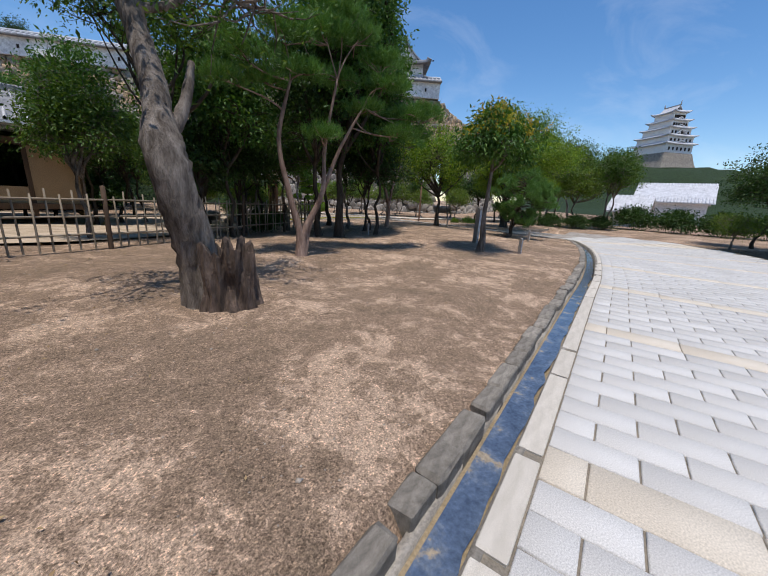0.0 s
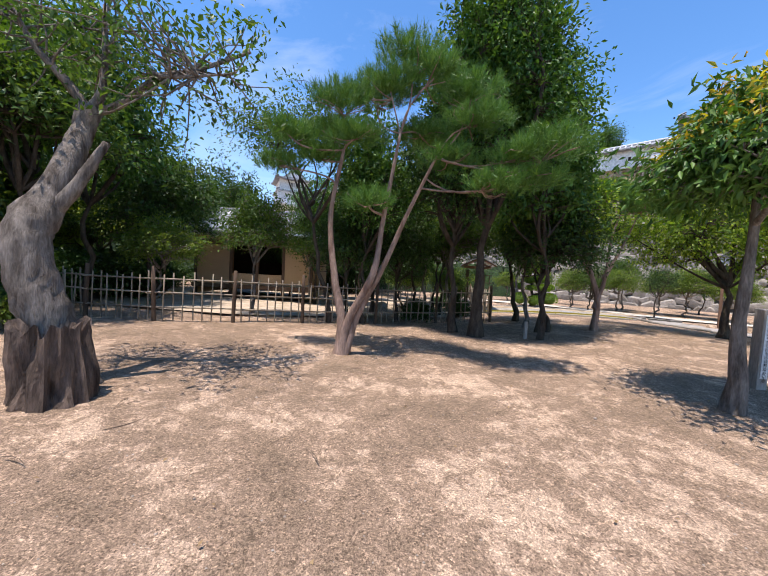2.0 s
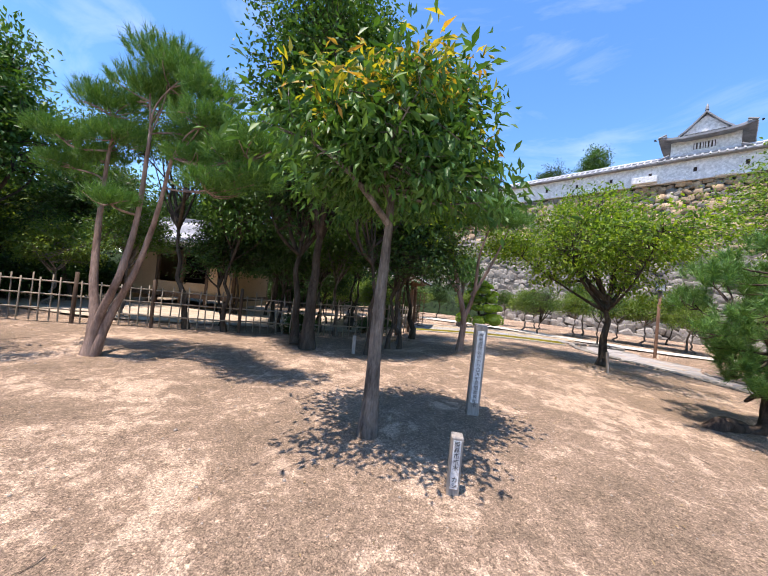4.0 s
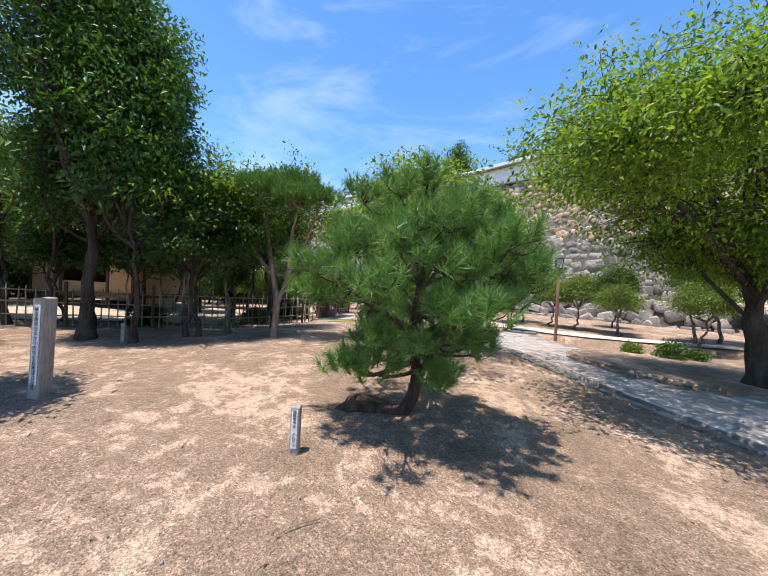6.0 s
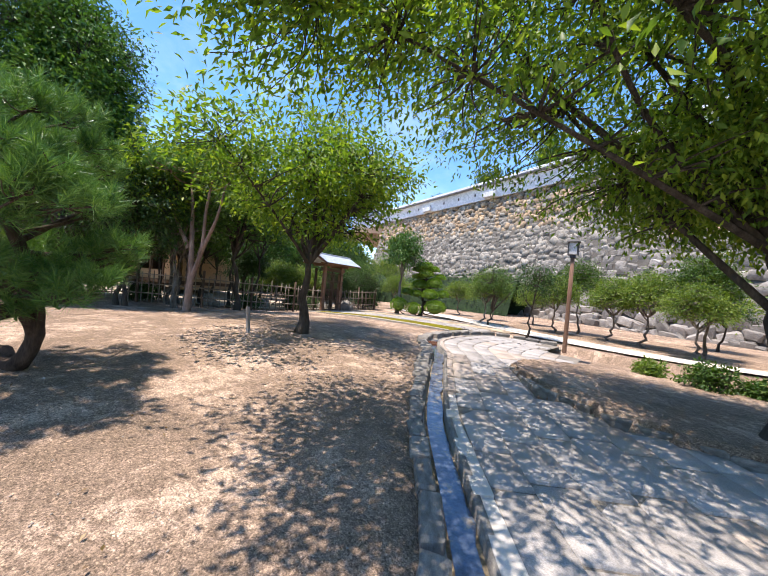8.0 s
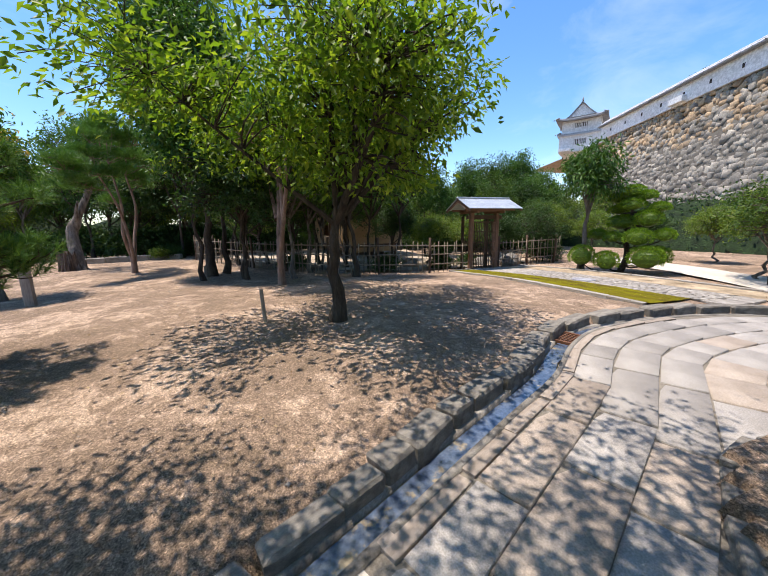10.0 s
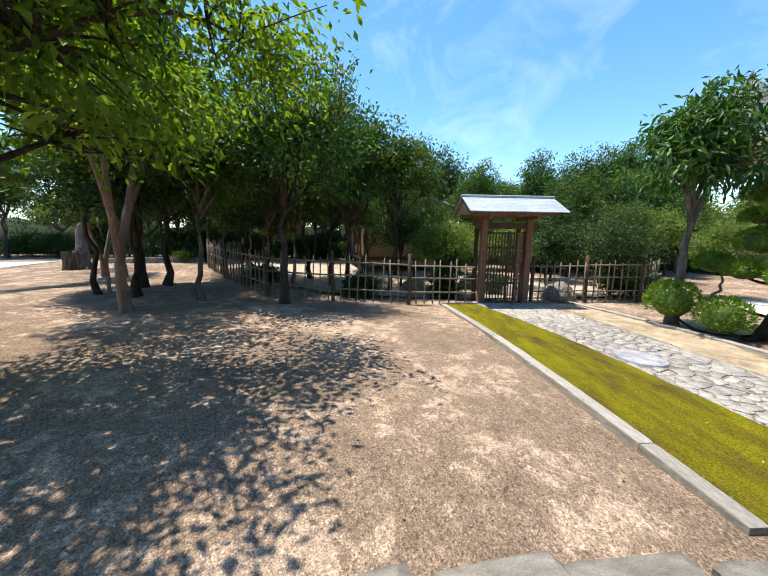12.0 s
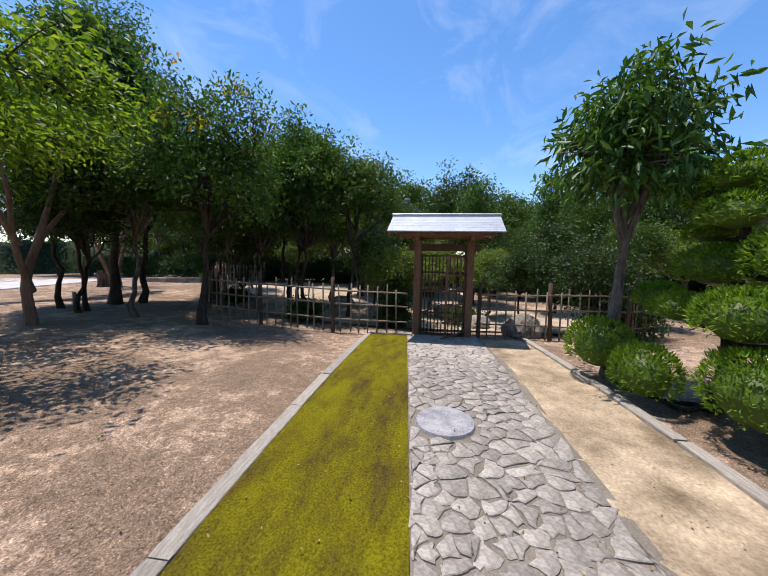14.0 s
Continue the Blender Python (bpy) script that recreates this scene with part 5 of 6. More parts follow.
def topiary(place):
    root = thing("cloud_pruned_tree", "clipped cloud-pruned shrub with rounded bright green pads", "topiary", place)
    pads = [(-0.72, -0.75, 0.44, 0.42, 0.42, 0.34), (0.0, -0.62, 0.33, 0.39, 0.34, 0.3), (0.85, -0.25, 0.46, 0.51, 0.4, 0.34), (0.62, 0.5, 0.46, 0.46, 0.43, 0.3), (-0.75, -0.1, 1.08, 0.31, 0.28, 0.18), (-0.1, -0.3, 1.02, 0.29, 0.27, 0.16), (0.55, -0.2, 1.02, 0.42, 0.38, 0.26), (0.98, 0.2, 1.08, 0.29, 0.28, 0.19), (-0.12, 0.05, 1.45, 0.48, 0.38, 0.23), (0.58, 0.1, 1.54, 0.39, 0.36, 0.27), (-0.3, 0.1, 1.83, 0.31, 0.27, 0.14), (0.2, -0.05, 1.96, 0.39, 0.32, 0.18), (0.75, 0.25, 1.85, 0.28, 0.25, 0.14), (-0.35, 0.1, 2.18, 0.29, 0.26, 0.15), (0.1, 0.05, 2.33, 0.39, 0.32, 0.19), (0.45, 0.15, 2.2, 0.28, 0.25, 0.14)]
    t = Tubes(7)
    stem, _ = spline3([(0, 0, -0.05), (0.12, 0.05, 0.5), (0.0, 0.1, 1.1), (0.15, 0.05, 1.6), (0.1, 0.05, 2.05)])
    t.add(stem, np.linspace(0.10, 0.03, len(stem)), 9, 0.06)
    part_pads = []
    for x, y, z, rx, ry, rz in pads:
        c = np.array([x, y, z - rz * 0.5])
        j = int((np.linalg.norm(stem - c, axis=1) + 0.7 * np.maximum(0, stem[:, 2] - c[2])).argmin())
        t.add(curve_between(stem[j], c, 0.08, 6, -0.08), np.linspace(0.035, 0.015, 6), 6)
    part("trunk", t.mesh("trunk"), BARK_DARK, root)
    for x, y, z, rx, ry, rz in pads:
        rx, ry, rz = rx * 0.98, ry * 0.98, rz * 1.12
        n = int(8000 * rx * ry + 700)
        d = rng.normal(0, 1, (n, 3))
        d /= np.linalg.norm(d, axis=1)[:, None]
        d[:, 2] = np.where(d[:, 2] < -0.5, -d[:, 2], d[:, 2])
        k = 0.93 + 0.09 * np.array([noise.noise(Vector(q * 3.0) + Vector((x, y, z))) for q in d])
        q = d * (k * rng.uniform(0.86, 1.0, n))[:, None] * np.array([rx, ry, rz]) + np.array([x, y, z])
        pad = leaves("leaf_pad", q, 0.055, TOPIARY_LEAF, root, 0.28, 0.2, -0.7, d * 1.2)
        # added core in a darker green, painting the shade between the pad's leaves
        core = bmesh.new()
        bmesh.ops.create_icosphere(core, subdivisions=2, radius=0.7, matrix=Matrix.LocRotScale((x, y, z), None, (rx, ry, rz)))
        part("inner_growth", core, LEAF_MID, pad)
    return root

# ---- building the place ----
rampart()
turret("corner_turret", "white two-storey castle turret with grey tiled gables", (14.4, 29.2, 11.75), -32.5, 4.2, 4.2, 1.75, 1.55)
turret("far_turret", "distant white castle turret with tiled roofs", (-31.0, 48.0, 11.66), 35.0, 5.2, 5.4, 2.3, 1.9)
keep((166.0, 49.5, 24.0), 60).scale = (0.60, 0.60, 0.72)


def keep_hill():
    n, m = 48, 12
    v, q = [], []
    for i in range(m):
        r = 12 + i * 7
        for j in range(n):
            a = j * 2 * math.pi / n
            z = 18.5 * math.exp(-((r - 12) / 34) ** 2) - 0.4 + 1.2 * noise.noise(Vector((math.cos(a) * 3, math.sin(a) * 3, i * 0.5))) * (1 if i else 0)
            v.append((166 + math.cos(a) * r, 46 + math.sin(a) * r, z))
    for i in range(m - 1):
        for j in range(n):
            q.append((i * n + j, i * n + (j + 1) % n, (i + 1) * n + (j + 1) % n, (i + 1) * n + j))
    v.append((166, 46, 18.0))
    t = [(len(v) - 1, j, (j + 1) % n) for j in range(n)]
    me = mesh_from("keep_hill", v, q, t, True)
    # the wood's inner shade is painted over the whole hill
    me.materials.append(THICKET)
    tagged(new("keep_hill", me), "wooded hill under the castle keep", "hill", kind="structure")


keep_hill()
white_storehouse((28.3, 10.4, 0.0), -77, 2.2, 5, 1.4, "white storehouse with pale tiled roof")
white_storehouse((49.0, 15.5, 0.0), -77, 7.5, 9, 2.9, "long white castle building with grey roof")

for a, b in zip(FENCE, FENCE[1:]):
    bamboo_fence(a, b)
for a, b in zip(FENCE_RIGHT, FENCE_RIGHT[1:]):
    bamboo_fence(a, b)
garden_gate()
garden_house()

# signs
marker_post("memorial_post", "grey timber memorial post with a white lettered board", (0.34, 3.5, float(lie(0.34, 3.5))), 8, 0.135, 0.135, 1.06, "榊原康政公ゆかり四市市長懇談会記念", 0.052, 0.92, (0, 1.0))
marker_post("tree_sign", "short grey timber post labelling the young oak", (0.17, 1.86, float(lie(0.17, 1.86))), 8, 0.085, 0.075, 0.43, "姫路市市木　カシ", 0.042, 0.36)
marker_post("tree_sign", "short grey timber post labelling the black pine", (3.37, 3.57, float(lie(3.37, 3.57))), 14, 0.075, 0.065, 0.40, "姫路市市木　クロマツ", 0.031, 0.345)
stake = thing("wooden_stake", "plain weathered stake standing in the shade", "stake", (-2.0, 6.0, float(lie(-2.0, 6.0))), 20)
part("stake_post", boxm(-0.035, 0.035, -0.03, 0.03, -0.1, 0.38, 0.005), WOOD_GREY, stake)
stake2 = thing("wooden_stake", "thin leaning stake near the cherry tree", "stake", (3.28, 7.54, float(lie(3.28, 7.54))), 0)
part("stake_post", boxm(-0.025, 0.025, -0.025, 0.025, -0.1, 0.45, 0.004), WOOD_GREY, stake2, "", pose(0, 0, 0, 3, -6, 0))
lamp_post((7.35, 14.1, float(lie(7.35, 14.1))))
grate((4.93, 11.2, float(lie(4.93, 11.2)) - 0.05), 20)

# large trees near the path
old_tree((-7.52, 0.9, float(lie(-7.5, 0.9))))

pine("red_pine", "multi-stemmed pine with pinkish lower bark and layered crown", lift(-5.4, 3.3),
     [[(0, 0, -0.1), (0.02, 0.05, 0.5), (-0.15, 0.1, 1.2), (-0.30, 0.2, 2.2), (-0.1, 0.1, 3.2)], [(0.05, 0, -0.1), (0.12, 0.02, 0.5), (0.5, 0.0, 1.3), (0.6, 0.1, 2.2), (0.8, 0.0, 3.4)], [(0.08, 0.02, -0.1), (0.25, 0.1, 0.6), (0.62, 0.15, 1.4), (0.95, 0.1, 2.2), (1.35, -0.1, 3.0)]],
     [(0.9, 0.1, 4.55, 0.62, 0.6, 0.3), (0.6, 0.1, 4.15, 0.6, 0.55, 0.26), (1.25, 0.0, 4.25, 0.5, 0.5, 0.24), (-0.2, 0.1, 3.95, 0.62, 0.55, 0.25), (-0.95, 0.0, 3.45, 0.55, 0.5, 0.24), (-1.25, 0.2, 3.05, 0.42, 0.42, 0.2), (-0.55, 0.3, 3.2, 0.5, 0.45, 0.2), (0.15, 0.0, 3.4, 0.5, 0.45, 0.2), (1.8, 0.0, 3.95, 0.5, 0.5, 0.22), (1.9, -0.1, 3.5, 0.55, 0.5, 0.2), (1.55, 0.1, 3.05, 0.5, 0.45, 0.2), (2.85, -0.2, 3.1, 0.6, 0.5, 0.25), (2.45, -0.2, 3.0, 0.45, 0.45, 0.2), (2.2, -0.2, 2.6, 0.5, 0.45, 0.2), (2.75, -0.1, 2.7, 0.42, 0.42, 0.18), (0.4, -0.2, 2.38, 0.42, 0.38, 0.18), (0.3, 0.6, 4.3, 0.55, 0.5, 0.24), (1.1, 0.6, 3.6, 0.55, 0.5, 0.22), (-0.5, 0.6, 3.7, 0.5, 0.5, 0.22)],
     760, 26, 0.14, 0.007, NEEDLE_RED, BARK_RED, [0.088, 0.08, 0.07])

broadleaf("tall_oak", "tall dense dark evergreen oak shading the fence", lift(-3.05, 6.0), 0.13, straight(2.8, (0.05, 0.0), 0.04), (0.2, -0.1, 5.4), (1.85, 1.85, 2.75), 1600, 30, 0.11, 0.17, LEAF_OAK, BARK_DARK, 14, 0.075, -0.8, 0.42, 0.35)
broadleaf("tall_oak", "slender dark evergreen beside the tall oak", lift(-3.55, 6.35), 0.09, straight(2.4, (-0.1, 0.1), 0.04), (-0.3, 0.1, 4.0), (1.3, 1.3, 1.9), 650, 28, 0.11, 0.17, LEAF_DEEP, BARK_DARK, 9, 0.055)
broadleaf("maple_tree", "light maple with flat sprays of leaves behind the pine", lift(-6.7, 6.5), 0.07, straight(3.0, (-0.7, 0.0), 0.05), (-0.9, -0.1, 4.7), (1.9, 1.6, 0.8), 330, 22, 0.085, 0.17, LEAF_MID, BARK_DARK, 9, 0.045, -0.8, 0.5, 0.2, up=0.85)
broadleaf("young_oak", "young oak with glossy leaves and yellow new shoots", lift(-0.66, 2.5), 0.075, straight(2.35, (0.03, 0.0), 0.012), (0.02, 0.0, 2.72), (0.98, 0.98, 0.95), 430, 30, 0.115, 0.14, LEAF_OAK, BARK_GREY, 8, 0.032, -0.65, 0.34, 0.55, 130)

pads = []
for k in range(96):
    d = rng.normal(0, 1, 3)
    d /= np.linalg.norm(d)
    rr = rng.uniform(0.55, 1.0)
    p = np.array([0.0, -0.4, 1.48]) + d * rr * np.array([1.18, 1.18, 1.06])
    if p[2] > 0.5:
        pads.append((*p, 0.24, 0.24, 0.18))
pine("black_pine", "low spreading black pine with long fresh needles", lift(4.12, 4.85),
     [[(-0.85, -0.28, -0.16), (-0.62, -0.22, 0.08), (-0.4, -0.16, 0.03), (-0.1, -0.08, 0.06), (0.0, 0.0, 0.42), (-0.05, -0.1, 1.0), (0.05, -0.3, 1.5), (-0.05, -0.4, 2.05)], [(-0.8, -0.1, -0.16), (-0.6, -0.12, 0.08), (-0.4, -0.12, 0.1), (-0.2, -0.08, 0.02), (0.1, -0.05, -0.12)], [(0.0, 0.0, 0.35), (0.3, -0.3, 0.9), (0.7, -0.6, 1.3)], [(0.0, -0.1, 0.9), (-0.4, -0.5, 1.2), (-0.8, -0.6, 1.5)]],
     pads, 300, 60, 0.135, 0.0062, NEEDLE_BLACK, BARK_PINE, [0.105, 0.075, 0.05, 0.05], 0, 0.008, 1.35)

broadleaf("cherry_tree", "spreading cherry tree with bright green serrated leaves", lift(3.52, 8.5), 0.10, straight(1.55, (0.03, 0.05), 0.02), (-0.4, 0.5, 3.0), (1.9, 2.1, 1.6), 520, 28, 0.105, 0.17, LEAF_CHERRY, BARK_DARK, 9, 0.055, -0.85, 0.44, 0.35, extra=[((-1.9, 2.2, 3.2), (1.1, 1.0, 0.7), 55), ((-2.4, 0.6, 2.9), (1.1, 1.3, 0.7), 60), ((1.15, 0.2, 2.95), (1.0, 1.3, 0.7), 80), ((0.1, -1.9, 2.9), (1.2, 1.0, 0.6), 60)])
broadleaf("shade_tree", "large dark-trunked cherry overhanging the path", lift(10.0, 9.3), 0.22, straight(2.3, (-0.25, 0.1), 0.03), (-1.6, -1.3, 4.2), (3.2, 3.1, 2.0), 950, 36, 0.088, 0.2, LEAF_CHERRY, BARK_DARK, 9, 0.06, -0.85, 0.4, 0.4, extra=[((-3.6, -3.5, 3.5), (1.3, 1.5, 0.7), 180), ((-2.9, -4.2, 3.6), (1.1, 1.0, 0.6), 90), ((0.3, 0.4, 2.5), (1.9, 1.6, 0.7), 190), ((-1.2, 0.4, 3.0), (1.4, 1.3, 0.95), 230), ((-0.4, -1.1, 3.1), (1.3, 1.2, 0.9), 150), ((1.8, -0.6, 2.7), (1.3, 1.3, 0.7), 100)], fork=4)

pine("parasol_pine", "flat-topped pine with a dense parasol crown", lift(0.12, 7.9),
     [[(0, 0, -0.1), (0.05, 0, 0.8), (-0.15, 0.05, 1.6), (-0.4, 0.1, 2.6), (-0.6, 0.1, 3.2)], [(0.0, 0, 0.6), (0.25, 0.1, 1.5), (0.3, 0.1, 2.4), (0.5, 0.1, 3.2)], [(0.2, 0.1, 1.4), (0.6, 0.2, 2.2), (0.9, 0.2, 3.0)], [(-0.15, 0, 1.5), (-0.8, -0.1, 2.3), (-1.1, -0.1, 3.0)]],
     [(-1.2, -0.1, 3.25, 0.6, 0.6, 0.3), (-0.5, 0.1, 3.6, 0.75, 0.7, 0.34), (0.3, 0.1, 3.65, 0.75, 0.7, 0.34), (1.0, 0.1, 3.3, 0.55, 0.6, 0.28), (-0.1, -0.6, 3.4, 0.7, 0.5, 0.3), (-0.1, 0.8, 3.4, 0.7, 0.5, 0.3), (-0.8, -0.6, 3.2, 0.5, 0.5, 0.25), (0.7, -0.5, 3.2, 0.5, 0.5, 0.25)],
     760, 26, 0.14, 0.009, NEEDLE_RED, BARK_RED, [0.085, 0.06, 0.05, 0.05])
broadleaf("thicket_tree", "dark-trunked glossy evergreen standing before the fence", lift(-1.38, 10.06), 0.085, straight(2.2, (-0.35, -0.1), 0.03), (-0.2, 0.1, 3.5), (1.6, 1.7, 1.65), 520, 22, 0.11, 0.17, LEAF_OAK, BARK_DARK, 9, 0.045, -0.8, young=24)
broadleaf("thicket_tree", "slim tree with light crown before the fence", lift(-1.5, 7.0), 0.05, straight(1.9, (0.25, 0.1), 0.03), (0.3, 0.2, 3.1), (1.3, 1.3, 1.2), 240, 20, 0.11, 0.17, LEAF_CHERRY, BARK_DARK, 7, 0.035)

topiary(lift(0.92, 17.75, 0.0))
broadleaf("gate_oak", "upright oak with drooping glossy leaves beside the gate", lift(-0.02, 17.25), 0.085, straight(2.0, (0.05, 0.0), 0.02), (0.05, 0.0, 3.0), (0.88, 0.88, 1.1), 230, 22, 0.16, 0.14, LEAF_OAK, BARK_GREY, 8, 0.045, -0.75, 0.3, 0.9)
broadleaf("round_bush", "dense dark green bush behind the fence", lift(-2.9, 18.2), 0.05, straight(0.7, (0, 0), 0.02), (0, 0, 1.35), (1.0, 1.0, 1.05), 300, 22, 0.07, 0.14, LEAF_DEEP, BARK_DARK, 6, 0.03, -0.95, category="bush")

broadleaf("clipped_bush", "tall dark clipped bush behind the fence", lift(-3.25, 13.9), 0.03, straight(0.3, (0, 0), 0.01), (0, 0, 0.82), (0.46, 0.46, 0.82), 300, 24, 0.055, 0.075, LEAF_DEEP, BARK_DARK, 5, 0.015, -0.95, category="bush")
for gx, gy, gs in ((-2.75, 16.75, 0.42), (-3.6, 15.9, 0.3), (-4.6, 13.2, 0.34), (-5.2, 15.2, 0.4), (-6.4, 11.6, 0.36)):
    bm = bmesh.new()
    bmesh.ops.create_icosphere(bm, subdivisions=3, radius=gs)
    for v in bm.verts:
        v.co *= 1 + 0.3 * noise.noise(v.co * 2.6 / gs * 0.4 + Vector((gx, gy, 0))) + 0.08 * noise.noise(v.co * 9)
        v.co.z *= 0.75
    rock = thing("garden_rock", "rough grey garden rock behind the fence", "rock", lift(gx, gy, gs * 0.42), 40 * gx, "garden rocks")
    part("rock", bm, WALL_STONE, rock)

# young trees and bushes towards the rampart
broadleaf("small_tree", "small multi-stemmed tree on the bare ground", lift(4.0, 18.2), 0.045, straight(0.75, (0.1, 0), 0.03), (0.1, 0, 1.75), (1.05, 1.05, 0.85), 240, 22, 0.075, 0.15, LEAF_MID, BARK_DARK, 7, 0.035)
broadleaf("small_tree", "thin small tree with light crown", lift(6.0, 16.0), 0.035, straight(1.2, (0.12, 0), 0.03), (0.2, 0, 1.9), (0.75, 0.75, 0.7), 130, 20, 0.08, 0.14, LEAF_DEEP, BARK_DARK, 5, 0.025)
for x, y, s, m in ((9.0, 12.35, 0.26, LEAF_LIGHT), (9.75, 11.95, 0.40, LEAF_MID), (10.35, 12.0, 0.26, LEAF_MID), (-11.2, 2.6, 0.5, LEAF_LIGHT)):
    broadleaf("low_bush", "low leafy bush on the bare ground", lift(x, y, 0.05), 0.012, straight(0.12, (0, 0), 0.01), (0, 0, s * 0.55), (s, s, s * 0.7), int(60 + 180 * s), 12, 0.08, 0.06, m, BARK_DARK, 4, 0.01, -0.6, category="bush")

# ---- woods behind: a few trees, set out again and again ----
stock = []
for k, (leaf_mat, size, h, rx, rz, low) in enumerate(((LEAF_DEEP, 0.12, 1.9, 1.6, 1.7, -0.7), (LEAF_MID, 0.11, 2.3, 1.45, 1.5, -0.6), (LEAF_OAK, 0.13, 2.5, 1.35, 2.1, -0.7), (LEAF_LIGHT, 0.11, 1.5, 1.5, 1.3, -0.6), (LEAF_MID, 0.12, 2.8, 1.7, 1.6, -0.5))):
    r = broadleaf("garden_tree", ("dark evergreen garden tree", "green broadleaved garden tree", "tall evergreen oak in the garden", "light green garden tree", "broadleaved tree in the woods behind")[k], (-200 - 10 * k, -200, 0), 0.07, straight(h, (0.15 * (k - 2), 0.1), 0.06), (0.1, 0, h + rz * 0.75), (rx, rx, rz), 400, 24, size * 1.1, 0.19, leaf_mat, BARK_DARK if k % 2 == 0 else BARK_GREY, 8, 0.05, low)
    stock.append(r)


def clear(x, y):
    """Out of the walk and its surroundings."""
    return not (x > -12.8 and y < 5.5)


def scatter(rows, group):
    for k, x, y, s, a in rows:
        ob = stock[k]
        c = copy_thing(ob, pose(x, y, float(lie(x, y)) - 0.03, 0, 0, a))
        c.scale = (s, s, s * (0.92 + 0.16 * ((k * 7 + int(a)) % 5) / 5))
        c["group"] = group


scatter([
    # beside and behind the fence, seen from the path
    (4, -4.3, 12.4, 0.86, 40), (2, -5.9, 6.9, 0.85, 40), (0, -6.6, 7.6, 0.78, 110), (1, -8.9, 6.6, 0.72, 10), (3, -12.4, 7.0, 0.8, 80), (1, -4.4, 9.6, 0.8, 60), (2, -3.9, 11.2, 0.85, 20),
    (0, -5.2, 8.4, 0.8, 300), (1, -3.6, 9.0, 0.9, 33), (2, -4.9, 10.6, 0.9, 77), (4, -6.3, 9.7, 1.05, 310), (3, -3.6, 13.9, 0.6, 210), (0, -5.6, 12.9, 0.66, 15), (3, -5.6, 14.6, 0.66, 100), (1, -7.0, 11.0, 0.82, 50), (4, -7.8, 13.6, 0.68, 160),
    (0, -3.6, 16.9, 0.5, 20), (3, -5.4, 16.4, 0.62, 140), (0, -6.6, 18.6, 0.72, 220), (4, -9.2, 16.2, 0.72, 260), (1, -5.0, 20.0, 0.6, 310), (3, -6.8, 22.2, 0.8, 35), (2, -10.2, 19.6, 0.85, 70), (3, -2.9, 21.2, 0.62, 95), (0, -1.6, 22.6, 0.55, 190), (3, 0.6, 23.0, 0.6, 240), (1, 2.8, 22.6, 0.5, 280), (3, 4.8, 23.0, 0.6, 130)], "garden trees")
scatter([
    # left of the view at the start, and the wood beyond the fence's end
    (4, -12.2, 3.4, 1.05, 0), (2, -13.4, 5.8, 1.25, 90), (0, -13.0, 1.4, 1.1, 45), (4, -14.5, 0.2, 1.3, 130), (2, -15.0, 3.0, 1.4, 200), (0, -14.0, 8.6, 1.2, 20), (1, -15.5, 10.5, 1.3, 75), (2, -16.8, 6.6, 1.5, 260),
    (0, -1.25, 7.1, 0.8, 15), (1, -1.5, 8.3, 0.85, 60), (2, -1.7, 6.0, 0.85, 160), (4, -5.8, 2.0, 0.0, 0)][:11], "wood at the garden's end")
wr_ = np.random.default_rng(23)
belt = []
for k in range(60):
    x, y = wr_.uniform(-26, -11), wr_.uniform(-16, 26)
    if x > -16 and -8 < y < 17:
        continue
    belt.append((int(wr_.integers(0, 5)), x, y, float(wr_.uniform(0.8, 1.5)), int(wr_.integers(0, 360))))
for k in range(16):
    belt.append((int(wr_.integers(0, 5)), wr_.uniform(-12, -8.2), wr_.uniform(10, 26), float(wr_.uniform(0.65, 0.95)), int(wr_.integers(0, 360))))
scatter([q for q in belt if clear(q[1], q[2])], "wood behind the garden")
far = []
fr = np.random.default_rng(11)
for k in range(46):
    a = radians(95 + k * 3.6 + fr.uniform(-1.5, 1.5))
    d = fr.uniform(20, 34)
    far.append((int(fr.integers(0, 5)), 1.0 + math.cos(a) * d, 13.0 + math.sin(a) * d * 0.75, float(fr.uniform(0.9, 1.4)), int(fr.integers(0, 360))))
scatter([q for q in far if not (q[1] > -9 and q[2] > 24) and clear(q[1], q[2])], "woods behind the garden")
scatter([(k % 5, 22 + 5.0 * k + fr.uniform(-2, 2), -12 - 2.5 * k + fr.uniform(-2, 2), 1.5 + 0.1 * k, 40 * k) for k in range(6)] + [(2, 16.0, -5.5, 1.25, 10), (0, 19.0, -7.5, 1.5, 80), (4, 13.0, -8.5, 1.2, 150), (1, 26.0, 13.5, 1.6, 10), (3, 23.5, 15.5, 1.5, 80), (1, 21.0, 17.5, 1.5, 140), (3, 29.5, 16.5, 1.7, 200), (1, 33.5, 19.5, 1.9, 270)], "trees across the plaza")
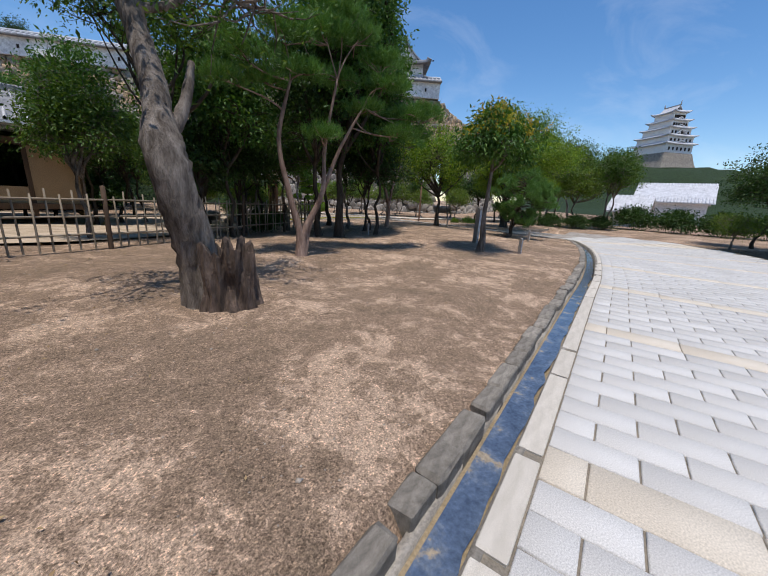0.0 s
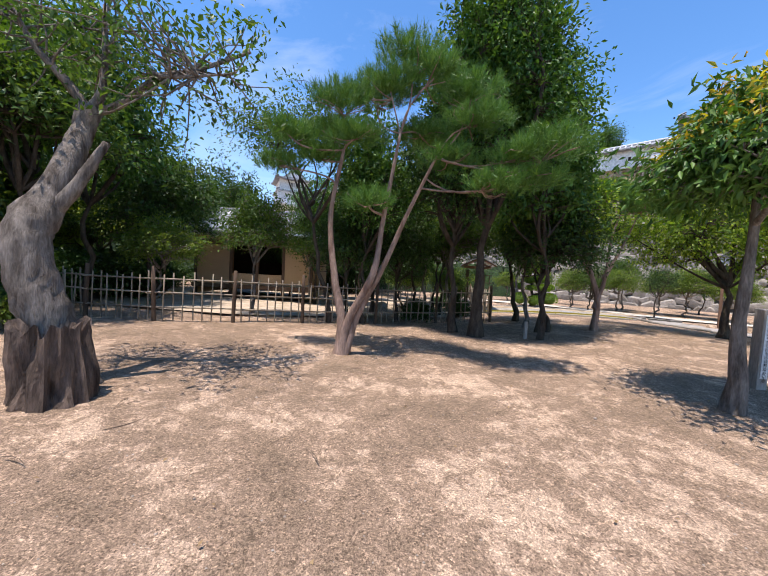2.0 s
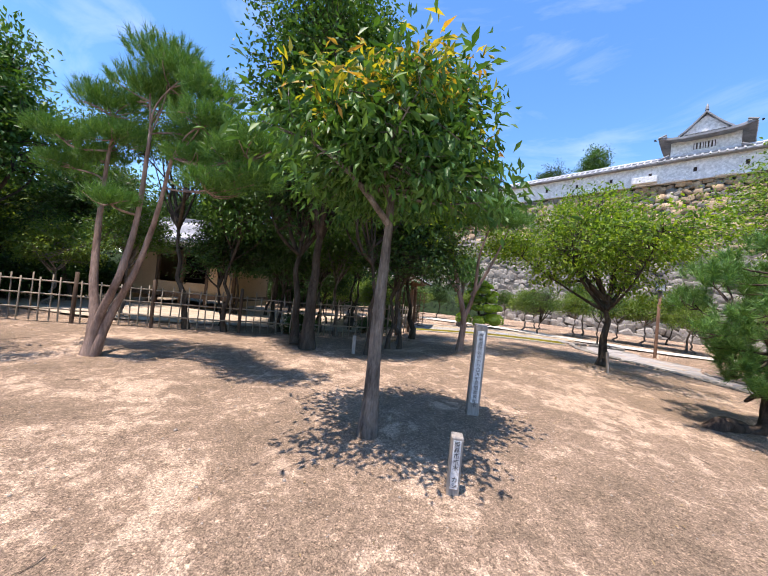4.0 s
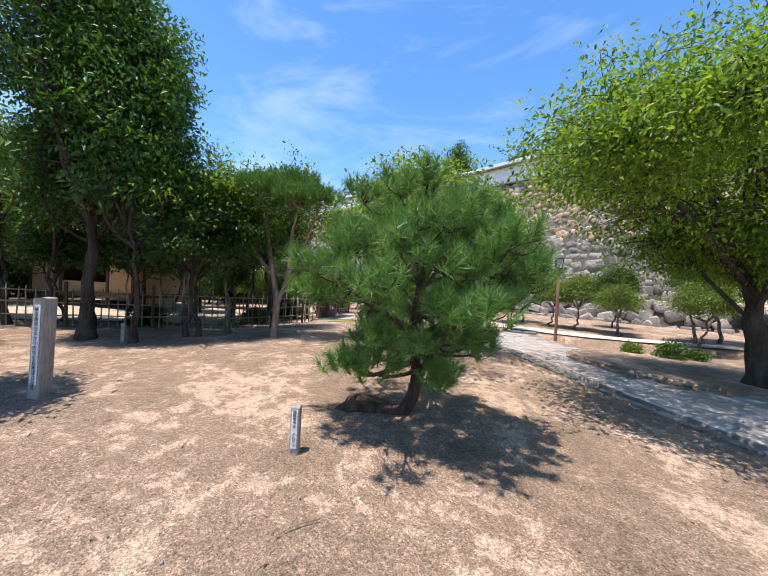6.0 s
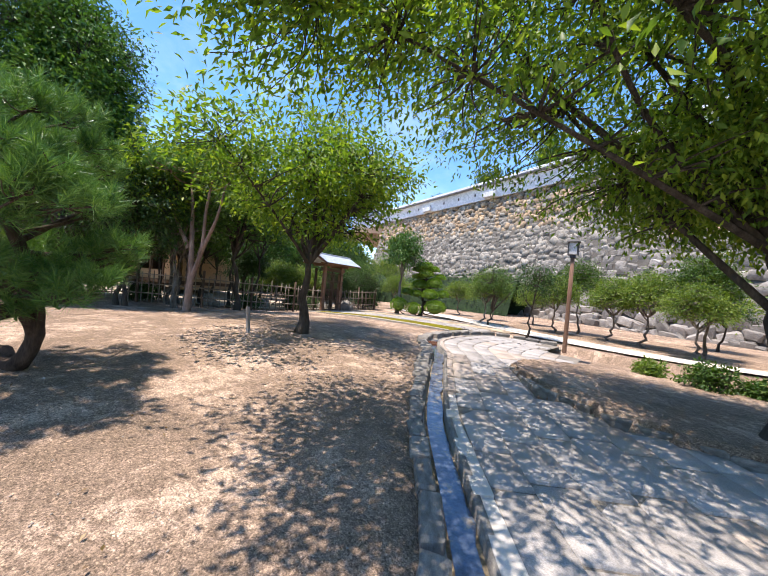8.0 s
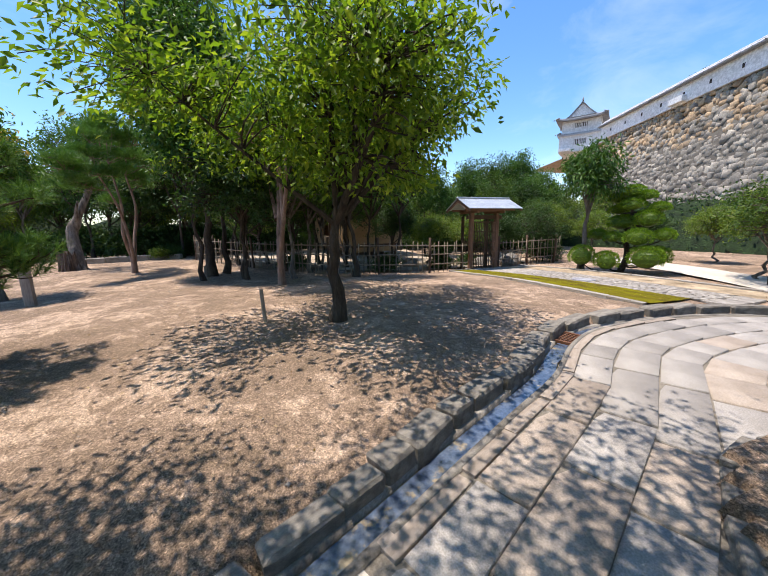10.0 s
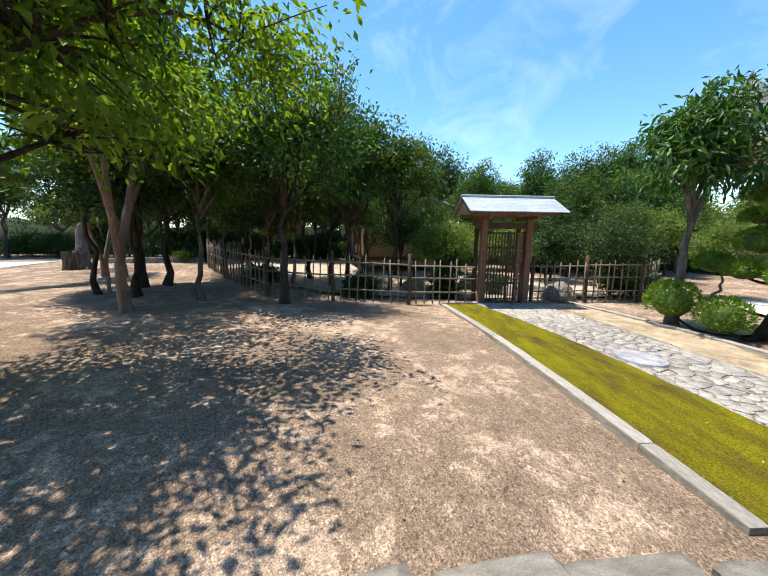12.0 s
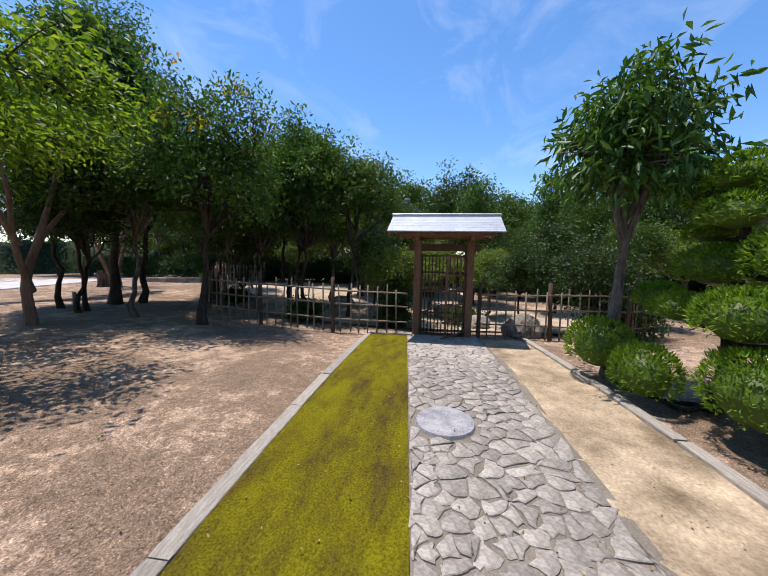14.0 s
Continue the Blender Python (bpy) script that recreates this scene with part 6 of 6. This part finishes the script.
scatter([(1, 12.6, 16.6, 0.8, 30), (0, 14.4, 15.2, 0.85, 90), (1, 10.6, 18.2, 0.7, 160), (2, 13.2, 12.4, 0.9, 220), (0, 16.5, 13.4, 1.0, 300), (3, 8.2, 19.6, 0.72, 20), (3, 3.5, 19.0, 0.68, 60), (1, 7.0, 21.0, 0.7, 100), (0, 11.5, 21.5, 0.62, 140), (3, 9.2, 19.0, 0.78, 30), (3, 10.4, 17.4, 0.66, 200), (3, 6.2, 19.9, 0.72, 250), (3, 12.2, 15.4, 0.7, 310), (1, 13.8, 17.4, 0.9, 45)], "young trees below the rampart")
# low growth under the woods
shrub = broadleaf("shrub", "dark undergrowth below the trees", (-300, -200, 0), 0.02, straight(0.25, (0, 0), 0.02), (0, 0, 0.62), (1.0, 1.0, 0.62), 230, 20, 0.13, 0.17, LEAF_DEEP, BARK_DARK, 4, 0.015, -0.75, category="bush")
stock.append(shrub)
low = []
for k in range(70):
    a = radians(92 + k * 2.5)
    d = fr.uniform(16, 24)
    x, y = 1.5 + math.cos(a) * d, 11.5 + math.sin(a) * d * 0.8
    if clear(x, y) and not (x > -9 and y > 20) and not (-15 < x < -5 and 5 < y < 14):
        low.append((5, x, y, float(fr.uniform(1.0, 1.7)), int(fr.integers(0, 360))))
for k in range(14):
    low.append((5, -15.5 + fr.uniform(-1, 1), -9 + k * 1.4, float(fr.uniform(1.0, 1.5)), int(fr.integers(0, 360))))
low += [(5, -4.6, 8.6, 0.55, 40), (5, -3.3, 13.9, 0.5, 80), (5, -3.2, 11.6, 0.55, 120), (5, -4.0, 15.6, 0.5, 160), (5, -3.4, 19.0, 0.8, 200), (5, -11.6, 3.0, 0.6, 240), (5, 24.5, 2.0, 1.5, 0), (5, 24.0, 4.5, 1.5, 50), (5, 23.4, 7.0, 1.6, 100), (5, 26.0, 0.0, 1.5, 150), (5, 15.5, 9.4, 0.9, 20), (5, 17.0, 8.3, 0.9, 70), (5, 14.0, 10.6, 0.8, 130), (5, 18.6, 7.4, 0.9, 180)]
scatter(low, "undergrowth")
scatter([(1, 16.2, 10.6, 1.3, 0), (3, 17.6, 8.8, 1.25, 60), (1, 19.0, 7.2, 1.15, 140), (3, 14.8, 12.6, 1.2, 200), (1, 22.6, 8.8, 1.3, 260), (0, 12.4, -1.9, 1.05, 10), (2, 13.8, -3.6, 1.3, 70), (0, 15.4, -0.6, 1.0, 130), (4, 11.6, -4.6, 1.2, 200)], "trees across the plaza")
broadleaf("small_maple", "small drooping light green tree in the plaza bed", lift(13.2, -0.2), 0.05, straight(0.6, (0, 0), 0.02), (0, 0, 1.05), (0.85, 0.85, 0.55), 240, 22, 0.075, 0.12, LEAF_LIGHT, BARK_GREY, 7, 0.03, -0.9, 0.35, 0.9)
# trees on top of the rampart
for k, (x, y, s) in enumerate(((8.0, 38.0, 1.2), (1.0, 44.0, 1.5), (-6.5, 46.5, 1.3), (-16.0, 51.0, 1.2), (11.5, 35.5, 1.1), (22.0, 37.0, 1.3))):
    c = copy_thing(stock[(0, 2, 4)[k % 3]], pose(x, y, 11.0, 0, 0, 50 * k))
    c.scale = (s, s, s)
    c["group"] = "trees on the rampart"
for r in stock:
    for o in (*r.children_recursive, r):
        bpy.data.objects.remove(o)


def wooded_bank():
    """A long low bank of thick growth that closes the garden's far side."""
    v, q = [], []
    n, m = 150, 9
    for i in range(n):
        a = radians(84 + i * 1.25)
        for j in range(m):
            u = j / (m - 1)
            h = 2.7 * math.sin(u * math.pi) ** 0.6 * (1 + 0.45 * noise.noise(Vector((i * 0.21, u * 2, 3.0)))) - 0.2
            d = 27.5 + 7 * u + 1.2 * noise.noise(Vector((i * 0.17, u * 3, 7.0)))
            v.append((-1.0 + math.cos(a) * d, 9.0 + math.sin(a) * d * (0.95 if math.sin(a) < 0 else 0.72), h + 0.5 * noise.noise(Vector((i * 0.9, j * 1.3, 1.0)))))
    for i in range(n - 1):
        for j in range(m - 1):
            q.append((i * m + j, (i + 1) * m + j, (i + 1) * m + j + 1, i * m + j + 1))
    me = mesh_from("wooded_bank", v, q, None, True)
    # bank sheet painted as the shade within, leaves are laid over it
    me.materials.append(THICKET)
    bank = tagged(new("wooded_bank", me), "thick undergrowth closing the garden's far side, shade painted dark inside", "undergrowth", kind="structure")
    p = np.array(v).reshape(n, m, 3)[:, :6].reshape(-1, 3)
    c = p[rng.integers(0, len(p), 26000)] + rng.normal(0, 0.35, (26000, 3))
    leaves("thicket_leaves", c, 0.2, LEAF_DEEP, bank, 0.45, 0.5, 0.2)


wooded_bank()


# the terrace on which the rampart's trees and buildings stand
def terrace():
    me = mesh_from("terrace", [(19.3, 26.2, 11.7), (3.1, 36.6, 11.7), (-24, 48.0, 11.7), (-45, 56, 11.7), (-45, 95, 11.7), (60, 95, 11.7), (60, 48, 11.7), (44, 39.2, 11.7)], [(0, 1, 6, 7), (1, 2, 5, 6), (2, 3, 4, 5)])
    me.materials.append(PALE_DIRT)
    tagged(new("terrace", me), "castle terrace behind the rampart", "ground", kind="structure")


terrace()


# ---- garden paths: moss, flagstones, border stones ----
def strip(name, pts_left, pts_right, dz, material, label, category="path", n=24):
    a, _ = spline(pts_left, 0.2)
    b, _ = spline(pts_right, 0.2)
    k = n
    a = np.stack([np.interp(np.linspace(0, 1, k), np.linspace(0, 1, len(a)), a[:, i]) for i in (0, 1)], 1)
    b = np.stack([np.interp(np.linspace(0, 1, k), np.linspace(0, 1, len(b)), b[:, i]) for i in (0, 1)], 1)
    m = 10
    v, q = [], []
    for i in range(k):
        for j in range(m + 1):
            p = a[i] + (b[i] - a[i]) * j / m
            bump = 0.012 * noise.noise(Vector((p[0] * 5, p[1] * 5, 2.0)))
            v.append((p[0], p[1], float(lie(*p)) + dz + bump))
    for i in range(k - 1):
        for j in range(m):
            q.append((i * (m + 1) + j, (i + 1) * (m + 1) + j, (i + 1) * (m + 1) + j + 1, i * (m + 1) + j + 1))
    me = mesh_from(name, v, q, None, True)
    me.materials.append(material)
    return tagged(new(name, me), label, category, kind="structure")


def ly(x):
    return 13.50 + 0.045 * (x + 1.9)


def my(x):
    return 14.34 + 0.11 * (x + 1.9)


strip("moss_strip", [(-1.95, ly(-1.95) + 0.10), (0, ly(0) + 0.10), (2, ly(2) + 0.10), (4.38, ly(4.38) + 0.1)], [(-1.95, my(-1.95)), (0, my(0)), (2, my(2)), (4.4, my(4.3))], 0.045, MOSS, "yellow-green moss beside the stone path", "moss", 60)
strip("sandy_strip", [(-2.0, 15.75), (0, 15.95), (2, 16.0), (5.2, 16.2)], [(-2.0, 16.62), (0, 16.78), (2, 16.92), (5.6, 17.25)], 0.035, SAND, "pale sandy strip beside the flagstones", "ground", 40)
strip("flagstone_bed", [(-2.0, my(-2.0)), (0, my(0)), (2, my(2)), (4.44, my(4.4))], [(-2.0, 15.78), (0, 15.98), (2, 16.05), (4.6, 16.25)], 0.036, GROUT, "earthy joints between the flagstones", "path", 40)
strip("far_path", [(-2.6, 20.6), (1.2, 18.9), (4.5, 17.2), (7.6, 16.1), (12, 15.6), (20, 15.2)], [(-2.4, 22.2), (1.8, 20.4), (5.0, 18.6), (8.2, 17.3), (12, 16.6), (20, 16.3)], 0.05, SLAB_BEIGE, "pale path running below the rampart", "path", 60)
strip("garden_ground", [(-16, 6.6), (-9.3, 6.0), (-5.4, 9.2), (-3.3, 11.0), (-3.0, 18.4)], [(-20, 20), (-14, 17), (-10, 16), (-8, 16), (-7, 20)], 0.05, PALE_DIRT, "pale raked ground of the garden inside the fence", "ground", 50)


def border(points, w, top, L0, L1, material, label, group):
    root = thing("border_stones", label, "kerb", kind="structure")
    c, s = spline(points, 0.05)
    me = mesh_bm("border_stone", boxm(-0.5, 0.5, -0.5, 0.5, -1, 0, 0.04))
    d = 0.0
    while d < s[-1] - L1 * 0.6:
        L = rng.uniform(L0, L1)
        i = int(np.clip(np.searchsorted(s, d + L / 2), 1, len(c) - 2))
        t = c[i + 1] - c[i - 1]
        i0, i1 = max(0, i - 8), min(len(c) - 1, i + 8)
        fall = math.degrees(math.atan2(float(lie(*c[i1])) - float(lie(*c[i0])), np.linalg.norm(c[i1] - c[i0])))
        part("border_stone", me, material, root, "", pose(c[i][0], c[i][1], float(lie(*c[i])) + top + rng.normal(0, 0.0012), rng.normal(0, 0.25), -fall, math.degrees(math.atan2(t[1], t[0]))) @ Matrix.Diagonal((L - 0.012, w, 0.16, 1)))
        d += L


border([(-1.98, ly(-2.0) + 0.04), (0, ly(0) + 0.04), (2, ly(2) + 0.04), (4.4, ly(4.4) + 0.04)], 0.115, 0.05, 0.6, 1.2, KERB_GARDEN, "pale border stones along the moss", "moss border")
border([(-1.98, ly(-2.0)), (-2.0, 14.0), (-2.02, 14.45)], 0.095, 0.06, 0.4, 0.6, KERB_GARDEN, "pale border stones before the gate", "gate border")
border([(-2.2, 16.66), (0, 16.82), (2, 16.96), (4.2, 17.15), (6.4, 17.5)], 0.11, 0.07, 0.8, 1.4, KERB_GARDEN, "pale long border stones beside the path", "path border")


def convex_cells(x0, x1, ylo, yhi, count, seed):
    """Crazy paving: cells round scattered seeds, cut by the lines midway between them."""
    r = np.random.default_rng(seed)
    pts = []
    tries = 0
    while len(pts) < count and tries < 20000:
        tries += 1
        x = r.uniform(x0, x1)
        y = r.uniform(ylo(x), yhi(x))
        gap = r.uniform(0.075, 0.23)
        if all((x - a) ** 2 + (y - b) ** 2 > gap ** 2 for a, b in pts):
            pts.append((x, y))
    pts = np.array(pts)
    cells = []
    for i, (x, y) in enumerate(pts):
        poly = [(x - 0.4, y - 0.4), (x + 0.4, y - 0.4), (x + 0.4, y + 0.4), (x - 0.4, y + 0.4)]
        near = np.argsort(((pts - pts[i]) ** 2).sum(1))[1:16]
        for j in near:
            mx, my_ = (pts[j] + pts[i]) / 2
            nx, ny = pts[j] - pts[i]
            out = []
            for k in range(len(poly)):
                a, b = poly[k], poly[(k + 1) % len(poly)]
                da, db = (a[0] - mx) * nx + (a[1] - my_) * ny, (b[0] - mx) * nx + (b[1] - my_) * ny
                if da <= 0:
                    out.append(a)
                if (da < 0) != (db < 0) and abs(da - db) > 1e-9:
                    f = da / (da - db)
                    out.append((a[0] + (b[0] - a[0]) * f, a[1] + (b[1] - a[1]) * f))
            poly = out
            if len(poly) < 3:
                break
        if len(poly) >= 3:
            poly = [(px, min(max(py, ylo(px)), yhi(px))) for px, py in poly]
            cells.append(((x, y), poly))
    return cells


def flagstones():
    root = thing("flagstone_path", "path of irregular grey flagstones leading to the gate", "path", kind="structure")
    def lo(x):
        return my(x) + 0.01
    def hi(x):
        return 15.76 + 0.06 * (x + 2)
    cells = sorted(convex_cells(-1.95, 4.42, lo, hi, 440, 5), key=lambda q: abs(q[0][0] - 2.4))
    rest = bmesh.new()
    for k, ((x, y), poly) in enumerate(cells):
        if math.hypot(x - 1.92, y - 15.08) < 0.30:
            continue
        bm = bmesh.new()
        cx, cy = sum(p[0] for p in poly) / len(poly), sum(p[1] for p in poly) / len(poly)
        z = float(lie(cx, cy)) + 0.042 + rng.normal(0, 0.0018)
        poly = [q for a, b in zip(poly, poly[1:] + poly[:1]) for q in ((a[0] + rng.normal(0, 0.010), a[1] + rng.normal(0, 0.010)), ((a[0] + b[0]) / 2 + rng.normal(0, 0.012), (a[1] + b[1]) / 2 + rng.normal(0, 0.012)))]
        rings = []
        shrink = rng.uniform(0.9, 1.0)
        for s, dz in ((0.97 * shrink, -0.03), (0.94 * shrink, 0.0), (0.82 * shrink, 0.004)):
            rings.append([bm.verts.new(((p[0] - cx) * s, (p[1] - cy) * s, dz)) for p in poly])
        n = len(poly)
        try:
            for a, b in zip(rings, rings[1:]):
                for i in range(n):
                    bm.faces.new((a[i], a[(i + 1) % n], b[(i + 1) % n], b[i]))
            bm.faces.new(rings[-1])
        except ValueError:
            pass
        bmesh.ops.recalc_face_normals(bm, faces=bm.faces)
        at = pose(cx, cy, z, rng.normal(0, 0.35), rng.normal(0, 0.35), 0)
        if k < 300:
            part("flagstone", bm, FLAG, root, "", at)
        else:
            me = mesh_bm("flagstone", bm)
            me.transform(at)
            rest.from_mesh(me)
    part("flagstones", rest, FLAG, root)["kind"] = "stuff"
    bm = bmesh.new()
    bmesh.ops.create_circle(bm, cap_ends=True, segments=22, radius=0.29)
    for v in bm.verts:
        v.co.x *= 1.0 + 0.08 * noise.noise(v.co * 6)
        v.co.y *= 0.9
    r = bmesh.ops.extrude_face_region(bm, geom=list(bm.faces))
    for e in r["geom"]:
        if isinstance(e, bmesh.types.BMVert):
            e.co.z += 0.035
            e.co.x *= 0.95
            e.co.y *= 0.95
    bmesh.ops.recalc_face_normals(bm, faces=bm.faces)
    part("round_stone", bm, ROUND_STONE, root, "large round bluish stone with pale scratches", pose(1.92, 15.08, float(lie(1.92, 15.08)) + 0.03))


def island_kerb():
    root = thing("bed_edging", "low dark stone edging round a planted bed", "kerb", kind="structure")
    c, s = spline([(6.98, 10.9), (6.93, 10.35), (7.25, 9.65), (7.65, 9.2), (8.25, 8.85), (9.1, 8.6), (10.3, 8.45), (12, 8.3), (15, 8.4)], 0.05)
    shapes = [rough_stone(60 + k, 1, 1, 1, 0.10) for k in range(5)]
    for off, top, lab in ((0.0, 0.055, 0), (0.42, 0.09, 1)):
        d = 0.3 * lab
        k = 0
        while d < s[-1] - 0.6:
            L = rng.uniform(0.28, 0.5)
            i = int(np.clip(np.searchsorted(s, d + L / 2), 1, len(c) - 2))
            t = c[i + 1] - c[i - 1]
            t = t / np.linalg.norm(t)
            p = c[i] + np.array([-t[1], t[0]]) * (off + 0.08)
            part("kerb_stone", shapes[k % 5], KERB_DARK, root, "", pose(p[0], p[1], float(lie(*p)) + top, rng.normal(0, 2), rng.normal(0, 2), math.degrees(math.atan2(t[1], t[0]))) @ Matrix.Diagonal((L * 0.97, 0.12, 0.2, 1)))
            d += L
            k += 1


def low_blocks():
    """Low cut-stone edging left of the old tree."""
    root = thing("stone_edging", "low row of grey cut stone blocks", "kerb", kind="structure")
    pts = [(-11.1, 3.5), (-11.25, 2.75), (-11.25, 2.0), (-11.0, 1.25), (-10.6, 0.5), (-10.2, -0.4)]
    for k, (a, b) in enumerate(zip(pts, pts[1:])):
        c = ((a[0] + b[0]) / 2 - 0.12, (a[1] + b[1]) / 2)
        L = math.hypot(b[0] - a[0], b[1] - a[1])
        part("block", rough_stone(80 + k, L * 0.97, 0.28, 0.5, 0.05), KERB_DARK, root, "", pose(c[0], c[1], float(lie(*c)) + 0.26, 0, 0, math.degrees(math.atan2(b[1] - a[1], b[0] - a[0]))))


low_blocks()
island_kerb()
flagstones()


# ---- litter ----
def litter():
    n = 26000
    x, y = rng.uniform(-11, 9.5, n), rng.uniform(-2.5, 15.5, n)
    side, _ = from_gutter(x, y)
    ok = (side < -0.35) & (x > -11) & ~((y > 13.4) & (x > -2.2))
    x, y = x[ok], y[ok]
    patch = np.array([noise.noise(Vector((a * 0.8, b * 0.8, 9.0))) for a, b in zip(x, y)])
    keep_ = patch > rng.uniform(-0.5, 0.45, len(x))
    x, y = x[keep_], y[keep_]
    k = len(x)
    r = rng.uniform(0.0025, 0.0085, k) * (1 + (rng.random(k) < 0.02) * 1.6)
    o = np.array([(1, 0, 0), (0, 1, 0), (-1, 0, 0), (0, -1, 0), (0, 0, 0.7), (0, 0, -0.6)], float)
    v = o[None] * r[:, None, None] * rng.uniform(0.7, 1.3, (k, 6, 1))
    z = lie(x, y) + np.array([noise.noise(Vector((a * 0.9, b * 0.9, 0.3))) * 0.035 + noise.noise(Vector((a * 3.1, b * 3.1, 1.7))) * 0.012 for a, b in zip(x, y)]) + 0.003
    v = v + np.stack([x, y, z], 1)[:, None, :]
    f = np.array([(0, 1, 4), (1, 2, 4), (2, 3, 4), (3, 0, 4), (1, 0, 5), (2, 1, 5), (3, 2, 5), (0, 3, 5)])
    t = (f[None] + (np.arange(k) * 6)[:, None, None]).reshape(-1, 3)
    me = mesh_from("gravel", v.reshape(-1, 3), None, t)
    me.materials.append(PEBBLE)
    tagged(new("gravel", me), "loose grit and small pebbles on the earth", "gravel", kind="stuff")
    n = 1500
    x, y = rng.uniform(-10, 9, n), rng.uniform(-2, 14, n)
    side, _ = from_gutter(x, y)
    ok = side < -0.3
    c = np.stack([x[ok], y[ok], lie(x[ok], y[ok]) + 0.022], 1)
    root = thing("fallen_leaves", "scattered dry fallen leaves", "leaves", kind="stuff")
    leaves("dry_leaves", c, 0.032, DEAD_LEAF, root, 0.5, 0.95, 0.0)
    n = 420
    x, y = rng.uniform(-1.9, 4.7, n), rng.uniform(13.62, 16.9, n)
    c = np.stack([x, y, lie(x, y) + 0.064], 1)
    leaves("dry_leaves", c, 0.022, DEAD_LEAF, root, 0.55, 0.95, 0.0)
    tw = Tubes(4)
    for _ in range(90):
        a = np.array([rng.uniform(-9, 5), rng.uniform(-0.5, 11), 0])
        if from_gutter(a[:1], a[1:2])[0][0] > -0.4:
            continue
        a[2] = float(lie(a[0], a[1])) + 0.02
        an = rng.uniform(0, 6.28)
        b = a + np.array([math.cos(an), math.sin(an), 0]) * rng.uniform(0.06, 0.28)
        b[2] = float(lie(b[0], b[1])) + 0.02
        tw.add(curve_between(a, b, 0.06, 4), [0.004, 0.004, 0.003, 0.002], 4)
    me = tw.mesh("twigs")
    me.materials.append(TWIG)
    tagged(new("twigs", me), "dry twigs lying on the earth", "twigs", kind="stuff")


litter()
kerb_row()
border_row()
slab_pieces(*build_paving())
for o in list(scene.objects):
    if o.name.startswith("foot_stone"):
        o["category"] = "stone"
st = thing("foot_stone", "flat pale stone lying against the stump", "stone", (-7.28, 0.70, float(lie(-7.28, 0.7)) + 0.05), 30)
part("stone", rough_stone(99, 0.24, 0.13, 0.07, 0.2), KERB_PALE, st)
